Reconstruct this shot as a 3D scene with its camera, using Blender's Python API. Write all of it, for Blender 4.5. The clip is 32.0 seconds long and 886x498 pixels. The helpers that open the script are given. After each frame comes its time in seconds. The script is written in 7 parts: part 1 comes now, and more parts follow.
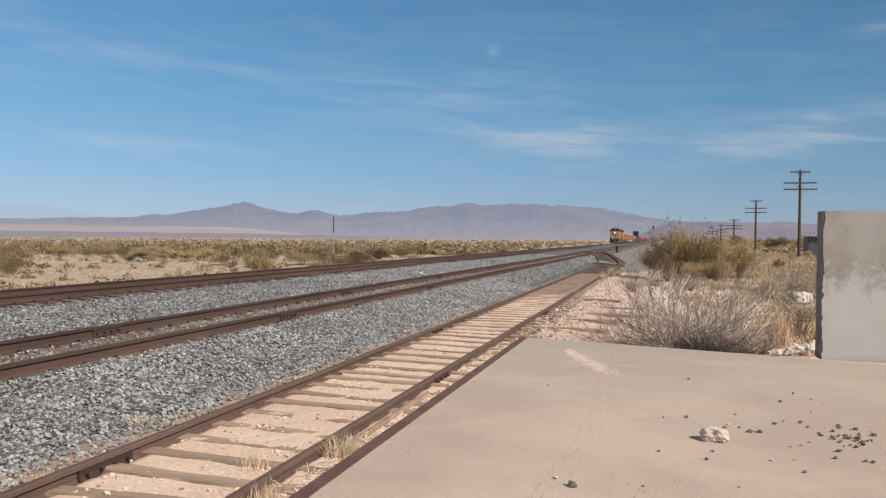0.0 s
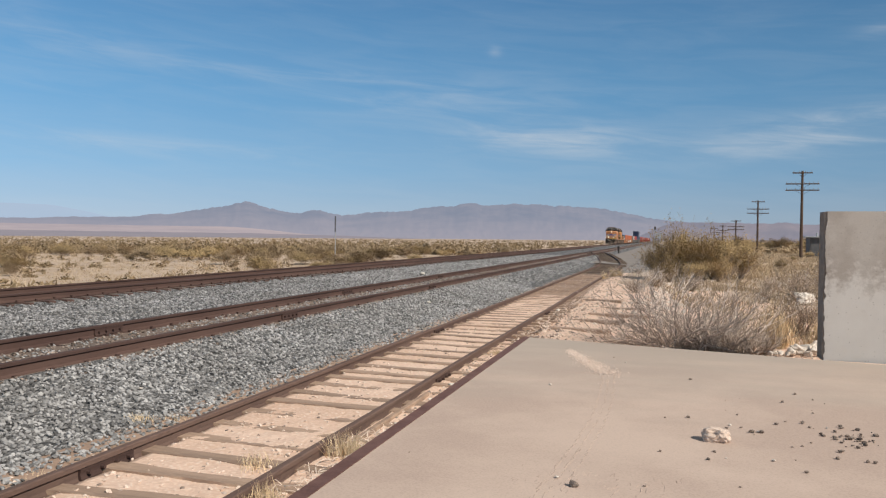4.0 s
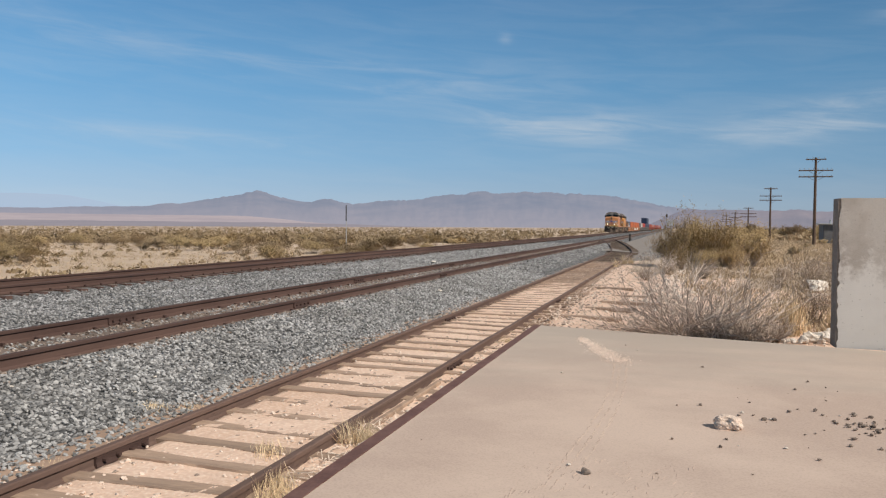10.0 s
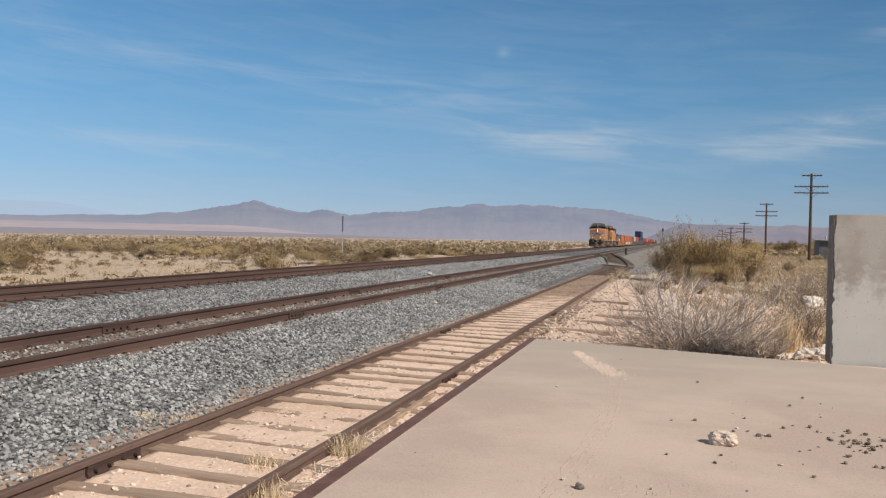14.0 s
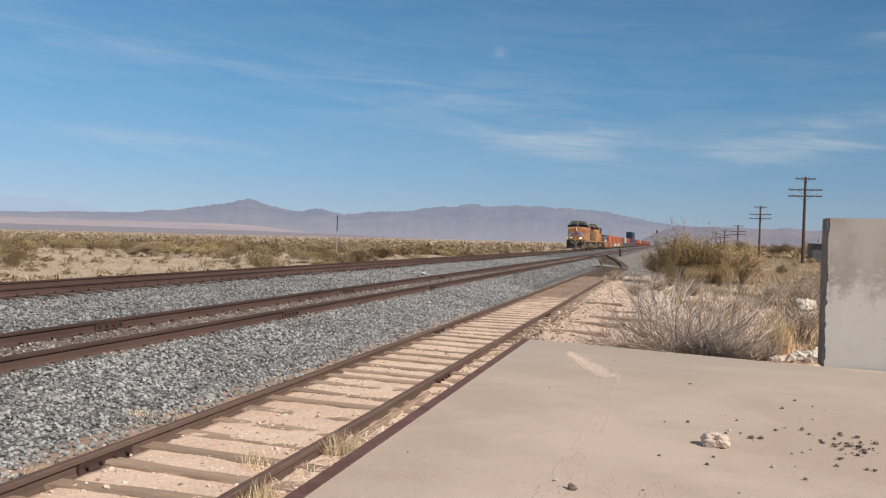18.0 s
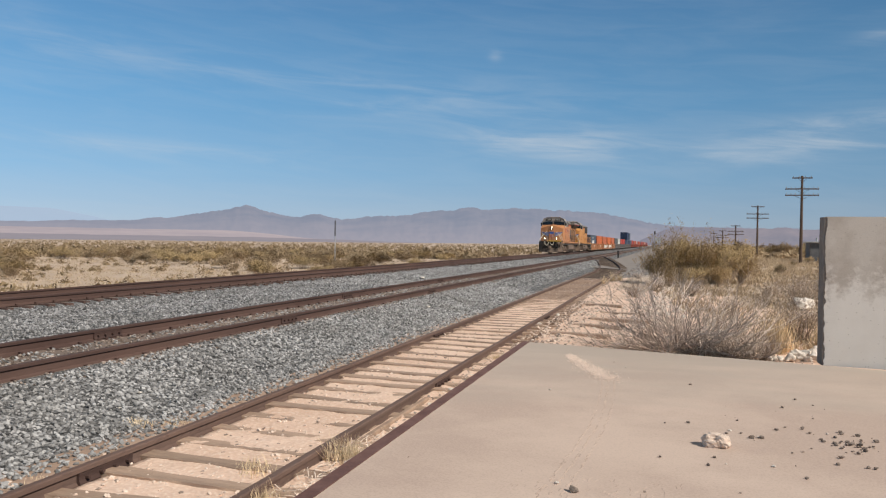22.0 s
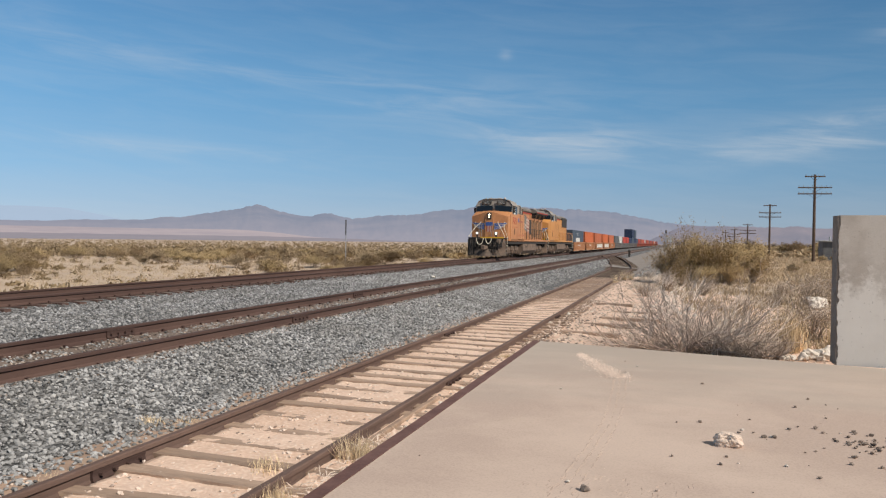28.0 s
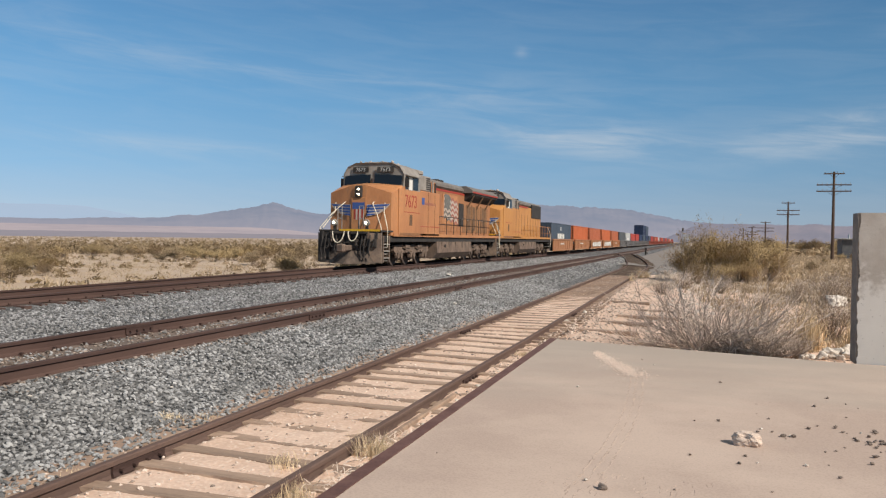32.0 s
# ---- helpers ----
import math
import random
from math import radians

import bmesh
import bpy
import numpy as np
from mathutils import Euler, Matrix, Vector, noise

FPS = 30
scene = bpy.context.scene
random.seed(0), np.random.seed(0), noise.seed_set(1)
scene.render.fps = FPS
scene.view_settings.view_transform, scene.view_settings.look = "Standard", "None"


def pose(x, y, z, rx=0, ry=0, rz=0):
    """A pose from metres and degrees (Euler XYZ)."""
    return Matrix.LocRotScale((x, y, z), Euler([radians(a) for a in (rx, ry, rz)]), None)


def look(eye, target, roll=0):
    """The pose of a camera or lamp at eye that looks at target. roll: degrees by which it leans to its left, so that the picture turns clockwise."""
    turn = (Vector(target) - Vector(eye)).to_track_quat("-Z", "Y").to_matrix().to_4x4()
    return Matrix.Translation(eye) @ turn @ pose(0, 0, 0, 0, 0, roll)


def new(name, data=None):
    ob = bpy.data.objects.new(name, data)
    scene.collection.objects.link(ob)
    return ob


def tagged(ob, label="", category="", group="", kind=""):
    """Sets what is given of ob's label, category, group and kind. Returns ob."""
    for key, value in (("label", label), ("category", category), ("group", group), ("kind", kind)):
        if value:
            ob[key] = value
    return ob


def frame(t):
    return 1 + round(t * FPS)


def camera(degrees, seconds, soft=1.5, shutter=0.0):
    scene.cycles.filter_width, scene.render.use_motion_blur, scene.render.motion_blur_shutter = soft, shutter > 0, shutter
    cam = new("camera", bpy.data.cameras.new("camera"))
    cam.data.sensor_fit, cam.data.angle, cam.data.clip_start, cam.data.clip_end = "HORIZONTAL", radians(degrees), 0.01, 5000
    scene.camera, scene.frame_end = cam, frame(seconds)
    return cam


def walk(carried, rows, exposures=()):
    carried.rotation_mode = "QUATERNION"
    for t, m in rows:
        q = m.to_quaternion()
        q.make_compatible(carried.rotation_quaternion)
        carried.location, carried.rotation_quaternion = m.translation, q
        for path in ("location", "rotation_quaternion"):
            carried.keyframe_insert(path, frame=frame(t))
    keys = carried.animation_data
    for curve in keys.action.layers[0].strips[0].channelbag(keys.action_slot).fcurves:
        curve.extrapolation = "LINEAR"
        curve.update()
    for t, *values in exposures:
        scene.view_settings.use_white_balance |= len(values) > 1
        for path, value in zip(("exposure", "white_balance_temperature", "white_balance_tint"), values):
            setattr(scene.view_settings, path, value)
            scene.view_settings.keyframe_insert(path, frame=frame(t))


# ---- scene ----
cam = camera(58.3, 32.0, soft=1.25)
# seconds, x, y, z, tilt, roll, turn
PATH = [
    (0, 3.592, -0.014, 1.797, -0.865, 0.674, 15.416),
    (0.5, 3.587, -0.014, 1.795, -0.862, 0.654, 15.425),
    (1, 3.587, -0.010, 1.796, -0.851, 0.714, 15.562),
    (1.5, 3.581, -0.008, 1.796, -0.820, 0.799, 15.461),
    (2, 3.589, -0.012, 1.796, -0.806, 0.791, 15.490),
    (2.5, 3.593, -0.009, 1.793, -0.839, 0.774, 15.528),
    (3, 3.579, 0.003, 1.796, -0.898, 0.745, 15.586),
    (3.5, 3.590, -0.006, 1.790, -0.877, 0.810, 15.525),
    (5.5, 3.585, -0.012, 1.789, -0.837, 0.851, 15.621),
    (6, 3.582, -0.005, 1.796, -0.872, 0.922, 15.657),
    (6.5, 3.584, -0.006, 1.788, -0.822, 0.994, 15.732),
    (7, 3.586, -0.013, 1.792, -0.811, 1.075, 15.722),
    (7.5, 3.584, -0.014, 1.794, -0.791, 1.133, 15.775),
    (8, 3.578, -0.005, 1.785, -0.956, 1.203, 15.674),
    (8.5, 3.579, -0.009, 1.786, -1.033, 1.097, 15.883),
    (9, 3.579, -0.011, 1.788, -1.135, 0.993, 15.940),
    (9.5, 3.583, -0.011, 1.786, -1.422, 0.812, 16.055),
    (10, 3.586, -0.013, 1.790, -1.706, 0.603, 16.300),
    (10.5, 3.583, 0.000, 1.781, -2.084, 0.855, 16.212),
    (11, 3.583, -0.003, 1.780, -1.901, 1.224, 16.179),
    (11.5, 3.581, -0.001, 1.784, -1.844, 1.330, 16.157),
    (12, 3.580, -0.004, 1.784, -1.718, 1.348, 15.993),
    (12.5, 3.584, -0.005, 1.789, -1.703, 1.339, 16.014),
    (13, 3.587, -0.010, 1.785, -1.394, 1.297, 16.090),
    (13.5, 3.584, -0.000, 1.788, -1.100, 1.220, 16.085),
    (14, 3.587, -0.009, 1.793, -0.844, 1.227, 16.041),
    (14.5, 3.589, -0.006, 1.798, -0.945, 1.084, 16.122),
    (16.5, 3.585, -0.011, 1.789, -1.016, 1.224, 15.837),
    (17, 3.585, -0.008, 1.790, -1.028, 1.188, 15.853),
    (17.5, 3.586, -0.007, 1.793, -0.970, 1.225, 15.817),
    (18, 3.585, -0.005, 1.791, -0.828, 1.707, 15.643),
    (18.5, 3.585, 0.012, 1.798, -0.767, 1.430, 15.635),
    (19, 3.592, 0.000, 1.801, -0.557, 1.017, 15.300),
    (19.5, 3.588, -0.001, 1.794, -0.510, 1.113, 15.337),
    (20, 3.589, -0.008, 1.802, -0.581, 1.036, 15.388),
    (20.5, 3.590, -0.008, 1.797, -0.570, 0.990, 15.433),
    (21, 3.591, -0.005, 1.801, -0.551, 0.947, 15.441),
    (21.5, 3.591, -0.004, 1.800, -0.572, 0.882, 15.435),
    (22, 3.587, -0.006, 1.793, -0.552, 0.941, 15.520),
    (22.5, 3.591, -0.013, 1.795, -0.543, 0.935, 15.608),
    (23, 3.584, -0.012, 1.797, -0.569, 0.960, 15.621),
    (23.5, 3.589, -0.005, 1.795, -0.569, 0.940, 15.685),
    (24, 3.589, -0.004, 1.792, -0.570, 0.974, 15.703),
    (24.5, 3.588, -0.011, 1.798, -0.625, 0.971, 15.697),
    (25, 3.587, -0.010, 1.795, -0.603, 0.940, 15.744),
    (25.5, 3.583, -0.008, 1.791, -0.614, 0.935, 15.824),
    (27.5, 3.588, -0.006, 1.792, -0.531, 0.938, 16.142),
    (28, 3.584, -0.010, 1.789, -0.624, 0.909, 16.276),
    (28.5, 3.586, -0.010, 1.797, -0.696, 0.871, 16.330),
    (29, 3.582, -0.009, 1.793, -0.720, 0.892, 16.417),
    (29.5, 3.583, -0.007, 1.790, -0.727, 0.892, 16.534),
    (30, 3.580, -0.010, 1.789, -0.715, 0.897, 16.652),
    (30.5, 3.573, -0.010, 1.785, -0.706, 0.974, 16.736),
    (31, 3.586, -0.016, 1.789, -0.727, 0.884, 16.964),
    (31.5, 3.580, -0.011, 1.793, -0.718, 0.990, 17.132),
    (32, 3.571, -0.018, 1.789, -0.801, 0.910, 17.380),
]
walk(cam, [(t, pose(x, y, z, 0, 0, turn) @ pose(0, 0, 0, 90 + tilt) @ pose(0, 0, 0, 0, 0, roll))
           for t, x, y, z, tilt, roll, turn in PATH])

# ---- light: clear winter sun from behind on the right, thin cirrus ----
SUN_EL, SUN_AZ = 39.0, 112.0          # azimuth clockwise from +y
scene.view_settings.exposure = 0.0


# banks of cirrus: bearing, height, half width, half height, slope, density
CIRRUS = ((-7.3, 6.9, 6.0, 1.1, -0.04, 0.50), (9.0, 6.7, 9.0, 0.9, 0.06, 0.50), (11.5, 8.0, 6.0, 0.6, 0.03, 0.32), (-40.0, 12.2, 8.0, 1.5, -0.08, 0.14), (-28.0, 11.5, 6.0, 0.9, -0.02, 0.17),
          (-15.0, 9.6, 10.0, 1.8, -0.05, 0.20), (-12.0, 13.1, 0.45, 0.34, 0.0, 0.34), (-36.0, 5.9, 12.0, 0.6, -0.03, 0.20), (13.0, 13.2, 2.2, 0.5, 0.12, 0.18),
          (-60.0, 10.0, 12.0, 2.0, 0.0, 0.3), (30.0, 9.0, 12.0, 2.0, 0.0, 0.3))


def build_world():
    w = bpy.data.worlds.new("desert_sky")
    scene.world = w
    w.use_nodes = True
    nt = w.node_tree
    nt.nodes.clear()
    N, L = nt.nodes.new, nt.links.new
    out, bg, sky = N("ShaderNodeOutputWorld"), N("ShaderNodeBackground"), N("ShaderNodeTexSky")
    sky.sky_type, sky.sun_disc = "NISHITA", False
    sky.sun_elevation, sky.sun_rotation = radians(SUN_EL), radians(SUN_AZ)
    sky.altitude, sky.air_density, sky.dust_density, sky.ozone_density = 600, 1.0, 0.6, 2.5
    bg.inputs["Strength"].default_value = 0.085
    # cirrus: soft banks by bearing and height, broken up by stretched noise
    tc, sep = N("ShaderNodeTexCoord"), N("ShaderNodeSeparateXYZ")
    L(tc.outputs["Generated"], sep.inputs[0])

    def m(op, a, b=None, c=None):
        n = N("ShaderNodeMath")
        n.operation = op
        for i, v in enumerate((a, b, c)):
            if v is None:
                continue
            if isinstance(v, (int, float)):
                n.inputs[i].default_value = v
            else:
                L(v, n.inputs[i])
        return n.outputs[0]
    az = m("MULTIPLY", m("ARCTAN2", sep.outputs[0], sep.outputs[1]), 57.2958)
    el = m("MULTIPLY", m("ARCSINE", sep.outputs[2]), 57.2958)
    total = None
    for a, e, w, h, tilt, k in CIRRUS:
        da = m("SUBTRACT", az, a)
        de = m("SUBTRACT", m("SUBTRACT", el, e), m("MULTIPLY", da, tilt))
        q = m("ADD", m("POWER", m("ABSOLUTE", m("DIVIDE", da, w)), 2.0), m("POWER", m("ABSOLUTE", m("DIVIDE", de, h)), 2.0))
        g = m("MULTIPLY", m("POWER", 2.71828, m("MULTIPLY", q, -1.0)), k)
        total = g if total is None else m("ADD", total, g)
    com = N("ShaderNodeCombineXYZ")
    L(m("MULTIPLY", az, 0.055), com.inputs[0])
    L(m("SUBTRACT", m("MULTIPLY", el, 0.42), m("MULTIPLY", az, -0.03)), com.inputs[1])
    n1 = N("ShaderNodeTexNoise")
    n1.inputs["Scale"].default_value, n1.inputs["Detail"].default_value, n1.inputs["Distortion"].default_value = 2.2, 8, 0.6
    n1.inputs["Roughness"].default_value = 0.6
    L(com.outputs[0], n1.inputs["Vector"])
    r1 = N("ShaderNodeMapRange")
    r1.interpolation_type = "SMOOTHSTEP"
    L(n1.outputs["Fac"], r1.inputs["Value"])
    r1.inputs["From Min"].default_value, r1.inputs["From Max"].default_value = 0.30, 0.78
    veil = m("MULTIPLY", r1.outputs[0], 0.07)
    amount = m("MINIMUM", m("ADD", m("MULTIPLY", total, m("ADD", r1.outputs[0], 0.12)), veil), 0.8)
    # clear dry air: deeper blue above, pale towards the horizon
    deep = N("ShaderNodeValToRGB")
    L(sep.outputs[2], deep.inputs[0])
    stops = ((0.0, (0.51, 0.62, 0.74)), (0.03, (0.42, 0.585, 0.765)), (0.08, (0.285, 0.525, 0.785)), (0.17, (0.165, 0.415, 0.715)), (0.33, (0.085, 0.25, 0.51)), (0.5, (0.20, 0.26, 0.33)), (0.85, (0.24, 0.27, 0.30)))
    for k, (at, c) in enumerate(stops):
        e = deep.color_ramp.elements[k] if k < 2 else deep.color_ramp.elements.new(at)
        e.position, e.color = at, (*c, 1)
    scl = N("ShaderNodeVectorMath")
    scl.operation = "SCALE"
    L(deep.outputs[0], scl.inputs[0])
    # the sky is deepest a quarter turn from the sun
    L(m("MULTIPLY", m("MINIMUM", m("MAXIMUM", m("SUBTRACT", 0.895, m("MULTIPLY", az, 0.0068)), 0.74), 1.2), 9.4), scl.inputs["Scale"])
    air = N("ShaderNodeMix")
    air.data_type = "RGBA"
    air.inputs[0].default_value = 0.94
    L(sky.outputs[0], air.inputs[6])
    L(scl.outputs[0], air.inputs[7])
    mix = N("ShaderNodeMix")
    mix.data_type = "RGBA"
    L(amount, mix.inputs[0])
    L(air.outputs[2], mix.inputs[6])
    mix.inputs[7].default_value = (7.2, 7.6, 8.0, 1)
    L(mix.outputs[2], bg.inputs["Color"])
    L(bg.outputs[0], out.inputs[0])


build_world()
sun = new("sun", bpy.data.lights.new("sun", "SUN"))
sun.data.energy, sun.data.angle, sun.data.color = 5.05, radians(0.53), (1.0, 0.93, 0.845)
_s = Vector((math.sin(radians(SUN_AZ)) * math.cos(radians(SUN_EL)), math.cos(radians(SUN_AZ)) * math.cos(radians(SUN_EL)), math.sin(radians(SUN_EL))))
sun.matrix_world = look(_s * 60, (0, 0, 0))

# ---- materials ----


def mat(name, c1, c2=None, rough=0.8, metal=0.0, scale=3.0, fine=40.0, bump=0.3, dist=0.01, c3=None, c3_amount=0.35,
        each=0.0, spec=0.3, stretch=(1, 1, 1), mid=(0.35, 0.65), island=False):
    """Surface with a broad stain, a fine grain and relief; c3: scattered wear; each: lightness change from piece to piece."""
    m = bpy.data.materials.new(name)
    m.use_nodes = True
    nt = m.node_tree
    N, L = nt.nodes.new, nt.links.new
    b = nt.nodes["Principled BSDF"]
    b.inputs["Roughness"].default_value, b.inputs["Metallic"].default_value = rough, metal
    b.inputs["Specular IOR Level"].default_value = spec
    tc, mp = N("ShaderNodeTexCoord"), N("ShaderNodeMapping")
    mp.inputs["Scale"].default_value = stretch
    L(tc.outputs["Object"], mp.inputs["Vector"])
    broad, grain = N("ShaderNodeTexNoise"), N("ShaderNodeTexNoise")
    broad.inputs["Scale"].default_value, broad.inputs["Detail"].default_value = scale, 6
    broad.inputs["Roughness"].default_value = 0.6
    grain.inputs["Scale"].default_value, grain.inputs["Detail"].default_value = fine, 4
    L(mp.outputs[0], broad.inputs["Vector"])
    L(mp.outputs[0], grain.inputs["Vector"])
    ramp = N("ShaderNodeMapRange")
    L(broad.outputs["Fac"], ramp.inputs["Value"])
    ramp.inputs["From Min"].default_value, ramp.inputs["From Max"].default_value = mid
    mix = N("ShaderNodeMix")
    mix.data_type = "RGBA"
    c2 = c2 or tuple(v * 0.75 for v in c1)
    mix.inputs[6].default_value, mix.inputs[7].default_value = (*c1, 1), (*c2, 1)
    L(ramp.outputs[0], mix.inputs[0])
    col = mix.outputs[2]
    if c3:
        r3 = N("ShaderNodeMapRange")
        L(grain.outputs["Fac"], r3.inputs["Value"])
        r3.inputs["From Min"].default_value, r3.inputs["From Max"].default_value = 0.52, 0.66
        r3.inputs["To Max"].default_value = c3_amount
        mx = N("ShaderNodeMix")
        mx.data_type = "RGBA"
        L(r3.outputs[0], mx.inputs[0])
        L(col, mx.inputs[6])
        mx.inputs[7].default_value = (*c3, 1)
        col = mx.outputs[2]
    gm = N("ShaderNodeMapRange")
    L(grain.outputs["Fac"], gm.inputs["Value"])
    gm.inputs["To Min"].default_value, gm.inputs["To Max"].default_value = 0.72, 1.28
    val = gm.outputs[0]
    if each:
        info = N("ShaderNodeObjectInfo")
        geo = N("ShaderNodeNewGeometry")
        add = N("ShaderNodeMath")
        add.operation = "ADD"
        L(geo.outputs["Random Per Island"] if island else info.outputs["Random"], add.inputs[0])
        L(geo.outputs["Random Per Island"], add.inputs[1])
        er = N("ShaderNodeMapRange")
        L(add.outputs[0], er.inputs["Value"])
        er.inputs["From Max"].default_value = 2.0
        er.inputs["To Min"].default_value, er.inputs["To Max"].default_value = 1 - each, 1 + each
        mu = N("ShaderNodeMath")
        mu.operation = "MULTIPLY"
        L(val, mu.inputs[0])
        L(er.outputs[0], mu.inputs[1])
        val = mu.outputs[0]
    hs = N("ShaderNodeHueSaturation")
    L(val, hs.inputs["Value"])
    L(col, hs.inputs["Color"])
    L(hs.outputs[0], b.inputs["Base Color"])
    if bump:
        bp = N("ShaderNodeBump")
        bp.inputs["Strength"].default_value, bp.inputs["Distance"].default_value = bump, dist
        L(grain.outputs["Fac"], bp.inputs["Height"])
        L(bp.outputs[0], b.inputs["Normal"])
    return m


def glow(name, c, strength):
    m = bpy.data.materials.new(name)
    m.use_nodes = True
    b = m.node_tree.nodes["Principled BSDF"]
    b.inputs["Base Color"].default_value = (*c, 1)
    b.inputs["Emission Color"].default_value, b.inputs["Emission Strength"].default_value = (*c, 1), strength
    return m


def ballast_material():
    """Broken grey stone: cells of differing tone, gaps darkened in colour as shade between stones, at stone size and,
    for the distance, in larger clumps.
    """
    m = bpy.data.materials.new("crushed_ballast")
    m.use_nodes = True
    nt = m.node_tree
    N, L = nt.nodes.new, nt.links.new
    b = nt.nodes["Principled BSDF"]
    b.inputs["Roughness"].default_value, b.inputs["Specular IOR Level"].default_value = 0.9, 0.2
    tc = N("ShaderNodeTexCoord")
    cell, gap, big, clump = N("ShaderNodeTexVoronoi"), N("ShaderNodeTexVoronoi"), N("ShaderNodeTexNoise"), N("ShaderNodeTexNoise")
    gap.feature = "DISTANCE_TO_EDGE"
    for n, s in ((cell, 17), (gap, 17), (big, 0.35), (clump, 3.5)):
        n.inputs["Scale"].default_value = s
        L(tc.outputs["Object"], n.inputs["Vector"])
    clump.inputs["Detail"].default_value = 6
    tone = N("ShaderNodeValToRGB")
    L(cell.outputs["Color"], tone.inputs[0])
    tone.color_ramp.elements[0].color, tone.color_ramp.elements[1].color = (0.080, 0.078, 0.077, 1), (0.31, 0.305, 0.30, 1)
    g = N("ShaderNodeMapRange")
    L(gap.outputs["Distance"], g.inputs["Value"])
    g.inputs["From Max"].default_value, g.inputs["To Min"].default_value = 0.16, 0.22
    c = N("ShaderNodeMapRange")
    L(clump.outputs["Fac"], c.inputs["Value"])
    c.inputs["From Min"].default_value, c.inputs["From Max"].default_value = 0.35, 0.65
    c.inputs["To Min"].default_value, c.inputs["To Max"].default_value = 0.6, 1.25
    mu = N("ShaderNodeMath")
    mu.operation = "MULTIPLY"
    L(g.outputs[0], mu.inputs[0])
    L(c.outputs[0], mu.inputs[1])
    hs = N("ShaderNodeHueSaturation")
    L(tone.outputs[0], hs.inputs["Color"])
    L(mu.outputs[0], hs.inputs["Value"])
    L(hs.outputs[0], b.inputs["Base Color"])
    bp = N("ShaderNodeBump")
    bp.inputs["Strength"].default_value, bp.inputs["Distance"].default_value = 0.9, 0.03
    L(gap.outputs["Distance"], bp.inputs["Height"])
    L(bp.outputs[0], b.inputs["Normal"])
    return m


def grey_wash(m, y0, y1, c):
    """Broad streaks of grey wash, stronger towards one end of a slab."""
    nt = m.node_tree
    N, L = nt.nodes.new, nt.links.new
    b = nt.nodes["Principled BSDF"]
    old = b.inputs["Base Color"].links[0].from_socket
    tc, mp, sep, n1, n2, mix, add = N("ShaderNodeTexCoord"), N("ShaderNodeMapping"), N("ShaderNodeSeparateXYZ"), N("ShaderNodeTexNoise"), N("ShaderNodeMapRange"), N("ShaderNodeMix"), N("ShaderNodeMath")
    L(tc.outputs["Object"], sep.inputs[0])
    L(tc.outputs["Object"], mp.inputs["Vector"])
    mp.inputs["Scale"].default_value = (0.35, 1.0, 1.0)
    L(mp.outputs[0], n1.inputs["Vector"])
    n1.inputs["Scale"].default_value, n1.inputs["Detail"].default_value, n1.inputs["Roughness"].default_value = 0.9, 7, 0.65
    add.operation = "MULTIPLY_ADD"
    L(n1.outputs["Fac"], add.inputs[0])
    add.inputs[1].default_value = 9.0
    L(sep.outputs[1], add.inputs[2])
    L(add.outputs[0], n2.inputs["Value"])
    n2.inputs["From Min"].default_value, n2.inputs["From Max"].default_value = y0 + 4.5, y1 + 4.5
    n2.inputs["To Max"].default_value = 0.85
    mix.data_type = "RGBA"
    L(n2.outputs[0], mix.inputs[0])
    L(old, mix.inputs[6])
    mix.inputs[7].default_value = (*c, 1)
    L(mix.outputs[2], b.inputs["Base Color"])


SAND = mat("sand", (0.61, 0.418, 0.307), (0.70, 0.508, 0.392), 0.95, scale=0.7, fine=26, bump=0.5, dist=0.02, c3=(0.66, 0.57, 0.47), c3_amount=0.5)
DESERT = mat("desert_soil", (0.415, 0.315, 0.23), (0.505, 0.398, 0.308), 0.95, scale=0.12, fine=1.4, bump=0.4, dist=0.05, c3=(0.34, 0.25, 0.14), c3_amount=0.45)
BALLAST = ballast_material()
GRAVEL = mat("fine_grey_gravel", (0.205, 0.178, 0.157), (0.275, 0.24, 0.21), 0.95, scale=0.5, fine=22, bump=0.5, dist=0.02, c3=(0.15, 0.135, 0.125), c3_amount=0.6)
STONE = mat("ballast_stone", (0.292, 0.287, 0.281), (0.218, 0.211, 0.202), 0.9, scale=0.6, fine=60, bump=0.2, each=0.62, island=True)
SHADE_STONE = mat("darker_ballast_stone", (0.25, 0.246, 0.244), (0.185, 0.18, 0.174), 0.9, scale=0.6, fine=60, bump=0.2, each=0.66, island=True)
DUSTY_STONE = mat("dusty_ballast_stone", (0.27, 0.225, 0.19), (0.20, 0.155, 0.125), 0.9, scale=0.6, fine=60, bump=0.2, each=0.6, island=True)
DUSTY_BED = mat("brown_dusty_bed", (0.205, 0.152, 0.12), (0.155, 0.12, 0.10), 0.95, scale=1.5, fine=22, bump=0.6, dist=0.02, c3=(0.12, 0.10, 0.09), c3_amount=0.6)
CONCRETE = mat("worn_concrete", (0.44, 0.335, 0.272), (0.53, 0.412, 0.335), 0.9, scale=0.45, fine=55, bump=0.07, dist=0.004, c3=(0.40, 0.305, 0.25), c3_amount=0.3, mid=(0.42, 0.6))
grey_wash(CONCRETE, 8.0, 13.0, (0.385, 0.325, 0.27))
TREAD = mat("dried_mud", (0.37, 0.282, 0.23), (0.43, 0.33, 0.27), 0.95, scale=3, fine=40, bump=0.1)
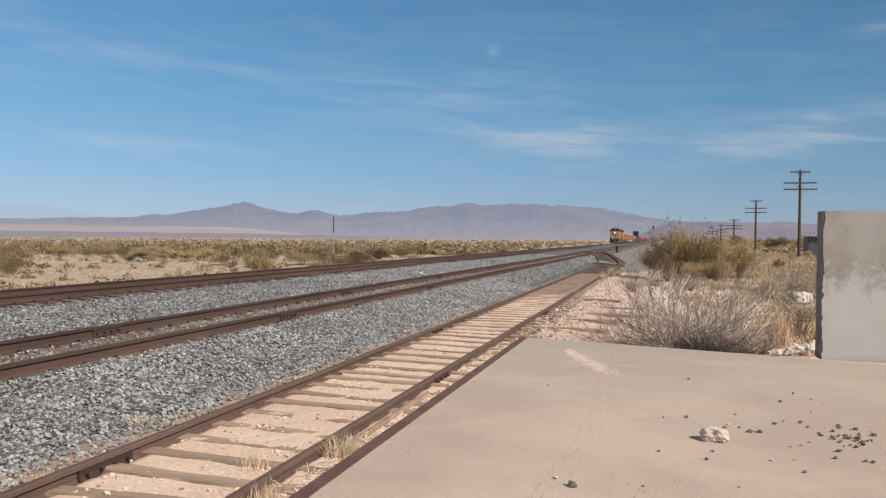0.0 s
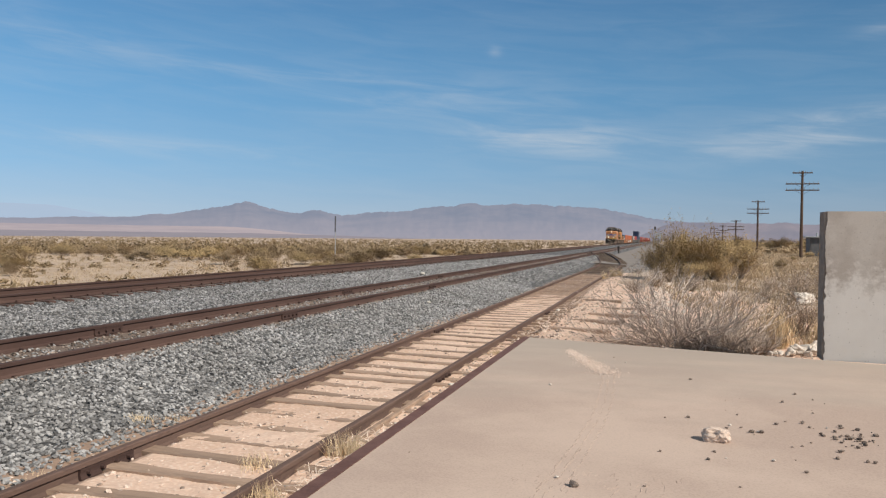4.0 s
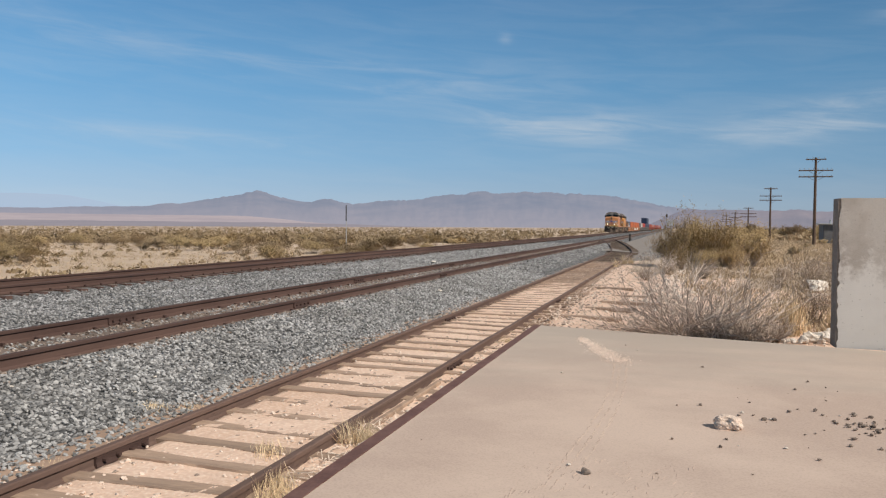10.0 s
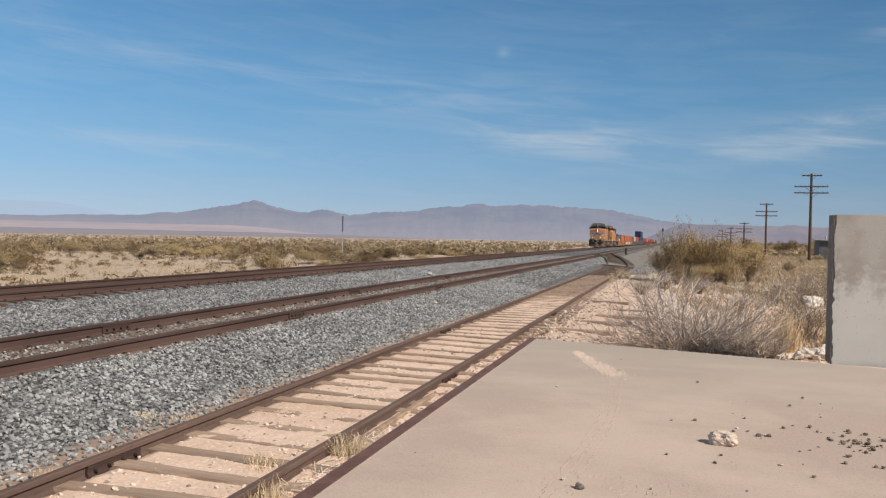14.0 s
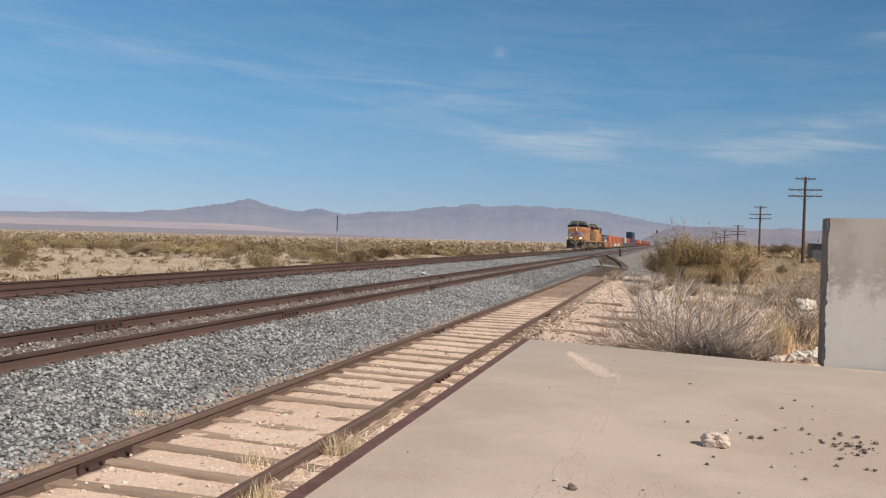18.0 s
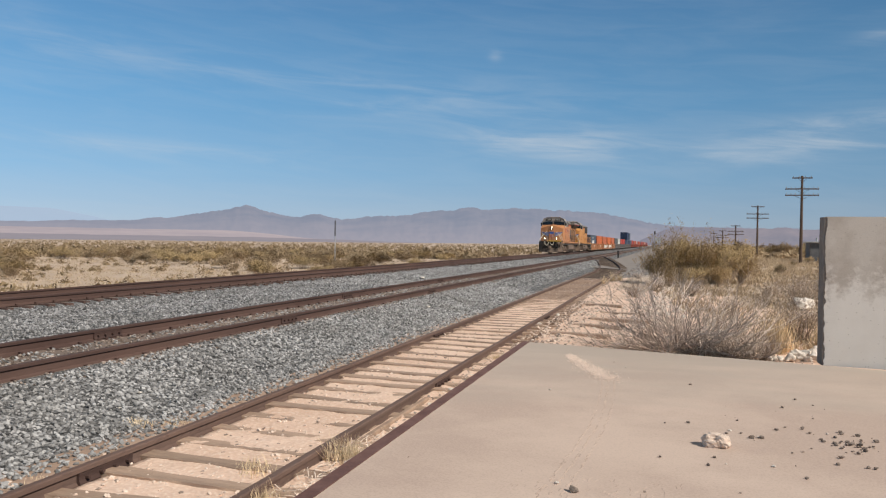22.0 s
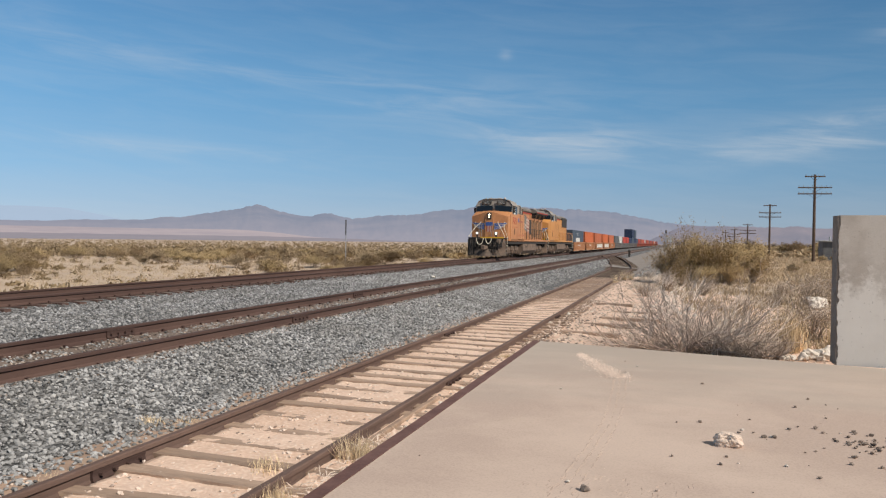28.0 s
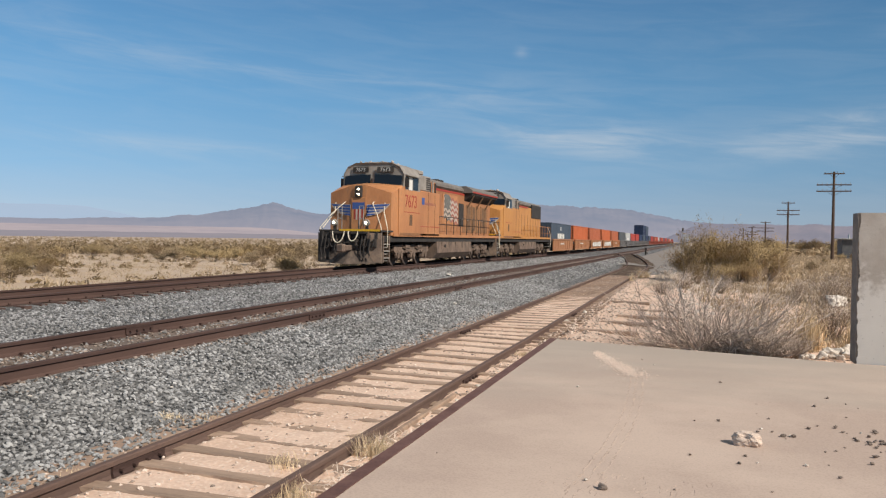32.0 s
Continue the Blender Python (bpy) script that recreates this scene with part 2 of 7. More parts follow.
# dark concrete: broken chips and chunks, and the wall end's painted shade
BROKEN_AND_SHADE = mat("broken_and_shaded_concrete", (0.20, 0.168, 0.142), (0.28, 0.235, 0.20), 0.95, scale=5, fine=35, bump=0.8, dist=0.02)
WALL_CONCRETE = mat("rough_concrete", (0.45, 0.39, 0.335), (0.56, 0.505, 0.445), 0.92, scale=1.2, fine=75, bump=0.25, dist=0.006, c3=(0.37, 0.32, 0.27), c3_amount=0.6, mid=(0.44, 0.58))


def salt_stain(m, top, c):
    """Ragged whitish salt bloom risen from the foot of a wall to about the given height."""
    nt = m.node_tree
    N, L = nt.nodes.new, nt.links.new
    b = nt.nodes["Principled BSDF"]
    old = b.inputs["Base Color"].links[0].from_socket
    tc, sep, n1, n2 = N("ShaderNodeTexCoord"), N("ShaderNodeSeparateXYZ"), N("ShaderNodeTexNoise"), N("ShaderNodeMapRange")
    L(tc.outputs["Object"], sep.inputs[0])
    L(tc.outputs["Object"], n1.inputs["Vector"])
    n1.inputs["Scale"].default_value, n1.inputs["Detail"].default_value, n1.inputs["Roughness"].default_value = 3.0, 8, 0.7
    add = N("ShaderNodeMath")
    add.operation = "MULTIPLY_ADD"
    L(n1.outputs["Fac"], add.inputs[0])
    add.inputs[1].default_value = -3.4
    L(sep.outputs[2], add.inputs[2])
    L(add.outputs[0], n2.inputs["Value"])
    n2.inputs["From Min"].default_value, n2.inputs["From Max"].default_value = top - 2.0, top - 1.55
    n2.inputs["To Min"].default_value, n2.inputs["To Max"].default_value = 0.7, 0.0
    mix = N("ShaderNodeMix")
    mix.data_type = "RGBA"
    L(n2.outputs[0], mix.inputs[0])
    L(old, mix.inputs[6])
    mix.inputs[7].default_value = (*c, 1)
    # air holes and chips
    vor, hole, pit = N("ShaderNodeTexVoronoi"), N("ShaderNodeMapRange"), N("ShaderNodeMix")
    vor.inputs["Scale"].default_value = 16.0
    L(tc.outputs["Object"], vor.inputs["Vector"])
    L(vor.outputs["Distance"], hole.inputs["Value"])
    hole.inputs["From Min"].default_value, hole.inputs["From Max"].default_value = 0.05, 0.14
    hole.inputs["To Min"].default_value, hole.inputs["To Max"].default_value = 0.75, 0.0
    pit.data_type = "RGBA"
    L(hole.outputs[0], pit.inputs[0])
    L(mix.outputs[2], pit.inputs[6])
    pit.inputs[7].default_value = (0.27, 0.225, 0.185, 1)
    L(pit.outputs[2], b.inputs["Base Color"])


salt_stain(WALL_CONCRETE, 1.25, (0.77, 0.72, 0.655))
RUST = mat("rail_rust", (0.056, 0.033, 0.028), (0.084, 0.050, 0.041), 0.8, 0.1, scale=1.6, fine=35, bump=0.25, dist=0.003, stretch=(1, 0.25, 1), c3=(0.055, 0.032, 0.027), c3_amount=0.6)
RAIL_TOP = mat("worn_rail_top", (0.050, 0.040, 0.039), (0.078, 0.064, 0.062), 0.5, 0.3, scale=1.2, fine=30, bump=0.1, stretch=(1, 0.12, 1))
RUST_WEB = mat("flaking_rail_web", (0.074, 0.043, 0.035), (0.108, 0.065, 0.052), 0.85, 0.05, scale=1.6, fine=35, bump=0.25, dist=0.003, stretch=(1, 0.25, 1), c3=(0.07, 0.042, 0.035), c3_amount=0.6)
SIDING_SIDE = mat("dusty_rail_side", (0.105, 0.066, 0.052), (0.15, 0.097, 0.077), 0.85, 0.05, scale=1.6, fine=35, bump=0.25, dist=0.003, stretch=(1, 0.25, 1), c3=(0.075, 0.047, 0.039), c3_amount=0.6)
SIDING_TOP = mat("rusty_rail_top", (0.15, 0.105, 0.085), (0.20, 0.145, 0.12), 0.8, 0.1, scale=1.2, fine=30, bump=0.1, stretch=(1, 0.12, 1))
EDGE_RUST = mat("edge_steel_rust", (0.118, 0.060, 0.050), (0.17, 0.093, 0.078), 0.8, 0.15, scale=4, fine=45, bump=0.3, dist=0.004)
TIE = mat("weathered_tie", (0.38, 0.268, 0.195), (0.265, 0.185, 0.135), 0.9, scale=2.0, fine=24, bump=0.6, dist=0.01, each=0.3, stretch=(0.3, 3, 1), c3=(0.38, 0.28, 0.2), c3_amount=0.5)
DARK_TIE = mat("ballasted_tie", (0.175, 0.128, 0.098), (0.12, 0.09, 0.07), 0.9, scale=2.0, fine=24, bump=0.5, dist=0.01, each=0.3, stretch=(0.3, 3, 1))
RED_TIE = mat("rust_stained_tie", (0.105, 0.062, 0.050), (0.07, 0.044, 0.037), 0.9, scale=2.0, fine=24, bump=0.5, dist=0.01, each=0.3, stretch=(0.3, 3, 1))
DIRT = mat("brown_track_dirt", (0.25, 0.173, 0.127), (0.345, 0.245, 0.183), 0.95, scale=0.8, fine=18, bump=0.5, dist=0.02, c3=(0.24, 0.165, 0.12), c3_amount=0.5)
POLE_WOOD = mat("creosoted_pole", (0.07, 0.045, 0.032), (0.11, 0.075, 0.055), 0.9, scale=2, fine=20, bump=0.4, stretch=(3, 3, 0.3))
ROCK = mat("pale_rock", (0.68, 0.55, 0.455), (0.55, 0.43, 0.345), 0.9, scale=7, fine=30, bump=0.6, dist=0.01)
DARK_ROCK = mat("dark_gravel", (0.155, 0.122, 0.10), (0.26, 0.205, 0.165), 0.9, scale=9, fine=60, bump=0.4, each=0.4)
GRIT = mat("pale_grit", (0.60, 0.47, 0.385), (0.66, 0.54, 0.45), 0.95, scale=6, fine=40, bump=0.2, each=0.3)
WHITE_ROCK = mat("white_rubble", (0.66, 0.60, 0.53), (0.52, 0.45, 0.38), 0.9, scale=4, fine=25, bump=0.5)

# ---- mesh helpers ----


def mesh_of(name, verts, faces, material=None, smooth=False):
    me = bpy.data.meshes.new(name)
    me.from_pydata([tuple(v) for v in verts], [], faces)
    if material:
        me.materials.append(material)
    if smooth:
        me.polygons.foreach_set("use_smooth", [True] * len(me.polygons))
    me.update()
    return me


def tri_mesh(name, verts, tris, material, smooth=False):
    """A mesh straight from numpy arrays of points and triangles."""
    me = bpy.data.meshes.new(name)
    verts, tris = np.asarray(verts, np.float32), np.asarray(tris, np.int32)
    me.vertices.add(len(verts))
    me.vertices.foreach_set("co", verts.ravel())
    me.loops.add(tris.size)
    me.loops.foreach_set("vertex_index", tris.ravel())
    me.polygons.add(len(tris))
    me.polygons.foreach_set("loop_start", np.arange(0, tris.size, 3, dtype=np.int32))
    me.polygons.foreach_set("use_smooth", np.full(len(tris), smooth))
    me.materials.append(material)
    me.update(calc_edges=True)
    return me


def part(name, bm, material, parent=None, label="", smooth=False):
    me = bpy.data.meshes.new(name)
    bm.to_mesh(me)
    bm.free()
    me.materials.append(material)
    if smooth:
        me.polygons.foreach_set("use_smooth", [True] * len(me.polygons))
    ob = new(name, me)
    ob.parent = parent
    return tagged(ob, label) if label else ob


def piece(name, me, parent, x=0, y=0, z=0, rz=0.0, rx=0.0, ry=0.0):
    ob = new(name, me)
    ob.parent = parent
    ob.location, ob.rotation_euler = (x, y, z), (rx, ry, rz)
    return ob


def box(bm, x0, x1, y0, y1, z0, z1, bevel=0.0, m=None):
    r = bmesh.ops.create_cube(bm, size=1.0)
    t = Matrix.Translation(((x0 + x1) / 2, (y0 + y1) / 2, (z0 + z1) / 2)) @ Matrix.Diagonal((x1 - x0, y1 - y0, z1 - z0, 1))
    bmesh.ops.transform(bm, matrix=(m @ t if m else t), verts=r["verts"])
    if bevel:
        edges = list({e for v in r["verts"] for e in v.link_edges})
        bmesh.ops.bevel(bm, geom=edges, offset=bevel, segments=1, affect="EDGES")
    return bm


def rod(bm, a, b, r, r2=None, n=8):
    a, b = Vector(a), Vector(b)
    d = b - a
    q = d.to_track_quat("Z", "Y").to_matrix().to_4x4()
    bmesh.ops.create_cone(bm, cap_ends=True, segments=n, radius1=r, radius2=r if r2 is None else r2, depth=d.length,
                          matrix=Matrix.Translation((a + b) / 2) @ q)
    return bm


def pipe(bm, pts, r, n=6):
    for a, b in zip(pts, pts[1:]):
        rod(bm, a, b, r, n=n)
    return bm


def prism(bm, outline, axis, a, b):
    """Extrude a closed outline of (p, q) pairs along x or y from a to b: p, q are (y, z) for x and (x, z) for y, (x, y) for z."""
    def co(p, q, s):
        return (s, p, q) if axis == "x" else (p, s, q) if axis == "y" else (p, q, s)
    v0 = [bm.verts.new(co(p, q, a)) for p, q in outline]
    v1 = [bm.verts.new(co(p, q, b)) for p, q in outline]
    n = len(outline)
    fs = [bm.faces.new(v0), bm.faces.new(v1[::-1])]
    fs += [bm.faces.new((v0[i], v0[(i + 1) % n], v1[(i + 1) % n], v1[i])) for i in range(n)]
    bmesh.ops.recalc_face_normals(bm, faces=fs)
    return bm


def BM():
    return bmesh.new()


def thing(name, label, category, group="", loc=(0, 0, 0), kind=""):
    return tagged(place(new(name), *loc), label, category, group, kind)


def place(ob, x, y, z):
    ob.location = (x, y, z)
    return ob


ICO_V, ICO_F = None, None


def ico():
    """A 20-sided stone blank."""
    global ICO_V, ICO_F
    if ICO_V is None:
        bm = BM()
        bmesh.ops.create_icosphere(bm, subdivisions=1, radius=1.0)
        ICO_V = np.array([v.co[:] for v in bm.verts], np.float32)
        ICO_F = np.array([[v.index for v in f.verts] for f in bm.faces], np.int32)
        bm.free()
    return ICO_V, ICO_F


def scatter_stones(name, xs, ys, zs, sizes, material, rng, flat=0.65):
    """Many broken stones in one mesh, each with its own jagged shape and turn."""
    V, F = ico()
    n = len(xs)
    jag = rng.uniform(0.62, 1.25, (n, len(V), 1)).astype(np.float32)
    P = V[None] * jag * np.stack([rng.uniform(0.8, 1.35, n), rng.uniform(0.7, 1.2, n), rng.uniform(flat * 0.8, flat * 1.3, n)], 1)[:, None, :]
    a = rng.uniform(0, 2 * np.pi, n)
    c, s = np.cos(a)[:, None], np.sin(a)[:, None]
    tilt = rng.normal(0, 0.35, n)[:, None]
    X, Y, Z = P[..., 0] * c - P[..., 1] * s, P[..., 0] * s + P[..., 1] * c, P[..., 2]
    Z = Z + X * tilt
    k = (sizes / 2)[:, None]
    out = np.stack([X * k + xs[:, None], Y * k + ys[:, None], Z * k + zs[:, None]], -1).reshape(-1, 3)
    T = (F[None] + (np.arange(n) * len(V))[:, None, None]).reshape(-1, 3)
    return new(name, tri_mesh(name, out, T, material))

# ---- ground ----
XM, ZM = -3.99, 0.365                 # nearer running line: centre, rail top
XF, ZF = -11.0, 0.400                 # farther running line
SLAB_Z = 0.05
G = 0.752                             # half the distance between rail heads


def smooth(a, b, x):
    t = min(1.0, max(0.0, (x - a) / (b - a)))
    return t * t * (3 - 2 * t)


def bed(x):
    """Height of the ballast across the running lines."""
    P = ((-14.6, -0.42), (-12.9, 0.16), (-12.4, 0.20), (-10.02, 0.20), (-9.84, 0.186), (-9.6, 0.115), (-9.1, 0.12), (-5.9, 0.12), (-5.3, 0.185), (-4.82, 0.205), (-4.66, 0.185), (-4.3, 0.178), (-3.7, 0.178), (-3.32, 0.185), (-3.14, 0.205), (-2.75, 0.185),
         (-2.35, 0.10), (-1.55, -0.05), (-1.30, -0.085), (-1.02, -0.108), (-0.88, -0.2))
    return float(np.interp(x, [p[0] for p in P], [p[1] for p in P]))


def ground_z(x, y):
    z = -0.112 + 0.014 * noise.noise((x * 1.3, y * 1.3, 11)) - 0.05 * smooth(1.6, 2.6, x)
    if x < -1.0:
        z = -0.112 - 0.45 * smooth(-1.2, -1.8, x) + 0.02 * noise.noise((x * 4, y * 1.7, 2))
    if 0.85 < x < 1.9 and y > 9:
        z += 0.028 * smooth(0.85, 0.95, x)
    if y > 40:
        z -= 0.07 * smooth(40, 60, y)
    if x < -13.5:
        z = -0.42 - 0.0058 * (-x - 13.5) if x > -1500 else -9.04
        z += 0.16 * noise.noise((x * 0.11, y * 0.11, 0)) * smooth(-15, -22, x)
    if x > 1.2:
        w = smooth(1.2, 6, x) * smooth(13.5, 20, y)
        z += w * (0.10 * noise.noise((x * 0.25, y * 0.2, 3)) + 0.05)
        z += 0.35 * smooth(7, 14, x) * smooth(20, 60, y) * (0.5 + noise.noise((x * 0.06, y * 0.05, 7)))
    return z


def spaced(a, b, near, first, grow):
    """Coordinates that widen outwards from near."""
    out, s, v = [], first, near
    while v < b:
        out.append(v)
        v += s
        s *= grow
    out.append(b)
    s, v = first, near - first
    left = []
    while v > a:
        left.append(v)
        v -= s
        s *= grow
    return [a] + left[::-1] + out


def build_ground():
    xs = spaced(-4700, 4700, -2.0, 0.45, 1.05)
    ys = spaced(-4700, 4800, 8.0, 0.6, 1.045)
    verts = [(x, y, ground_z(x, y) - (0.07 if abs(x) < 1.2 and y < 26 else 0.0)) for y in ys for x in xs]     # room for the drifted sand of the siding
    w = len(xs)
    faces = [(j * w + i, j * w + i + 1, (j + 1) * w + i + 1, (j + 1) * w + i) for j in range(len(ys) - 1) for i in range(w - 1)]
    me = mesh_of("ground", verts, faces, DESERT, True)
    me.materials.append(SAND)
    me.materials.append(DIRT)
    me.materials.append(DUSTY_BED)
    for p in me.polygons:
        x, y, _ = p.center
        if -2.5 < x < 9 and y < 34 + 3 * noise.noise((x, y * 0.3, 0)) - 3.2 * max(0, x - 4.2) or (-2.5 < x < 1.6 and y < 90):
            p.material_index = 1
        if -1.5 < x < 0.9 and y > 19 + 5 * noise.noise((x * 0.8, y * 0.25, 6)):
            p.material_index = 2
        if -2.6 < x < 1.3 and y > 44 + 4 * noise.noise((x * 0.8, y * 0.25, 9)):
            p.material_index = 3
    tagged(new("ground", me), "pale tan desert soil with dry scrub", "ground", kind="structure")
    bx = [-14.6, -13.7, -12.9, -12.4, -11.7, -11, -10.3, -10.02, -9.84, -9.6, -9.1, -8.2, -7.2, -6.4, -5.9, -5.3, -4.82, -4.66, -4.3, -4, -3.7, -3.32, -3.14, -2.75, -2.35, -1.85, -1.35, -1.02, -0.88]
    by = spaced(-120, 2500, 8.0, 0.5, 1.05)
    V = [(x + (0.12 * noise.noise((x * 3, y * 0.6, 5)) if i in (0, len(bx) - 1) else 0), y,
          bed(x) + 0.02 * noise.noise((x * 1.5, y * 1.5, 1))) for y in by for i, x in enumerate(bx)]
    w = len(bx)
    F = [(j * w + i, j * w + i + 1, (j + 1) * w + i + 1, (j + 1) * w + i) for j in range(len(by) - 1) for i in range(w - 1)]
    me = mesh_of("ballast_bed", V, F, BALLAST, True)
    me.materials.append(DUSTY_BED)
    me.materials.append(DIRT)
    for p in me.polygons:          # dust and rust fallen from the trains lie between and beside the rails
        if min(abs(p.center.x - XM), abs(p.center.x - XF)) < 1.0 + 0.35 * noise.noise((p.center.x, p.center.y * 0.5, 4)):
            p.material_index = 1
        if p.center.x > -1.3 and p.center.y < 20 + 3 * noise.noise((0, p.center.y * 0.3, 6)):
            p.material_index = 2
    tagged(new("ballast_bed", me), "grey crushed stone ballast under the running tracks", "ballast", kind="structure")


build_ground()


def build_gravel_patch():
    """Grey gravel spread beside the switch."""
    V, F = [], []
    ys = list(np.arange(44, 120, 2.0)) + [140, 180, 260, 400]
    for y in ys:
        w = 0.2 + 3.9 * smooth(43, 58, y)
        for i in range(8):
            x = (-2.2 if y > 60 else 1.05) + ((3.0 if y > 60 else 0.2) + w * (1 if y > 60 else 0.75)) * i / 7
            V.append((x + 0.3 * noise.noise((x, y * 0.4, 2)), y, -0.10 + 0.10 * smooth(1.0, -2.2, x) - 0.12 * (i == 7) + 0.02))
    for j in range(len(ys) - 1):
        for i in range(7):
            F.append((j * 8 + i, j * 8 + i + 1, (j + 1) * 8 + i + 1, (j + 1) * 8 + i))
    tagged(new("gravel_patch", mesh_of("gravel_patch", V, F, GRAVEL, True)), "grey gravel spread beside the switch", "gravel", kind="structure")


build_gravel_patch()

# ---- tracks ----


def rail_outline(h=0.18, head=0.072, foot=0.14):
    hh, fw = 0.042, 0.014
    w = head / 2
    return [(-foot / 2, 0), (foot / 2, 0), (foot / 2, 0.010), (0.022, 0.028), (0.009, 0.05), (0.009, h - hh - 0.012), (w, h - hh), (w, h - 0.010),
            (w - 0.010, h), (-w + 0.010, h), (-w, h - 0.010), (-w, h - hh), (-0.009, h - hh - 0.012), (-0.009, 0.05), (-0.022, 0.028), (-foot / 2, 0.010)]


def sweep_rail(parent, path, h, label, head=None, side=None):
    """A rail along points (x, y, z of its top)."""
    o = rail_outline(h)
    n = len(o)
    V, F = [], []
    for k, (x, y, z) in enumerate(path):
        a, b = path[max(0, k - 1)], path[min(len(path) - 1, k + 1)]
        d = Vector((b[0] - a[0], b[1] - a[1], 0)).normalized()
        for p, q in o:
            V.append((x + d.y * p, y - d.x * p, z - h + q))
    for k in range(len(path) - 1):
        for i in range(n):
            F.append((k * n + i, k * n + (i + 1) % n, (k + 1) * n + (i + 1) % n, (k + 1) * n + i))
    F += [tuple(range(n))[::-1], tuple(range((len(path) - 1) * n, len(path) * n))]
    me = mesh_of("rail", V, F, side or RUST)
    me.materials.append(head or RAIL_TOP)
    me.materials.append(side or RUST_WEB)
    for p in me.polygons:
        if p.index < (len(path) - 1) * n and p.index % n not in (6, 7, 8, 9, 10):
            p.material_index = 2
        if p.normal.z > 0.6 and p.center.z > max(path[0][2], 0) - h * 0.3:
            p.material_index = 1
    ob = new("rail", me)
    ob.parent = parent
    return tagged(ob, label)


def wobble(x, y, s):
    return 0.006 * noise.noise((s, y * 0.12, 0))


def straight(x, z, y0, y1, seed):
    ys = [y0] + list(np.arange(0, 60, 3.0)) + list(np.arange(60, 200, 14.0)) + [300, 600, 1200, y1]
    return [(x + wobble(x, y, seed), y, z + wobble(x, y, seed + 9)) for y in ys]


def siding_centre(y):
    """The siding leaves its line past 53 m and bends left into the running line."""
    t = (y - 53) / 43.0
    if t <= 0:
        return 0.0, 0.0
    t = min(1.0, t)
    return XM * (0.45 * t * t + 0.55 * t * t * (3 - 2 * t)) , ZM * smooth(54, 92, y)


TIE_ME = {}


def tie_mesh(kind, material=None):
    """One of several hewn, split and worn ties."""
    if kind not in TIE_ME:
        rng = random.Random(kind)
        bm = box(BM(), -1.24, 1.24, -0.115, 0.115, -0.17, 0.0)
        bmesh.ops.subdivide_edges(bm, edges=[e for e in bm.edges if abs((e.verts[0].co - e.verts[1].co).x) > 1], cuts=7)
        for v in bm.verts:
            if v.co.z > -0.1:
                v.co.y *= 0.80
        for v in bm.verts:
            v.co.x += rng.uniform(-0.02, 0.02)
            v.co.y += rng.uniform(-0.014, 0.014)
            v.co.z += rng.uniform(-0.008, 0.004) if v.co.z > -0.1 else 0
        TIE_ME[kind] = bpy.data.meshes.new("tie")
        bm.to_mesh(TIE_ME[kind])
        bm.free()
        TIE_ME[kind].materials.append(material or TIE)
    return TIE_ME[kind]


def ties(parent, cx, top, y0, y1, step, count, rng, centre=None, skew=0.012, material=None):
    """Ties as parts as far as count goes; the rest, far off, in one mesh."""
    y, k, V, F = y0, 0, [], []
    while y < y1:
        x, z = (centre(y) if centre else (cx, 0.0))
        zz = top + z + rng.uniform(-0.010, 0.008)
        if k < count:
            piece("tie", tie_mesh(rng.randrange(6) + {None: 0, DARK_TIE: 10, RED_TIE: 20}[material], material), parent, x + rng.uniform(-0.06, 0.06), y + rng.uniform(-0.03, 0.03), zz, rng.uniform(-skew, skew))
        else:
            b = len(V)
            V += [(x + sx * 1.3, y + sy * 0.11, zz + sz) for sz in (-0.15, 0) for sx, sy in ((-1, -1), (1, -1), (1, 1), (-1, 1))]
            F += [(b + 4, b + 5, b + 6, b + 7), (b, b + 1, b + 5, b + 4), (b + 1, b + 2, b + 6, b + 5), (b + 2, b + 3, b + 7, b + 6), (b + 3, b, b + 4, b + 7)]
        y += step
        k += 1
    if V:
        ob = new("far_ties", mesh_of("far_ties", V, F, material or TIE))
        ob.parent = parent
        tagged(ob, kind="stuff")


def joint(parent, x, y, z, h):
    """Two bolted splice bars and their nuts on a rail joint."""
    bm = BM()
    for s in (-1, 1):
        prism(bm, [(s * 0.012, 0.03), (s * 0.046, 0.034), (s * 0.034, 0.07), (s * 0.034, h - 0.075), (s * 0.040, h - 0.045), (s * 0.012, h - 0.045)], "y", -0.32, 0.32)
        for d in (-0.24, -0.08, 0.08, 0.24):
            rod(bm, (s * 0.03, d, h * 0.48), (s * 0.07, d, h * 0.48), 0.018, n=6)
    ob = part("joint_bar", bm, RUST, parent, "rusty bolted splice bar")
    ob.location = (x, y, z - h)


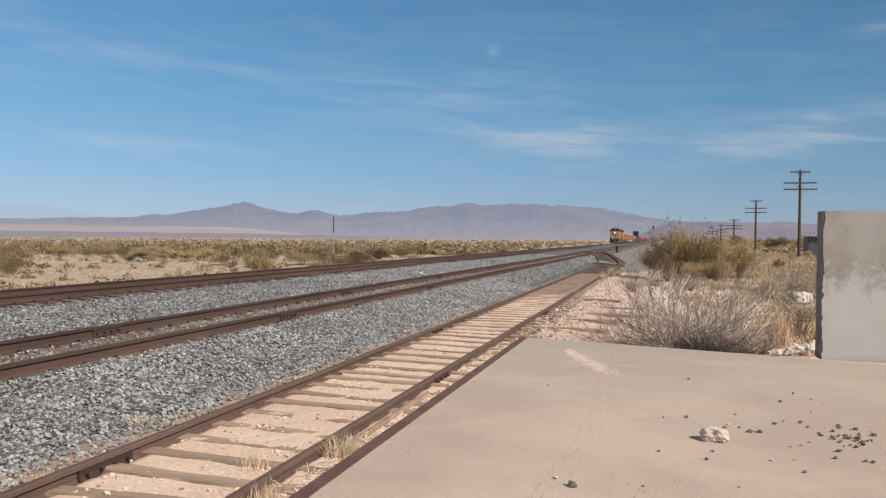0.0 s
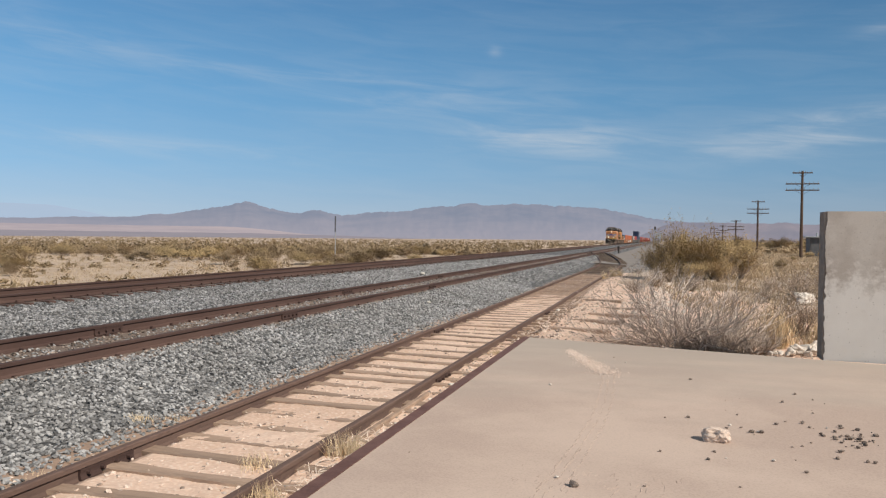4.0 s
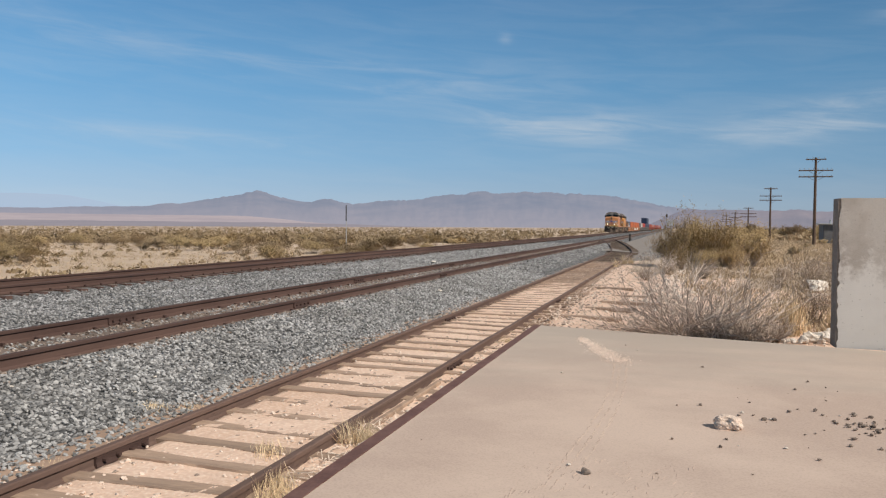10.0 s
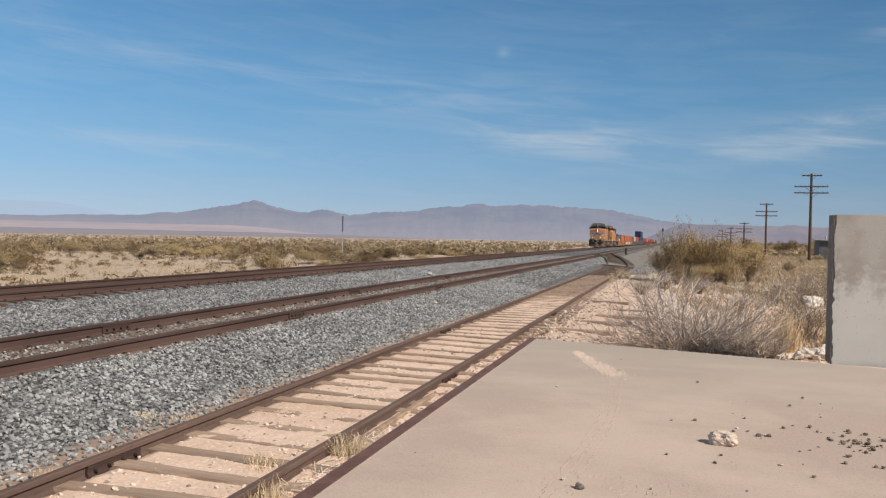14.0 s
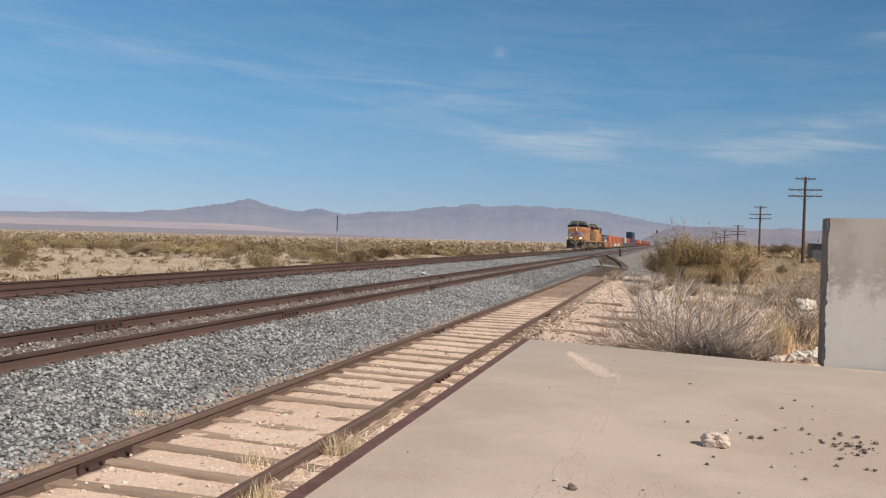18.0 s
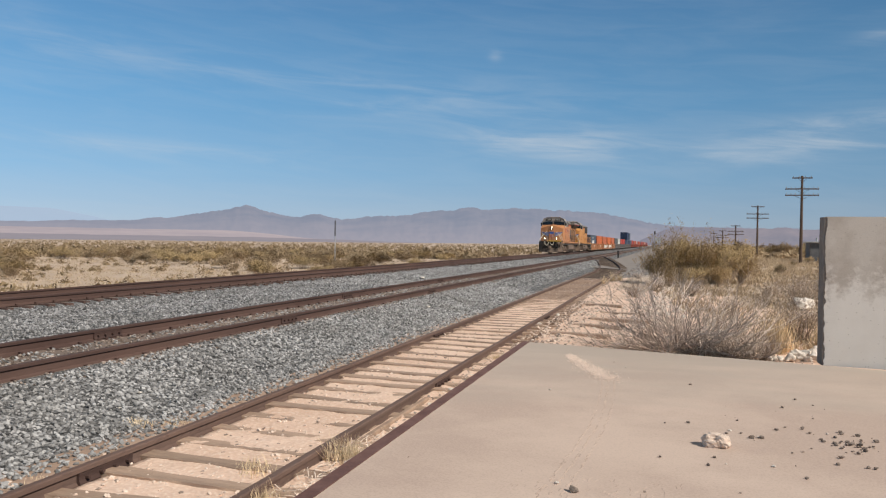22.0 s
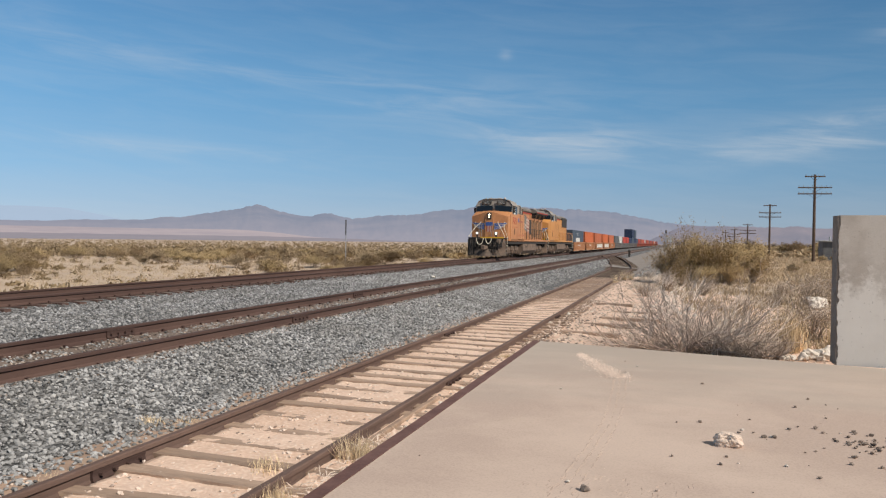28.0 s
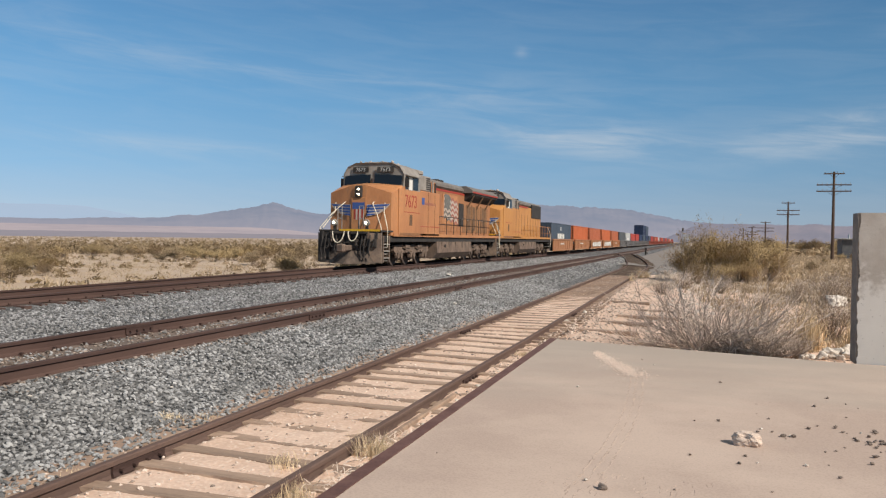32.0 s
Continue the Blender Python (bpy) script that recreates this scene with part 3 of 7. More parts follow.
def plates(parent, cx, top, y0, y1, step, h):
    """Spike heads and tie plates beside both rails."""
    V, F = [], []

    def blk(x0, x1, ya, yb, z0, z1):
        b = len(V)
        V.extend([(x, y, z) for z in (z0, z1) for x, y in ((x0, ya), (x1, ya), (x1, yb), (x0, yb))])
        F.extend([(b + 4, b + 5, b + 6, b + 7), (b, b + 1, b + 5, b + 4), (b + 1, b + 2, b + 6, b + 5), (b + 2, b + 3, b + 7, b + 6), (b + 3, b, b + 4, b + 7)])
    y = y0
    while y < y1:
        for s in (-G, G):
            blk(cx + s - 0.18, cx + s + 0.18, y - 0.09, y + 0.09, top - h - 0.012, top - h + 0.006)
            for d in (-0.085, 0.085):
                blk(cx + s + d - 0.02, cx + s + d + 0.02, y - 0.05, y - 0.01, top - h, top - h + 0.045)
        y += step
    ob = new("tie_plates", mesh_of("tie_plates", V, F, RUST))
    ob.parent = parent
    tagged(ob, "rusty tie plates and spikes", kind="stuff")


SIDING_TIES = ((1.2, 0.0), (1.75, 0.01), (2.3, -0.02), (2.85, 0.0), (3.4, -0.02), (3.9, -0.03), (4.4, -0.02), (4.9, 0.02), (5.43, -0.05), (5.95, -0.07), (6.49, -0.055), (7.04, -0.12), (7.64, -0.08),
               (8.2, -0.05), (8.72, -0.12), (9.34, -0.04), (9.83, -0.05), (10.29, -0.09), (10.83, -0.10), (11.5, -0.09), (12.11, -0.12), (12.8, -0.12), (13.46, -0.14), (14.08, -0.13), (14.74, -0.15))


def build_tracks():
    rng = random.Random(4)
    t1 = thing("siding_track", "old siding with rusty rails and sand-filled ties", "railway track", kind="structure")
    ys = [-60.0] + list(np.arange(0, 96, 2.0))
    for s in (-G, G):
        path = []
        for y in ys:
            x, z = siding_centre(y)
            path.append((x + s + wobble(0, y * 3, s) * 2, y, z + wobble(0, y * 3, s + 5) * 2))
        sweep_rail(t1, path, 0.165, "worn brown siding rail", SIDING_TOP, SIDING_SIDE)
    # nearest ties: place along the track and skew, unevenly spaced as they were relaid
    for y, skew in SIDING_TIES:
        piece("tie", tie_mesh(rng.randrange(6)), t1, rng.uniform(-0.06, 0.06), y, -0.100 + rng.uniform(-0.010, 0.008), skew)
    ties(t1, 0, -0.098, 15.35, 44, 0.60, 60, rng, siding_centre, 0.02)
    ties(t1, 0, -0.096, 44.2, 92, 0.58, 60, rng, siding_centre, 0.02, DARK_TIE)
    for x, y in ((-G, 5.45), (G, 10.2), (-G, 15.3), (G, 20.0)):
        joint(t1, x, y, 0.0, 0.165)
    for name, cx, top, lab in (("near_main_track", XM, ZM, "brown steel rail"), ("far_main_track", XF, ZF, "dark brown steel rail")):
        t = thing(name, "running track of rusty rails bedded in grey ballast", "railway track", kind="structure")
        for s in (-G, G):
            sweep_rail(t, straight(cx + s, top, -120, 2400, s + cx), 0.185, lab)
        y0 = 2.0 if cx > -6 else 6.0
        ties(t, cx, top - 0.185, y0, 160, 0.56, 90, rng, None, 0.012, DARK_TIE if cx > -6 else RED_TIE)
        plates(t, cx, top, y0, 75, 0.56, 0.185)
        if cx > -6:
            for s, y in ((-G, 10.5), (G, 13.7), (-G, 20.2), (G, 23.3), (-G, 29.6)):
                joint(t, cx + s, y, top, 0.185)


build_tracks()


def ballast_field(name, x0, x1, y0, y1, n, lo, hi, seed, power=1.0, material=None):
    rng = np.random.default_rng(seed)
    xs = rng.uniform(x0, x1, n)
    ys = y0 + (y1 - y0) * rng.uniform(0, 1, n) ** power
    zs = np.array([bed(x) for x in xs]) + rng.uniform(-0.012, 0.022, n)
    edge = np.minimum(xs - x0, x1 - xs)
    keep = (edge > 0.25) | (rng.uniform(0, 1, n) < edge / 0.25)
    for c in (XM, XF):
        for s in (-G, G):
            keep &= np.abs(xs - c - s) > 0.10
        if y0 > 20:
            keep &= np.abs(xs - c) > 0.95
    size = rng.uniform(lo, hi, n) * (1 + 0.35 * (ys - y0) / (y1 - y0))
    ob = scatter_stones(name, xs[keep], ys[keep], zs[keep], size[keep], material or STONE, rng)
    tagged(ob, "loose brown dusty ballast stones between the rails" if material is DUSTY_STONE else "loose grey crushed ballast stones", "ballast", kind="stuff")


ballast_field("ballast_stones", -3.1, -0.98, 2.6, 30, 38000, 0.026, 0.056, 1, 1.35)
ballast_field("ballast_stones", -9.9, -4.9, 6.0, 50, 46000, 0.035, 0.068, 2, 1.7, SHADE_STONE)
ballast_field("ballast_stones", -9.6, -1.4, 28, 80, 15000, 0.06, 0.10, 4, 1.3)
ballast_field("ballast_stones", -4.9, -3.1, 4.0, 34, 4200, 0.025, 0.055, 3, 1.3)
ballast_field("dusty_stones", -5.1, -2.7, 4.0, 34, 7000, 0.022, 0.05, 6, 1.3, DUSTY_STONE)


def build_sand_fill():
    """Sand drifted unevenly over the siding's ties."""
    xs, ys = np.linspace(-0.70, 0.70, 29), np.arange(2.6, 27, 0.055)
    V = [(x, y, -0.111 + 0.007 * noise.noise((x * 1.6, y * 0.9, 5)) + 0.010 * noise.noise((x * 6, y * 5, 8)) + 0.006 * noise.noise((x * 18, y * 15, 3)) - 0.10 * (i in (0, 28))) for y in ys for i, x in enumerate(xs)]
    w = len(xs)
    F = [(j * w + i, j * w + i + 1, (j + 1) * w + i + 1, (j + 1) * w + i) for j in range(len(ys) - 1) for i in range(w - 1)]
    tagged(new("sand_fill", mesh_of("sand_fill", V, F, SAND, True)), "pale sand drifted over the siding ties", "sand", kind="structure")


build_sand_fill()


def build_sand_strip():
    """Sand heaped between the siding rail and the slab edge, with its stones."""
    xs, ys = np.linspace(0.80, 1.26, 12), np.arange(2.6, 14.4, 0.06)
    top = lambda x, y: -0.108 + 0.022 * noise.noise((x * 2.5, y * 1.1, 7)) + 0.012 * noise.noise((x * 9, y * 7, 2)) + 0.03 * smooth(0.9, 1.2, x) * noise.noise((0, y * 0.8, 4))
    V = [(x, y, top(x, y)) for y in ys for x in xs]
    w = len(xs)
    F = [(j * w + i, j * w + i + 1, (j + 1) * w + i + 1, (j + 1) * w + i) for j in range(len(ys) - 1) for i in range(w - 1)]
    tagged(new("sand_strip", mesh_of("sand_strip", V, F, SAND, True)), "sand heaped between siding rail and slab", "sand", kind="structure")
    nr = np.random.default_rng(3)
    for n, lo, hi, m, label in ((260, 0.015, 0.06, GRIT, "pale stones in the sand beside the slab"), (150, 0.012, 0.05, BROKEN_AND_SHADE, "brown chips in the sand beside the slab")):
        x, y = nr.uniform(0.86, 1.21, n), 3.0 + 11 * nr.uniform(0, 1, n)
        z = np.array([top(a, b) for a, b in zip(x, y)])
        tagged(scatter_stones("strip_stones", x, y, z, nr.uniform(lo, hi, n), m, nr, 0.6), label, "gravel", kind="stuff")


build_sand_strip()


def patch_stones():
    """Stones and clods lying on the gravel beside the switch."""
    nr = np.random.default_rng(17)
    for n, lo, hi, m, label in ((1300, 0.05, 0.13, STONE, "grey stones on the gravel beside the switch"), (700, 0.05, 0.16, DUSTY_STONE, "brown clods on the gravel beside the switch")):
        y = 46 + 60 * nr.uniform(0, 1, n) ** 1.2
        x = 1.3 + nr.uniform(0, 1, n) * np.minimum(2.6, 0.3 + (y - 46) * 0.25)
        tagged(scatter_stones("patch_stones", x, y, np.full(n, -0.075), nr.uniform(lo, hi, n), m, nr, 0.5), label, "gravel", kind="stuff")


patch_stones()

# ---- slab and wall ----


def build_slab():
    A, B = (1.345, 13.85), (5.86, 12.80)            # far edge
    sl = (B[1] - A[1]) / (B[0] - A[0])
    x1 = 14.0
    bm = BM()
    out = [(1.345, -9), (x1, -9), (x1, A[1] + sl * (x1 - A[0]))] + [(x, A[1] + sl * (x - A[0]) + 0.02 * noise.noise((x * 3, 0, 0))) for x in np.arange(13.5, 1.4, -0.25)] + [A]
    prism(bm, out, "z", -0.6, SLAB_Z)
    tagged(part("concrete_slab", bm, CONCRETE), "worn dusty concrete loading slab", "slab", kind="structure")
    bm = BM()
    prism(bm, [(1.225, -0.25), (1.245, -0.25), (1.245, SLAB_Z - 0.006), (1.342, SLAB_Z - 0.006), (1.342, SLAB_Z + 0.006), (1.225, SLAB_Z + 0.006)], "y", -9, 13.86)
    tagged(part("slab_edging", bm, EDGE_RUST), "rusty steel angle along the slab edge", "edging", kind="structure")


def build_wall():
    rng = random.Random(2)
    w = thing("wall_1", "broken pale concrete wall end", "wall", kind="structure", loc=(5.885, 12.80, SLAB_Z))
    bm = BM()
    n, H, L, T = 75, 2.20, 8.0, 0.42
    rows = []
    for i in range(n + 1):
        z = H * i / n
        j = rng.uniform(-0.006, 0.010) + 0.05 * max(0, noise.noise((z * 2.6, 0, 3))) + 0.05 * max(0, noise.noise((z * 9, 4, 3))) * (z < 1.5)
        rows.append([bm.verts.new(p) for p in ((j, 0, z), (0.14, -0.0157, z), (L, -0.9, z), (L, T - 0.9, z), (0.14, T - 0.0157, z), (j * 0.3 - 0.01, T, z))])
    for a, b in zip(rows, rows[1:]):
        for k in range(6):
            bm.faces.new((a[k], a[(k + 1) % 6], b[(k + 1) % 6], b[k]))
    bm.faces.new(rows[0][::-1])
    bm.faces.new(rows[-1])
    bmesh.ops.recalc_face_normals(bm, faces=bm.faces[:])
    part("wall_block", bm, WALL_CONCRETE, w)
    # lumpy end face, its dark colour standing for the shade on it
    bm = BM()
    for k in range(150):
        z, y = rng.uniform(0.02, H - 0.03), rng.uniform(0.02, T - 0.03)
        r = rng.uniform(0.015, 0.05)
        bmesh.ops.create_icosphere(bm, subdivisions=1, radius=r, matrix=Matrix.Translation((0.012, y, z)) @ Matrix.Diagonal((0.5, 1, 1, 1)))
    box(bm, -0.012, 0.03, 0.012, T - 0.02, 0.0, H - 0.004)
    part("shaded_end", bm, BROKEN_AND_SHADE, w, "rough wall end, darkened in colour as shade")


build_slab()
build_wall()

# ---- train ----
YELLOW_2 = mat("bright_loco_yellow", (0.53, 0.243, 0.068), (0.45, 0.195, 0.056), 0.5, scale=0.8, fine=9, bump=0.05, dist=0.003, c3=(0.34, 0.18, 0.07), c3_amount=0.4, spec=0.4, stretch=(1, 1, 0.4))
YELLOW_1 = mat("loco_yellow", (0.53, 0.237, 0.097), (0.385, 0.16, 0.067), 0.5, scale=0.8, fine=9, bump=0.05, dist=0.003, c3=(0.28, 0.14, 0.065), c3_amount=0.55, spec=0.4, stretch=(1, 1, 0.4))
# darker copy of the loco yellow for the lead hood
HOOD_YELLOW = mat("dark_hood_yellow", (0.435, 0.195, 0.084), (0.32, 0.138, 0.062), 0.55, scale=1.0, fine=9, bump=0.05, c3=(0.22, 0.11, 0.055), c3_amount=0.55, stretch=(1, 1, 0.4))
ROOF_GREY = mat("sooty_roof_grey", (0.21, 0.185, 0.162), (0.14, 0.124, 0.108), 0.65, scale=1.5, fine=12, bump=0.08)
LOCO_GREY = mat("loco_grey", (0.33, 0.295, 0.26), (0.215, 0.192, 0.168), 0.6, scale=1.5, fine=12, bump=0.08)
UNDER = mat("dusty_underframe", (0.205, 0.143, 0.106), (0.11, 0.08, 0.063), 0.85, scale=2.2, fine=18, bump=0.3)
DUSTY_TAN = mat("dust_caked_steel", (0.34, 0.24, 0.172), (0.22, 0.155, 0.115), 0.85, scale=2.5, fine=14, bump=0.2)
# dark brown for louvres, seams, door gaps and wing braces
DARK_BROWN = mat("dark_brown_louvre", (0.12, 0.072, 0.045), (0.20, 0.112, 0.06), 0.8, scale=3, fine=14, bump=0.2)
# dark yellow: wing shadow painted into rear hood doors, and cab sill grime
SHADED_GRIMY = mat("shaded_grimy_yellow", (0.34, 0.165, 0.07), (0.22, 0.11, 0.055), 0.6, scale=1.4, fine=9, bump=0.05, c3=(0.16, 0.085, 0.045), c3_amount=0.6, stretch=(1, 1, 0.4))
SOOT = mat("black_steel", (0.030, 0.027, 0.025), (0.055, 0.046, 0.040), 0.75, scale=3, fine=20, bump=0.2)
RED_PAINT = mat("red_paint", (0.38, 0.05, 0.032), (0.30, 0.045, 0.03), 0.55, scale=3, bump=0)
BLUE_PAINT = mat("blue_paint", (0.055, 0.105, 0.30), (0.045, 0.085, 0.24), 0.55, scale=3, bump=0)
WHITE_PAINT = mat("white_paint", (0.74, 0.72, 0.67), (0.62, 0.59, 0.53), 0.6, scale=3, bump=0)
CREAM = mat("cream_rail_paint", (0.78, 0.70, 0.55), (0.66, 0.58, 0.44), 0.5, scale=4, bump=0)
PLOW = mat("scuffed_plow", (0.07, 0.054, 0.044), (0.175, 0.13, 0.098), 0.8, scale=2.5, fine=12, bump=0.2)
FIGURE = mat("dull_figures", (0.42, 0.42, 0.40), (0.35, 0.35, 0.33), 0.6, bump=0)
FADED_RED = mat("faded_red", (0.30, 0.11, 0.085), (0.36, 0.16, 0.12), 0.7, scale=5, bump=0)
FADED_WHITE = mat("faded_white", (0.50, 0.42, 0.36), (0.42, 0.34, 0.28), 0.7, scale=5, bump=0)
FLAG_GREY = mat("faded_flag_grey", (0.12, 0.118, 0.105), (0.18, 0.17, 0.155), 0.7, scale=6, bump=0)
WHEEL_STEEL = mat("wheel_steel", (0.10, 0.075, 0.062), (0.16, 0.12, 0.10), 0.6, 0.4, scale=5, bump=0.1)
LAMP = glow("lit_headlamp", (1.0, 0.86, 0.62), 10.0)


def glass(name="dark_cab_glass"):
    m = bpy.data.materials.new(name)
    m.use_nodes = True
    b = m.node_tree.nodes["Principled BSDF"]
    b.inputs["Base Color"].default_value = (0.010, 0.013, 0.016, 1)
    b.inputs["Roughness"].default_value, b.inputs["Specular IOR Level"].default_value = 0.15, 0.35
    return m


GLASS = glass()


def hull(bm, rings, cap=True):
    """Skin between equal rings of points, closed round and at the ends."""
    vs = [[bm.verts.new(p) for p in r] for r in rings]
    n = len(rings[0])
    for a, b in zip(vs, vs[1:]):
        for i in range(n):
            bm.faces.new((a[i], a[(i + 1) % n], b[(i + 1) % n], b[i]))
    if cap:
        bm.faces.new(vs[0][::-1])
        bm.faces.new(vs[-1])
    bmesh.ops.recalc_face_normals(bm, faces=bm.faces[:])
    return bm


def quad(bm, *pts):
    bm.faces.new([bm.verts.new(p) for p in pts])
    return bm


def slab_quad(bm, pts, depth):
    """A plate with thickness from a planar outline."""
    n = (Vector(pts[1]) - Vector(pts[0])).cross(Vector(pts[2]) - Vector(pts[1])).normalized() * depth
    return hull(bm, [pts, [tuple(Vector(p) + n) for p in pts]])


def lettering(text, size, material, parent, m, name="road_number", label=""):
    cu = bpy.data.curves.new("letters", "FONT")
    cu.body, cu.size, cu.extrude, cu.align_x = text, size, 0.004, "CENTER"
    tmp = new("letters", cu)
    dg = bpy.context.evaluated_depsgraph_get()
    me = bpy.data.meshes.new_from_object(tmp.evaluated_get(dg))
    bpy.data.objects.remove(tmp)
    bpy.data.curves.remove(cu)
    me.materials.clear()
    me.materials.append(material)
    ob = new(name, me)
    ob.parent, ob.matrix_basis = parent, m
    return tagged(ob, label) if label else ob


def wheelset(parent, y, r=0.53):
    bm = BM()
    prof = ((0.66, r - 0.02), (0.69, r + 0.025), (0.72, r), (0.80, r - 0.01), (0.81, r - 0.09), (0.77, r - 0.12), (0.77, 0.14), (0.82, 0.12), (0.82, 0.0))
    for s in (-1, 1):
        rings = [[(s * x, q * math.sin(a), q * math.cos(a)) for a in np.linspace(0, 2 * math.pi, 24, endpoint=False)] for x, q in prof[:-1]]
        hull(bm, rings)
        for k in range(3):
            a = k * 2.094
            rod(bm, (s * 0.775, 0.3 * math.sin(a), 0.3 * math.cos(a)), (s * 0.80, 0.3 * math.sin(a), 0.3 * math.cos(a)), 0.05, n=6)
    rod(bm, (-0.8, 0, 0), (0.8, 0, 0), 0.09, n=10)
    ob = part("wheelset", bm, WHEEL_STEEL, parent, "steel wheel pair on its axle")
    ob.location = (0, y, r)
    return ob


def loco_truck(parent, ys):
    bm = BM()
    y0, y1 = ys[0] - 0.75, ys[-1] + 0.75
    for s in (-1, 1):
        x = s * 1.06
        prism(bm, [(y0, 0.74), (y0 + 0.2, 0.62), (y1 - 0.2, 0.62), (y1, 0.74), (y1, 0.98), (y1 - 0.5, 1.02), (y0 + 0.5, 1.02), (y0, 0.98)], "x", x - 0.09, x + 0.09)
        for y in ys:
            box(bm, x - 0.13, x + 0.15, y - 0.24, y + 0.24, 0.36, 0.76, 0.04)
            rod(bm, (x + s * 0.10, y, 0.53), (x + s * 0.22, y, 0.53), 0.15, n=12)
            for d in (-0.36, 0.36):
                rod(bm, (x, y + d, 0.52), (x, y + d, 0.80), 0.10, n=8)
            box(bm, x - 0.05, x + 0.05, y + 0.42, y + 0.52, 0.30, 0.75)
        for a, b in zip(ys, ys[1:]):
            box(bm, x - 0.04, x + 0.16, (a + b) / 2 - 0.18, (a + b) / 2 + 0.18, 0.62, 0.84, 0.03)
            rod(bm, (x + s * 0.14, (a + b) / 2 - 0.55, 0.9), (x + s * 0.14, (a + b) / 2 + 0.55, 0.62), 0.035, n=6)
    box(bm, -1.0, 1.0, y0 + 0.3, y1 - 0.3, 0.62, 0.9)
    frame_part = part("truck_frame", bm, UNDER, parent, "dusty brown truck side frame")
    for a, b in zip(ys, ys[1:]):
        part("traction_motor", box(BM(), -0.62, 0.62, a + 0.5, b - 0.45, 0.22, 0.70, 0.06), SOOT, frame_part)
        for s in (-1, 1):
            part("brake_cylinder", rod(BM(), (s * 1.14, (a + b) / 2 - 0.3, 0.92), (s * 1.14, (a + b) / 2 + 0.3, 0.92), 0.13, n=10), UNDER, frame_part)
            part("brake_shoe", box(BM(), s * 0.98 - 0.08, s * 0.98 + 0.08, a + 0.52, a + 0.68, 0.30, 0.74, 0.02), PLOW, frame_part)
    return [wheelset(parent, y) for y in ys]


def zigzag_flag(parent, x, y0, y1, z0, z1):
    """A rippling flag in zigzag bands painted on the hood side: grey and white by the mast, red and white at the fly."""
    n, m, out = 9, 8, 0.004 if x > 0 else -0.004
    h = (z1 - z0) / n
    ys = np.linspace(y0, y1, m + 1)
    for k in range(n):
        for half in (0, 1):
            bm = BM()
            for i in range(half * m // 2, (half + 1) * m // 2):
                za, zb = [z0 + k * h + (0.14 if (i + d) % 2 else -0.02) - 0.045 * (i + d) + 0.16 for d in (0, 1)]
                quad(bm, (x, ys[i], za), (x, ys[i + 1], zb), (x, ys[i + 1], zb + h * 0.94), (x, ys[i], za + h * 0.94))
            part("stripe", bm, FADED_WHITE if k % 2 else FADED_RED if half else FLAG_GREY, parent)
    bm = BM()
    quad(bm, (x + out, y0 + 0.1, z0 + 5.2 * h), (x + out, y0 + 1.0, z0 + 4.9 * h), (x + out, y0 + 1.25, z1 + 0.05), (x + out, y0 + 0.7, z1 + 0.22), (x + out, y0 + 0.1, z1))
    part("flag_field", bm, FLAG_GREY, parent, "faded grey star field")


NOSE_BOW = 0.20


def wing_emblem(parent, y, dz=0.0):
    """Blue spread wings with a red and white shield, on the nose."""
    def on(x, z, out=0.0):
        return (x, y - out + NOSE_BOW * max(0.0, (abs(x) - 0.4) / 1.13), z + dz)
    for s in (-1, 1):
        wing = part("wing", slab_quad(BM(), [on(s * 0.40, 3.01), on(s * 1.49, 3.05), on(s * 1.28, 2.80), on(s * 0.95, 2.58), on(s * 0.40, 2.46)][::-s], 0.004), FADED_WHITE, parent, "pale edge of a blue wing")
        for k in range(4):
            bm = BM()
            z = 2.985 - k * 0.13
            e = (1.45, 1.27, 1.05, 0.86)[k]
            slab_quad(bm, [on(s * 0.41, z, 0.006), on(s * e, z + 0.05 - 0.02 * k, 0.006), on(s * (e - 0.13), z - 0.05, 0.006), on(s * 0.41, z - 0.105, 0.006)][::-s], 0.004)
            part("wing_feather", bm, BLUE_PAINT, wing)
    bm = slab_quad(BM(), [(-0.30, y - 0.003, 3.10 + dz), (0.30, y - 0.003, 3.10 + dz), (0.31, y - 0.003, 2.80 + dz), (-0.31, y - 0.003, 2.80 + dz)], 0.004)
    part("shield_top", bm, BLUE_PAINT, parent)
    for k in range(5):
        bm = BM()
        xa = -0.225 + k * 0.09
        d = 2.30 + 1.2 * (xa + 0.045) ** 2
        slab_quad(bm, [(xa, y - 0.003, 2.79 + dz), (xa + 0.088, y - 0.003, 2.79 + dz), (xa + 0.088, y - 0.003, d + dz), (xa, y - 0.003, d + dz)], 0.004)
        part("shield_stripe", bm, RED_PAINT if k % 2 == 0 else FADED_WHITE, parent)


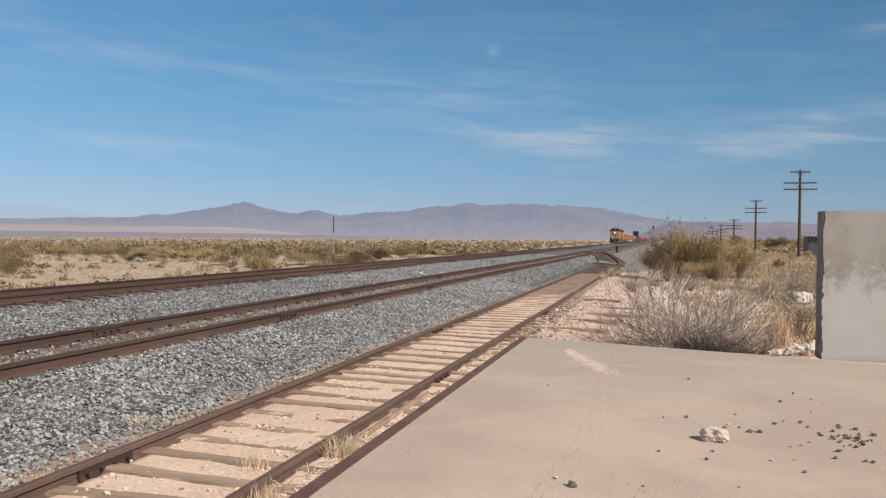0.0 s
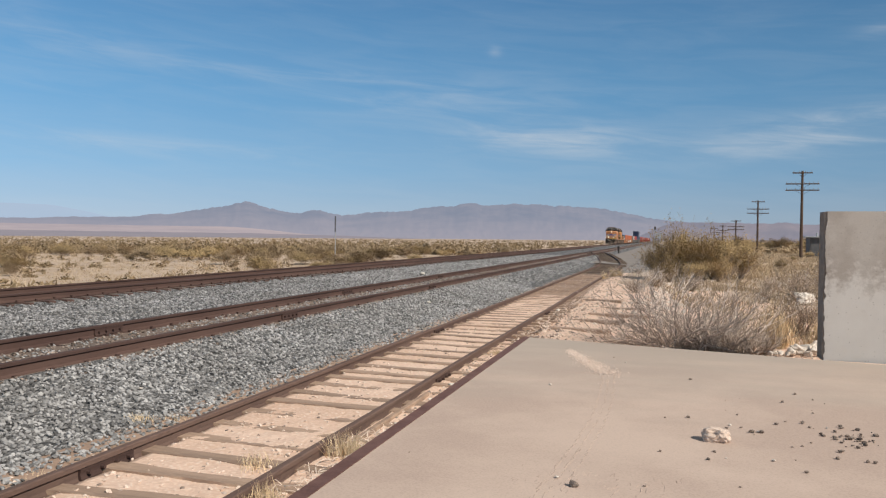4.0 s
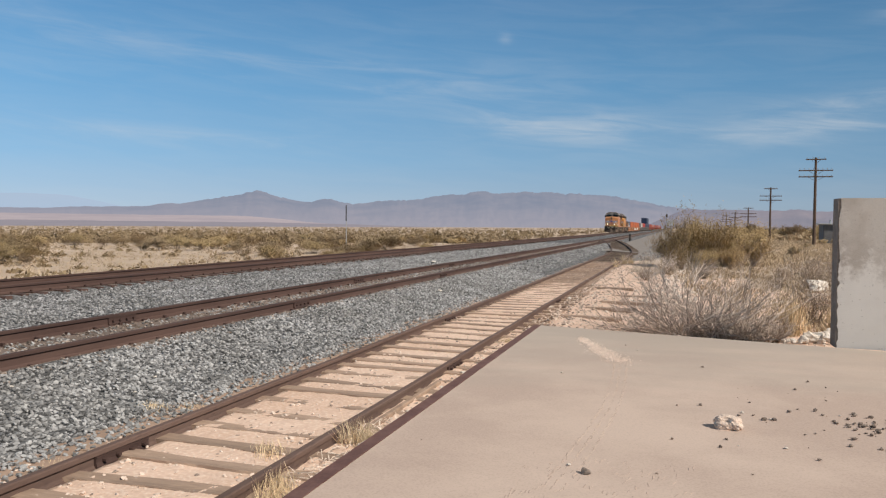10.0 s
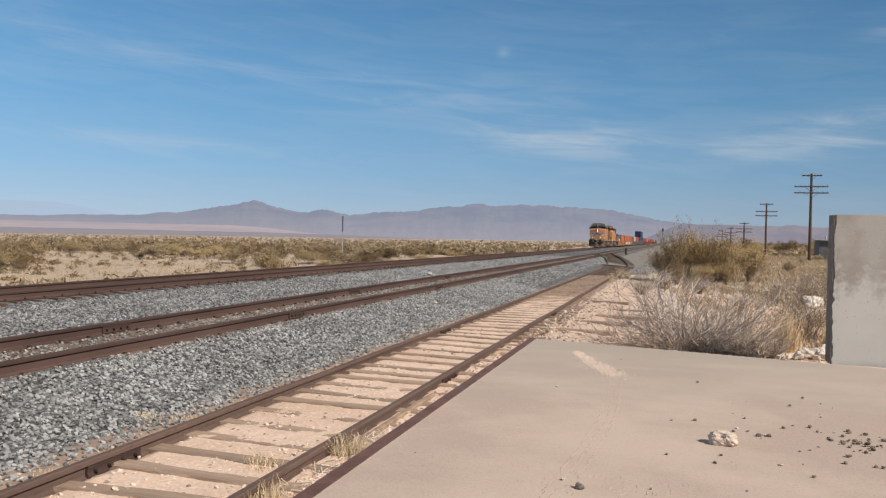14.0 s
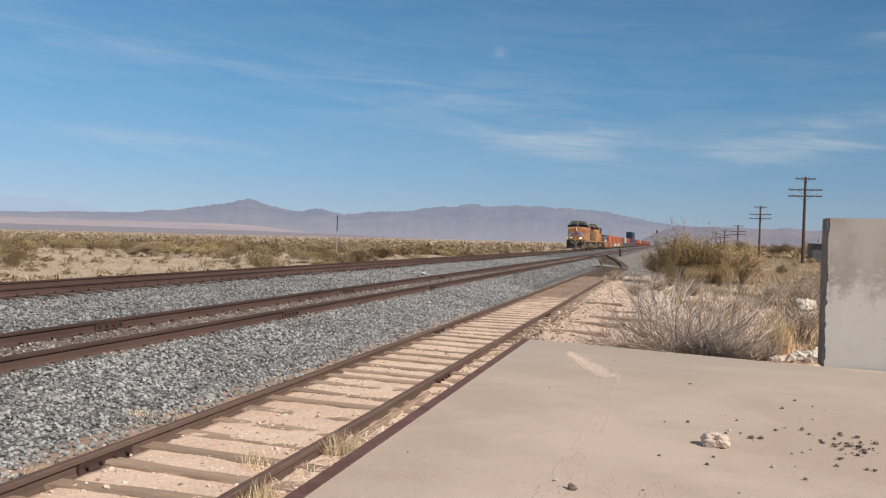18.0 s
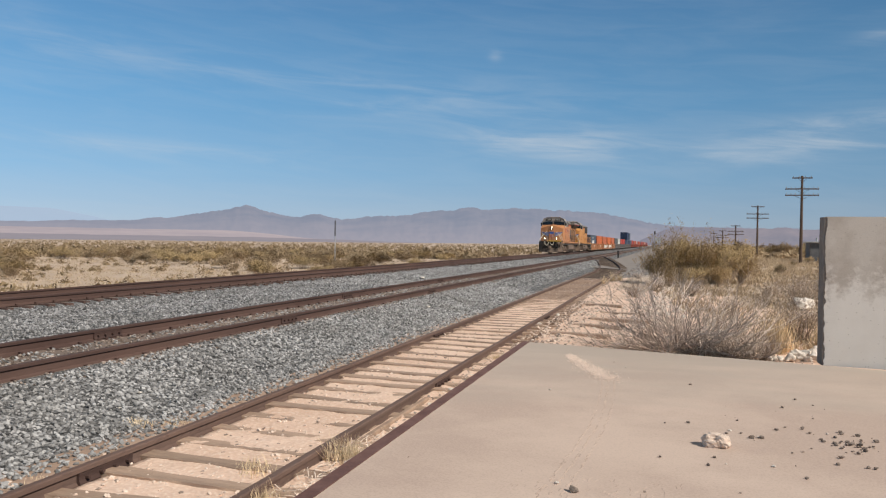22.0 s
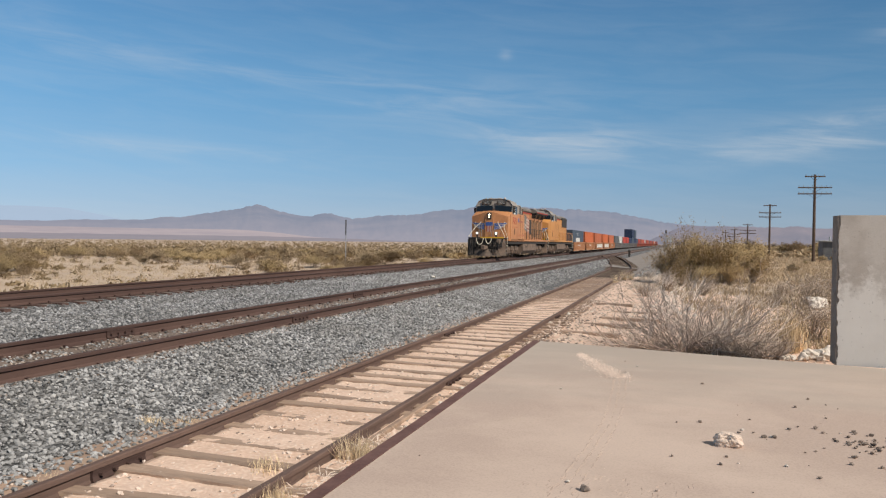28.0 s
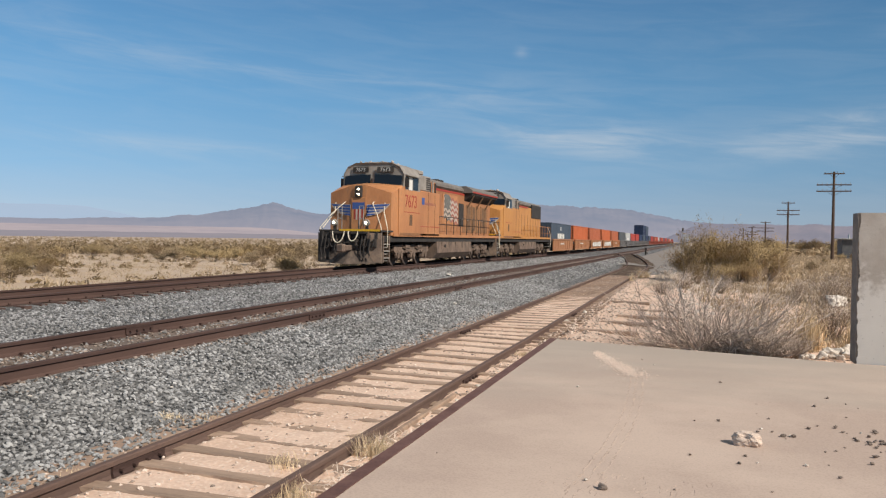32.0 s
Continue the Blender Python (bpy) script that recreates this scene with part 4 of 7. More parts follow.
def loco_front(L, lit, lead):
    """Pilot, platform, coupler, hoses, lamps and hand rails ahead of the nose."""
    bm = BM()
    hull(bm, [[(-1.5, -1.05, 0.22), (0, -1.45, 0.16), (1.5, -1.05, 0.22), (1.5, -0.85, 0.22), (0, -1.1, 0.16), (-1.5, -0.85, 0.22)],
              [(-1.5, -0.95, 0.72), (0, -1.15, 0.80), (1.5, -0.95, 0.72), (1.5, -0.8, 0.72), (0, -1.0, 0.80), (-1.5, -0.8, 0.72)]])
    part("snow_plow", bm, PLOW, L, "scuffed grey pilot plow")
    bm = BM()
    box(bm, -1.5, 1.5, -1.05, -0.88, 0.72, 1.62, 0.02)
    box(bm, -1.52, 1.52, -1.08, 0.4, 1.60, 1.69, 0.01)
    part("pilot", bm, SOOT, L, "black pilot plate and platform")
    part("platform_stripe", box(BM(), -0.50, 1.45, -1.10, -1.083, 1.63, 1.72), mat("warn_yellow", (0.72, 0.42, 0.03), (0.6, 0.34, 0.03), 0.6, bump=0), L, "yellow edge stripe")
    bm = BM()
    box(bm, -0.15, 0.15, -1.75, -1.0, 0.75, 1.0, 0.04)
    box(bm, -0.26, 0.10, -1.98, -1.62, 0.68, 1.06, 0.06)
    part("coupler", bm, UNDER, L, "rusty knuckle coupler")
    for s in (-1, 1):
        for k in range(4):
            bm = box(BM(), s * 1.14 - 0.22, s * 1.14 + 0.30 * (s > 0) + 0.22 * (s < 0), -0.75, -0.12, 0.30 + 0.30 * k, 0.34 + 0.30 * k)
            part("step", bm, LOCO_GREY, L)
        bm = BM()
        for y in (-0.80, -0.08):
            box(bm, s * 1.50 - 0.02, s * 1.50 + 0.02, y - 0.05, y + 0.05, 0.25, 1.45)
        part("step_hanger", bm, UNDER, L)
        well = part("step_well", box(BM(), min(s * 1.02, s * 1.05), max(s * 1.02, s * 1.05), -0.82, -0.06, 0.28, 1.36), UNDER, L, "grey step well panel")
        part("front_panel", box(BM(), min(s * 0.95, s * 1.53), max(s * 0.95, s * 1.53), -1.12, -1.07, 0.24, 1.56), DUSTY_TAN if s > 0 else SOOT, well)
        for k in range(3):
            part("tread_edge", box(BM(), min(s * 1.1, s * 1.54), max(s * 1.1, s * 1.54), -0.80, -0.10, 0.42 + 0.31 * k, 0.47 + 0.31 * k), LOCO_GREY, well)
        part("kick_plate", box(BM(), min(s * 1.05, s * 1.50), max(s * 1.05, s * 1.50), -0.10, -0.07, 0.28, 1.36), UNDER, well)
        for k in range(3):
            part("valve_box", box(BM(), s * (0.35 + 0.3 * k) - 0.09, s * (0.35 + 0.3 * k) + 0.09, -1.15, -1.04, 0.98, 1.28, 0.02), PLOW, L)
        bm = pipe(BM(), [(s * 1.30, -1.02, 1.15), (s * 1.48, -1.02, 1.25), (s * 1.48, -1.02, 1.78), (s * 1.10, -0.62, 2.42), (s * 0.72, -0.22, 2.90), (s * 0.72, -0.02, 2.98)], 0.021)
        part("handrail", bm, CREAM, L, "cream painted hand rail")
        bm = pipe(BM(), [(s * 1.60, -0.55, 0.95), (s * 1.60, -0.55, 1.75), (s * 1.22, -0.05, 2.5), (s * 1.22, 0.05, 2.95), (s * 1.22, 0.12, 2.95)], 0.021)
        part("handrail", bm, CREAM, L, "cream painted hand rail")
        bm = pipe(BM(), [(s * 0.42, -1.02, 1.65), (s * 0.42, -1.02, 2.75), (s * 0.62, -1.02, 2.75), (s * 0.62, -1.02, 1.65)], 0.02)
        pipe(bm, [(s * 0.42, -1.02, 2.2), (s * 0.62, -1.02, 2.2)], 0.018)
        part("end_rail", bm, LOCO_GREY, L)
        for k in range(3):
            a, wd = s * (0.34 + 0.30 * k), 0.26
            c = [(a + wd * (1 - math.cos(t)) / 2 * s, -1.16 - 0.08 * math.sin(t), 1.30 - (0.34 + 0.06 * k) * math.sin(t)) for t in np.linspace(0, math.pi, 9)]
            part("air_hose", pipe(BM(), c, 0.022, 7), SOOT, L, "black looped air hose")
        lamp = part("ditch_light", rod(BM(), (s * 0.78, -0.98, 2.01), (s * 0.78, -1.12, 2.01), 0.15, n=16), LOCO_GREY, L, "round ditch light housing")
        lens = part("lens", rod(BM(), (s * 0.78, -1.121, 2.01), (s * 0.78, -1.14, 2.01), 0.056, n=16), LAMP if lit else GLASS, lamp, "lit lamp glass" if lit else "")
        part("bracket", box(BM(), s * 0.78 - 0.06, s * 0.78 + 0.06, -1.02, -0.92, 1.65, 1.95), SOOT, lamp)
    for x0, x1, drop in ((-0.78, -0.22, 0.50), (-0.02, 0.44, 0.42)):
        c = [(x0 + (x1 - x0) * (1 - math.cos(t)) / 2, -1.20 - 0.10 * math.sin(t), 1.61 - drop * math.sin(t)) for t in np.linspace(0, math.pi, 11)]
        part("control_cable", pipe(BM(), c, 0.026, 7), CREAM, L, "cream looped control cable")
    bm = BM()
    for y, z in ((-1.16, 1.15), (-1.18, 0.95)):
        rod(bm, (-1.2, y, z), (1.2, y, z), 0.02)
    for x in (-1.25, -0.95, 0.95, 1.25):
        box(bm, x - 0.07, x + 0.07, -1.2, -1.05, 0.9, 1.3, 0.02)
    part("uncoupling_lever", bm, SOOT, L)
    for k in range(7):
        x = -1.32 + k * 0.44
        part("hose_bracket", box(BM(), x - 0.05, x + 0.05, -1.16, -1.04, 1.30, 1.60, 0.015), UNDER if k % 2 else SOOT, L)
    for k, x in enumerate((-1.30, -1.12, -0.62, 0.62, 0.78, 1.02)):
        c = [(x, -1.14, 1.45), (x + 0.03, -1.26, 1.2), (x - 0.02, -1.30, 0.85), (x + 0.02, -1.28, 0.45 + 0.05 * (k % 3))]
        h = part("brake_hose", pipe(BM(), c, 0.024, 7), SOOT, L, "hanging black brake hose")
        part("fitting", rod(BM(), c[-1], (c[-1][0], c[-1][1], c[-1][2] - 0.10), 0.035, n=8), WHEEL_STEEL, h)
    part("draft_pocket", box(BM(), -0.45, 0.45, -1.12, -1.03, 0.62, 1.12, 0.03), SOOT, L)
    part("anticlimber", box(BM(), -0.9, 0.9, -1.22, -1.06, 1.50, 1.60, 0.02), SOOT, L, "ribbed black anticlimber")
    for s in (-1, 1):
        part("step_light", box(BM(), s * 1.30 - 0.05, s * 1.30 + 0.05, -1.10, -1.04, 1.42, 1.52), FADED_WHITE, L)


def locomotive(lead):
    L = thing("locomotive", "yellow-orange diesel freight locomotive with grey roof and lit headlamps" if lead else
              "second yellow-orange diesel locomotive coupled behind the first", "locomotive", "freight train")
    YELLOW = YELLOW_1 if lead else YELLOW_2
    end = 20.6 if lead else 20.4
    # frame
    bm = BM()
    box(bm, -1.45, 1.45, -1.15, end + 0.6, 1.16, 1.44, 0.02)
    box(bm, -0.5, 0.5, 0, end, 0.85, 1.16)
    part("frame", bm, SOOT, L, "dark steel underframe")
    for s in (-1, 1):
        part("walkway_sill", box(BM(), s * 1.52 - 0.03, s * 1.52 + 0.03, 0.1, end + 0.4, 1.42, 1.58), YELLOW, L)
    # nose
    rings = [[(-1.51, -0.2, 1.46), (-0.4, -0.40, 1.46), (0.4, -0.40, 1.46), (1.51, -0.2, 1.46), (1.55, 1.5, 1.46), (-1.55, 1.5, 1.46)],
             [(-1.51, -0.2, 3.40), (-0.30, -0.40, 3.76), (0.30, -0.40, 3.76), (1.51, -0.2, 3.40), (1.55, 1.5, 3.40), (-1.55, 1.5, 3.40)],
             [(-1.50, 1.12, 3.82), (-0.30, 0.90, 3.92), (0.30, 0.90, 3.92), (1.50, 1.12, 3.82), (1.55, 1.5, 3.82), (-1.55, 1.5, 3.82)]]
    bm = hull(BM(), rings)
    part("nose", bm, YELLOW, L, "yellow-orange nose with blue wing emblem")
    nd = part("nose_door", box(BM(), -0.36, 0.36, -0.435, -0.39, 1.7, 3.18, 0.015), YELLOW, L)
    part("seam", box(BM(), -0.012, 0.012, -0.439, -0.43, 1.75, 2.2), SOOT, nd)
    wing_emblem(L, -0.442, -0.15)
    hl = part("headlight_box", box(BM(), -0.17, 0.17, -0.50, -0.1, 3.18, 3.72, 0.03), SOOT, L, "black box of two stacked headlamps")
    for z in (3.33, 3.55):
        part("headlight", rod(BM(), (0, -0.501, z), (0, -0.525, z), 0.05, n=16), LAMP, hl, "lit round headlamp")
    # cab
    cf, cr = 1.05, 3.7
    sec = [(-1.54, 3.30), (-1.54, 4.40), (-1.34, 4.74), (-0.90, 4.93), (0.90, 4.93), (1.34, 4.74), (1.54, 4.40), (1.54, 3.30)]
    rings = []
    for y, k in ((cf, 0), (cf + 0.22, 1), (cr, 1)):
        rings.append([(x, y + (0.20 * (z - 3.3) / 1.5 if k == 0 else 0) + 0.08 * abs(x) * (k == 0), z - (0.10 if k == 0 and z > 4.5 else 0)) for x, z in sec])
    part("cab", hull(BM(), rings), LOCO_GREY, L, "grey cab top with dark windscreens")
    for s in (-1, 1):
        part("cab_side", box(BM(), s * 1.555 - 0.012, s * 1.555 + 0.012, 0.62, cr + 0.02, 1.46, 3.66), YELLOW, L, "yellow-orange cab side")
        # windscreen, in the plane of the cab front
        def f(x, z):
            return (s * x, cf + 0.20 * (z - 3.3) / 1.5 + 0.08 * x - 0.012, z)
        ws = part("windscreen", slab_quad(BM(), [f(0.10, 3.93), f(1.47, 3.86), f(1.47, 4.26), f(1.40, 4.31), f(0.10, 4.36)][::s], 0.015), GLASS, L, "dark slanted windscreen")
        part("wiper", pipe(BM(), [f(0.75, 3.88), f(0.72, 4.28)], 0.012), SOOT, ws)
        nb = part("number_board", slab_quad(BM(), [f(0.22, 4.45), f(1.04, 4.45), f(1.04, 4.72), f(0.22, 4.72)][::s], 0.05), SOOT, L, "black number board")
        if lead:
            ax, az = Vector((1, 0.08 * s, 0)).normalized(), Vector((0, 0.133, 1)).normalized()
            m = Matrix((ax, az, ax.cross(az))).transposed().to_4x4()
            m.translation = Vector(f(0.63, 4.505)) + Vector((0, -0.06, 0))
            lettering("7673", 0.26, FIGURE, nb, m, "figures")
        else:
            for k in range(4):
                a = 0.37 + k * 0.14
                g = [Vector(f(x, z)) + Vector((0, -0.056, 0)) for x, z in ((a, 4.52), (a + 0.075, 4.52), (a + 0.075, 4.65), (a, 4.65))]
                part("figure_bar", slab_quad(BM(), [tuple(p) for p in g][::s], 0.004), FIGURE, nb)
        win = part("side_window", box(BM(), s * 1.545 - 0.01, s * 1.545 + 0.01, 1.55, 3.35, 3.70, 4.28), GLASS, L, "dark cab side window")
        part("window_frame", box(BM(), s * 1.56 - 0.015, s * 1.56 + 0.015, 2.42, 2.50, 3.66, 4.30), LOCO_GREY, win)
        part("open_sash", box(BM(), s * 1.58 - 0.012, s * 1.58 + 0.012, 1.90, 2.38, 3.66, 4.28), WHITE_PAINT, win, "pale sliding sash")
        part("sun_visor", slab_quad(BM(), [(s * 1.55, 1.5, 4.36), (s * 1.75, 1.5, 4.30), (s * 1.75, 3.4, 4.30), (s * 1.55, 3.4, 4.36)], 0.02), LOCO_GREY, win)
        part("mirror", box(BM(), s * 1.66 - 0.1, s * 1.66 + 0.1, 1.42, 1.46, 3.76, 4.2), SOOT, win)
        rz = 90 * s
        if lead:
            lettering("7673", 0.86, RED_PAINT, L, pose(s * 1.571, 2.30, 2.83, 90, 0, rz), label="red painted road number")
        part("belt_line", box(BM(), s * 1.568 - 0.004, s * 1.568 + 0.004, 1.3, 3.55, 2.58, 2.61), RED_PAINT, L)
        part("vent_slot", box(BM(), s * 1.568 - 0.006, s * 1.568 + 0.006, 2.1, 2.5, 1.96, 2.48), DARK_BROWN, L)
        # equipment box behind the cab
        part("cabinet", box(BM(), s * 1.0, s * 1.55, cr + 0.03, 6.9, 1.46, 3.75, 0.03) if s > 0 else box(BM(), -1.55, -1.0, cr + 0.03, 6.9, 1.46, 3.75, 0.03), YELLOW, L, "flush equipment cabinet")
        if lead:
            part("shield_mark", box(BM(), s * 1.553 - 0.004, s * 1.553 + 0.004, 3.95, 4.35, 3.05, 3.40), BLUE_PAINT, L)
            for k in range(9):
                a = 4.45 + 0.20 * k
                part("letter_bar", box(BM(), s * 1.553 - 0.004, s * 1.553 + 0.004, a, a + 0.13, 3.06, 3.18), FADED_RED, L)
        part("belt_line", box(BM(), s * 1.553 - 0.004, s * 1.553 + 0.004, cr + 0.1, 6.8, 1.93, 1.96), RED_PAINT, L)
        for y in (4.95, 6.05):
            part("cabinet_seam", box(BM(), s * 1.553 - 0.004, s * 1.553 + 0.004, y, y + 0.035, 1.6, 3.7), DARK_BROWN, L)
        part("sill_grime", box(BM(), s * 1.572 - 0.003, s * 1.572 + 0.003, 0.8, 3.6, 1.48, 1.60), SHADED_GRIMY, L, "grime along the foot of the cab side")
        vb = part("vent_box", box(BM(), min(s * 0.8, s * 1.45), max(s * 0.8, s * 1.45), 3.8, 5.6, 3.78, 4.55, 0.03), LOCO_GREY, L, "grey louvred vent box")
        for k in range(6):
            part("louvre", box(BM(), s * 1.455 - 0.01, s * 1.455 + 0.015, 4.9, 5.5, 3.86 + 0.11 * k, 3.92 + 0.11 * k), SOOT, vb)
        for k in range(3):
            yy = 5.75 + 0.42 * k
            part("vent_pipe", rod(BM(), (s * 1.38, yy, 3.75), (s * 1.38, yy, 4.30 + 0.1 * (k % 2)), 0.06, n=8), LOCO_GREY if k % 2 else SOOT, L)
        part("relay_box", box(BM(), min(s * 1.1, s * 1.5), max(s * 1.1, s * 1.5), 3.55, 3.78, 3.75, 4.45, 0.01), SOOT, L)
        part("cab_post", box(BM(), min(s * 0.95, s * 1.35), max(s * 0.95, s * 1.35), 5.9, 6.8, 3.78, 4.35, 0.02), YELLOW, L)
    part("roof_top", box(BM(), -0.6, 0.6, 1.5, 6.9, 4.76, 4.99, 0.04), LOCO_GREY, L)
    for y, z in ((1.45, 4.95), (1.9, 4.96), (2.7, 4.97), (3.2, 4.96)):
        part("horn", rod(BM(), (0.3, y, z), (0.3, y + 0.35, z), 0.05, 0.09), LOCO_GREY, L, "roof horn")
    for k, (x, y) in enumerate(((-0.75, 1.5), (-0.35, 1.75), (0.35, 1.55), (0.8, 1.7), (0.0, 2.4), (0.55, 3.1))):
        dome = BM()
        bmesh.ops.create_icosphere(dome, subdivisions=2, radius=0.06 + 0.02 * (k % 2), matrix=Matrix.Translation((x, y, 4.98)))
        part("antenna_dome", dome, FADED_WHITE if k % 2 else LOCO_GREY, L, "pale roof antenna dome")
    # hood
    top = 4.30
    sec = [(-1.02, 1.45), (-1.02, top - 0.22), (-0.98, top - 0.18), (0.98, top - 0.18), (1.02, top - 0.22), (1.02, 1.45)]
    part("hood", hull(BM(), [[(x, y, z) for x, z in sec] for y in (6.7, end - (0.4 if lead else 2.2))]), HOOD_YELLOW if lead else YELLOW, L, "yellow-orange engine hood")
    part("hood_roof", box(BM(), -0.99, 0.99, 6.75, end - (0.45 if lead else 2.25), top - 0.17, top + 0.30, 0.16), ROOF_GREY, L, "grey hood roof")
    part("exhaust_stack", box(BM(), -0.35, 0.35, 10.2, 11.4, top + 0.33, top + 0.52, 0.03), SOOT, L)
    for s in (-1, 1):
        x = s * 1.026
        for k in range(10 if lead else 9):
            a = 7.2 + k * 1.22
            # lead's rear doors carry the radiator wing's shadow in their colour
            d = part("hood_door", box(BM(), x - 0.012, x + 0.012, a, a + 1.12, 1.75, 3.45, 0.008), (SHADED_GRIMY if a > 12.2 else HOOD_YELLOW) if lead else YELLOW, L)
            part("door_gap", box(BM(), x - 0.016, x + 0.016, a + 1.13, a + 1.18, 1.75, 3.45), DARK_BROWN, L)
            part("latch", box(BM(), x + s * 0.012 - 0.012, x + s * 0.012 + 0.012, a + 1.0, a + 1.06, 2.5, 2.62), LOCO_GREY, d)
        part("roof_stripe", box(BM(), x - 0.01, x + 0.012, 6.9, end - 0.6 if lead else 12.0, top - 0.27, top - 0.16), RED_PAINT, L, "red stripe under the roof edge")
        if lead:
            # flared radiator wings
            # black hull colour stands in for the deep shade beneath the wing
            bm = hull(BM(), [[(s * 0.9, y, 3.70), (s * 1.03, y, 3.70), (s * 1.50, y, 4.10), (s * 1.50, y, 4.20), (s * 0.9, y, 4.20)] for y in (13.6, end - 0.35)])
            wing = part("radiator_wing", bm, SOOT, L, "radiator wing underside, blackened to stand for its shade")
            bm = hull(BM(), [[(s * 0.6, y, 4.20), (s * 1.55, y, 4.20), (s * 1.55, y, 4.38), (s * 1.15, y, 4.62), (s * 0.6, y, 4.62)] for y in (13.5, end - 0.3)])
            part("wing_cap", bm, ROOF_GREY, wing, "grey flared wing top")
            for k in range(3):
                yy = 14.2 + 2.2 * k
                part("wing_brace", rod(BM(), (s * 1.04, yy, 3.25), (s * 1.47, yy + 0.1, 4.10), 0.04, n=6), DARK_BROWN, wing)
            for k in range(12):
                a = 13.8 + k * 0.52
                part("fin", slab_quad(BM(), [(s * 1.06, a, 3.73), (s * 1.48, a, 4.08), (s * 1.48, a + 0.2, 4.08), (s * 1.06, a + 0.2, 3.73)], 0.02), UNDER, wing)
            part("wing_stripe", box(BM(), s * 1.556 - 0.006, s * 1.556 + 0.006, 13.6, end - 0.35, 4.21, 4.30), RED_PAINT, wing)
            part("intake_grille", box(BM(), x - 0.02, x + 0.02, 12.3, 13.4, 2.1, 3.5), SOOT, L, "dark intake grille")
            for a, b, z0, z1 in ((14.35, 15.05, 1.9, 3.4), (15.55, 16.15, 1.9, 3.4), (17.9, 18.6, 2.2, 3.4)):
                part("door_grille", box(BM(), x - 0.02, x + 0.02, a, b, z0, z1), DARK_BROWN, L, "dark louvred door")
            for k in range(5):
                part("grille_bar", box(BM(), x - 0.03, x + 0.03, 14.1 + k * 1.15, 14.25 + k * 1.15, 1.7, 3.5), DARK_BROWN, L)
        else:
            part("radiator_grille", box(BM(), x - 0.03, x + 0.05 * s + 0.02, 13.6, 17.9, 3.25, 4.42, 0.02), SOOT, L, "black radiator grille")
            part("intake_grille", box(BM(), x - 0.02, x + 0.03, 7.0, 8.2, 3.3, 4.3), SOOT, L)
        # walkway railing
        top_rail = part("walkway_rail", pipe(BM(), [(s * 1.5, 7.0, 2.55), (s * 1.5, end + 0.3, 2.55)], 0.022), SOOT if lead else YELLOW, L, "dark walkway hand rail")
        for k in range(11):
            y = 7.0 + k * (end - 6.7) / 10
            part("stanchion", rod(BM(), (s * 1.5, y, 1.5), (s * 1.5, y, 2.56), 0.02, n=6), SOOT if lead else YELLOW, top_rail)
    if lead:
        for s in (-1, 1):
            fl = part("flag_panel", box(BM(), s * 1.042 - 0.006, s * 1.042 + 0.006, 9.0, 12.0, 2.15, 3.9), YELLOW, L, "painted waving flag")
            zigzag_flag(fl, s * 1.052, 9.3, 12.1, 2.3, 3.7)
    # tank and running gear
    bm = prism(BM(), [(-1.46, 1.18), (-1.50, 0.58), (-1.22, 0.28), (1.22, 0.28), (1.50, 0.58), (1.46, 1.18)], "y", 6.75, 13.7)
    tank = part("fuel_tank", bm, UNDER, L, "dusty brown fuel tank")
    for k in range(5):
        part("tank_seam", box(BM(), -1.492, 1.492, 7.6 + 1.35 * k, 7.64 + 1.35 * k, 0.60, 1.17), PLOW, tank)
    part("filler_cap", rod(BM(), (1.40, 8.2, 0.95), (1.53, 8.2, 0.95), 0.09, n=10), SOOT, tank)
    for y in (7.9, 12.8):
        rod_bm = rod(BM(), (1.1, y, 1.22), (1.1, y + 1.1, 1.22), 0.13, n=10)
        part("air_reservoir", rod_bm, UNDER, L)
    rear = [14.6, 16.4, 18.2] if lead else [14.8, 16.6, 18.4]
    wheels = loco_truck(L, [1.9, 3.7, 5.5]) + loco_truck(L, rear)
    before = set(L.children)
    loco_front(L, lead, lead)
    for ob in L.children:              # the platform stands out ahead of the nose
        if ob not in before:
            ob.location.y -= 0.30
    bm = BM()
    box(bm, -1.5, 1.5, end + 0.55, end + 0.75, 0.5, 1.4)
    box(bm, -0.15, 0.15, end + 0.7, end + 1.35, 0.75, 1.0)
    part("rear_coupler", bm, SOOT, L)
    for s in (-1, 1):
        part("rear_handrail", pipe(BM(), [(s * 1.5, end + 0.65, 0.7), (s * 1.5, end + 0.65, 1.9), (s * 1.3, end + 0.1, 2.6)], 0.024), CREAM, L)
        for k in range(3):
            part("step", box(BM(), min(s * 0.95, s * 1.45), max(s * 0.95, s * 1.45), end + 0.1, end + 0.55, 0.35 + 0.34 * k, 0.39 + 0.34 * k), LOCO_GREY, L)
    return L, wheels


WELL_MATS = [mat("well_rust_orange", (0.40, 0.185, 0.085), (0.31, 0.14, 0.07), 0.7, scale=1.5, fine=10, bump=0.1, c3=(0.20, 0.10, 0.06), c3_amount=0.4),
             mat("well_grey", (0.17, 0.16, 0.155), (0.11, 0.10, 0.095), 0.75, scale=1.5, fine=10, bump=0.1),
             mat("well_red", (0.27, 0.075, 0.05), (0.20, 0.06, 0.045), 0.75, scale=1.5, fine=10, bump=0.1)]
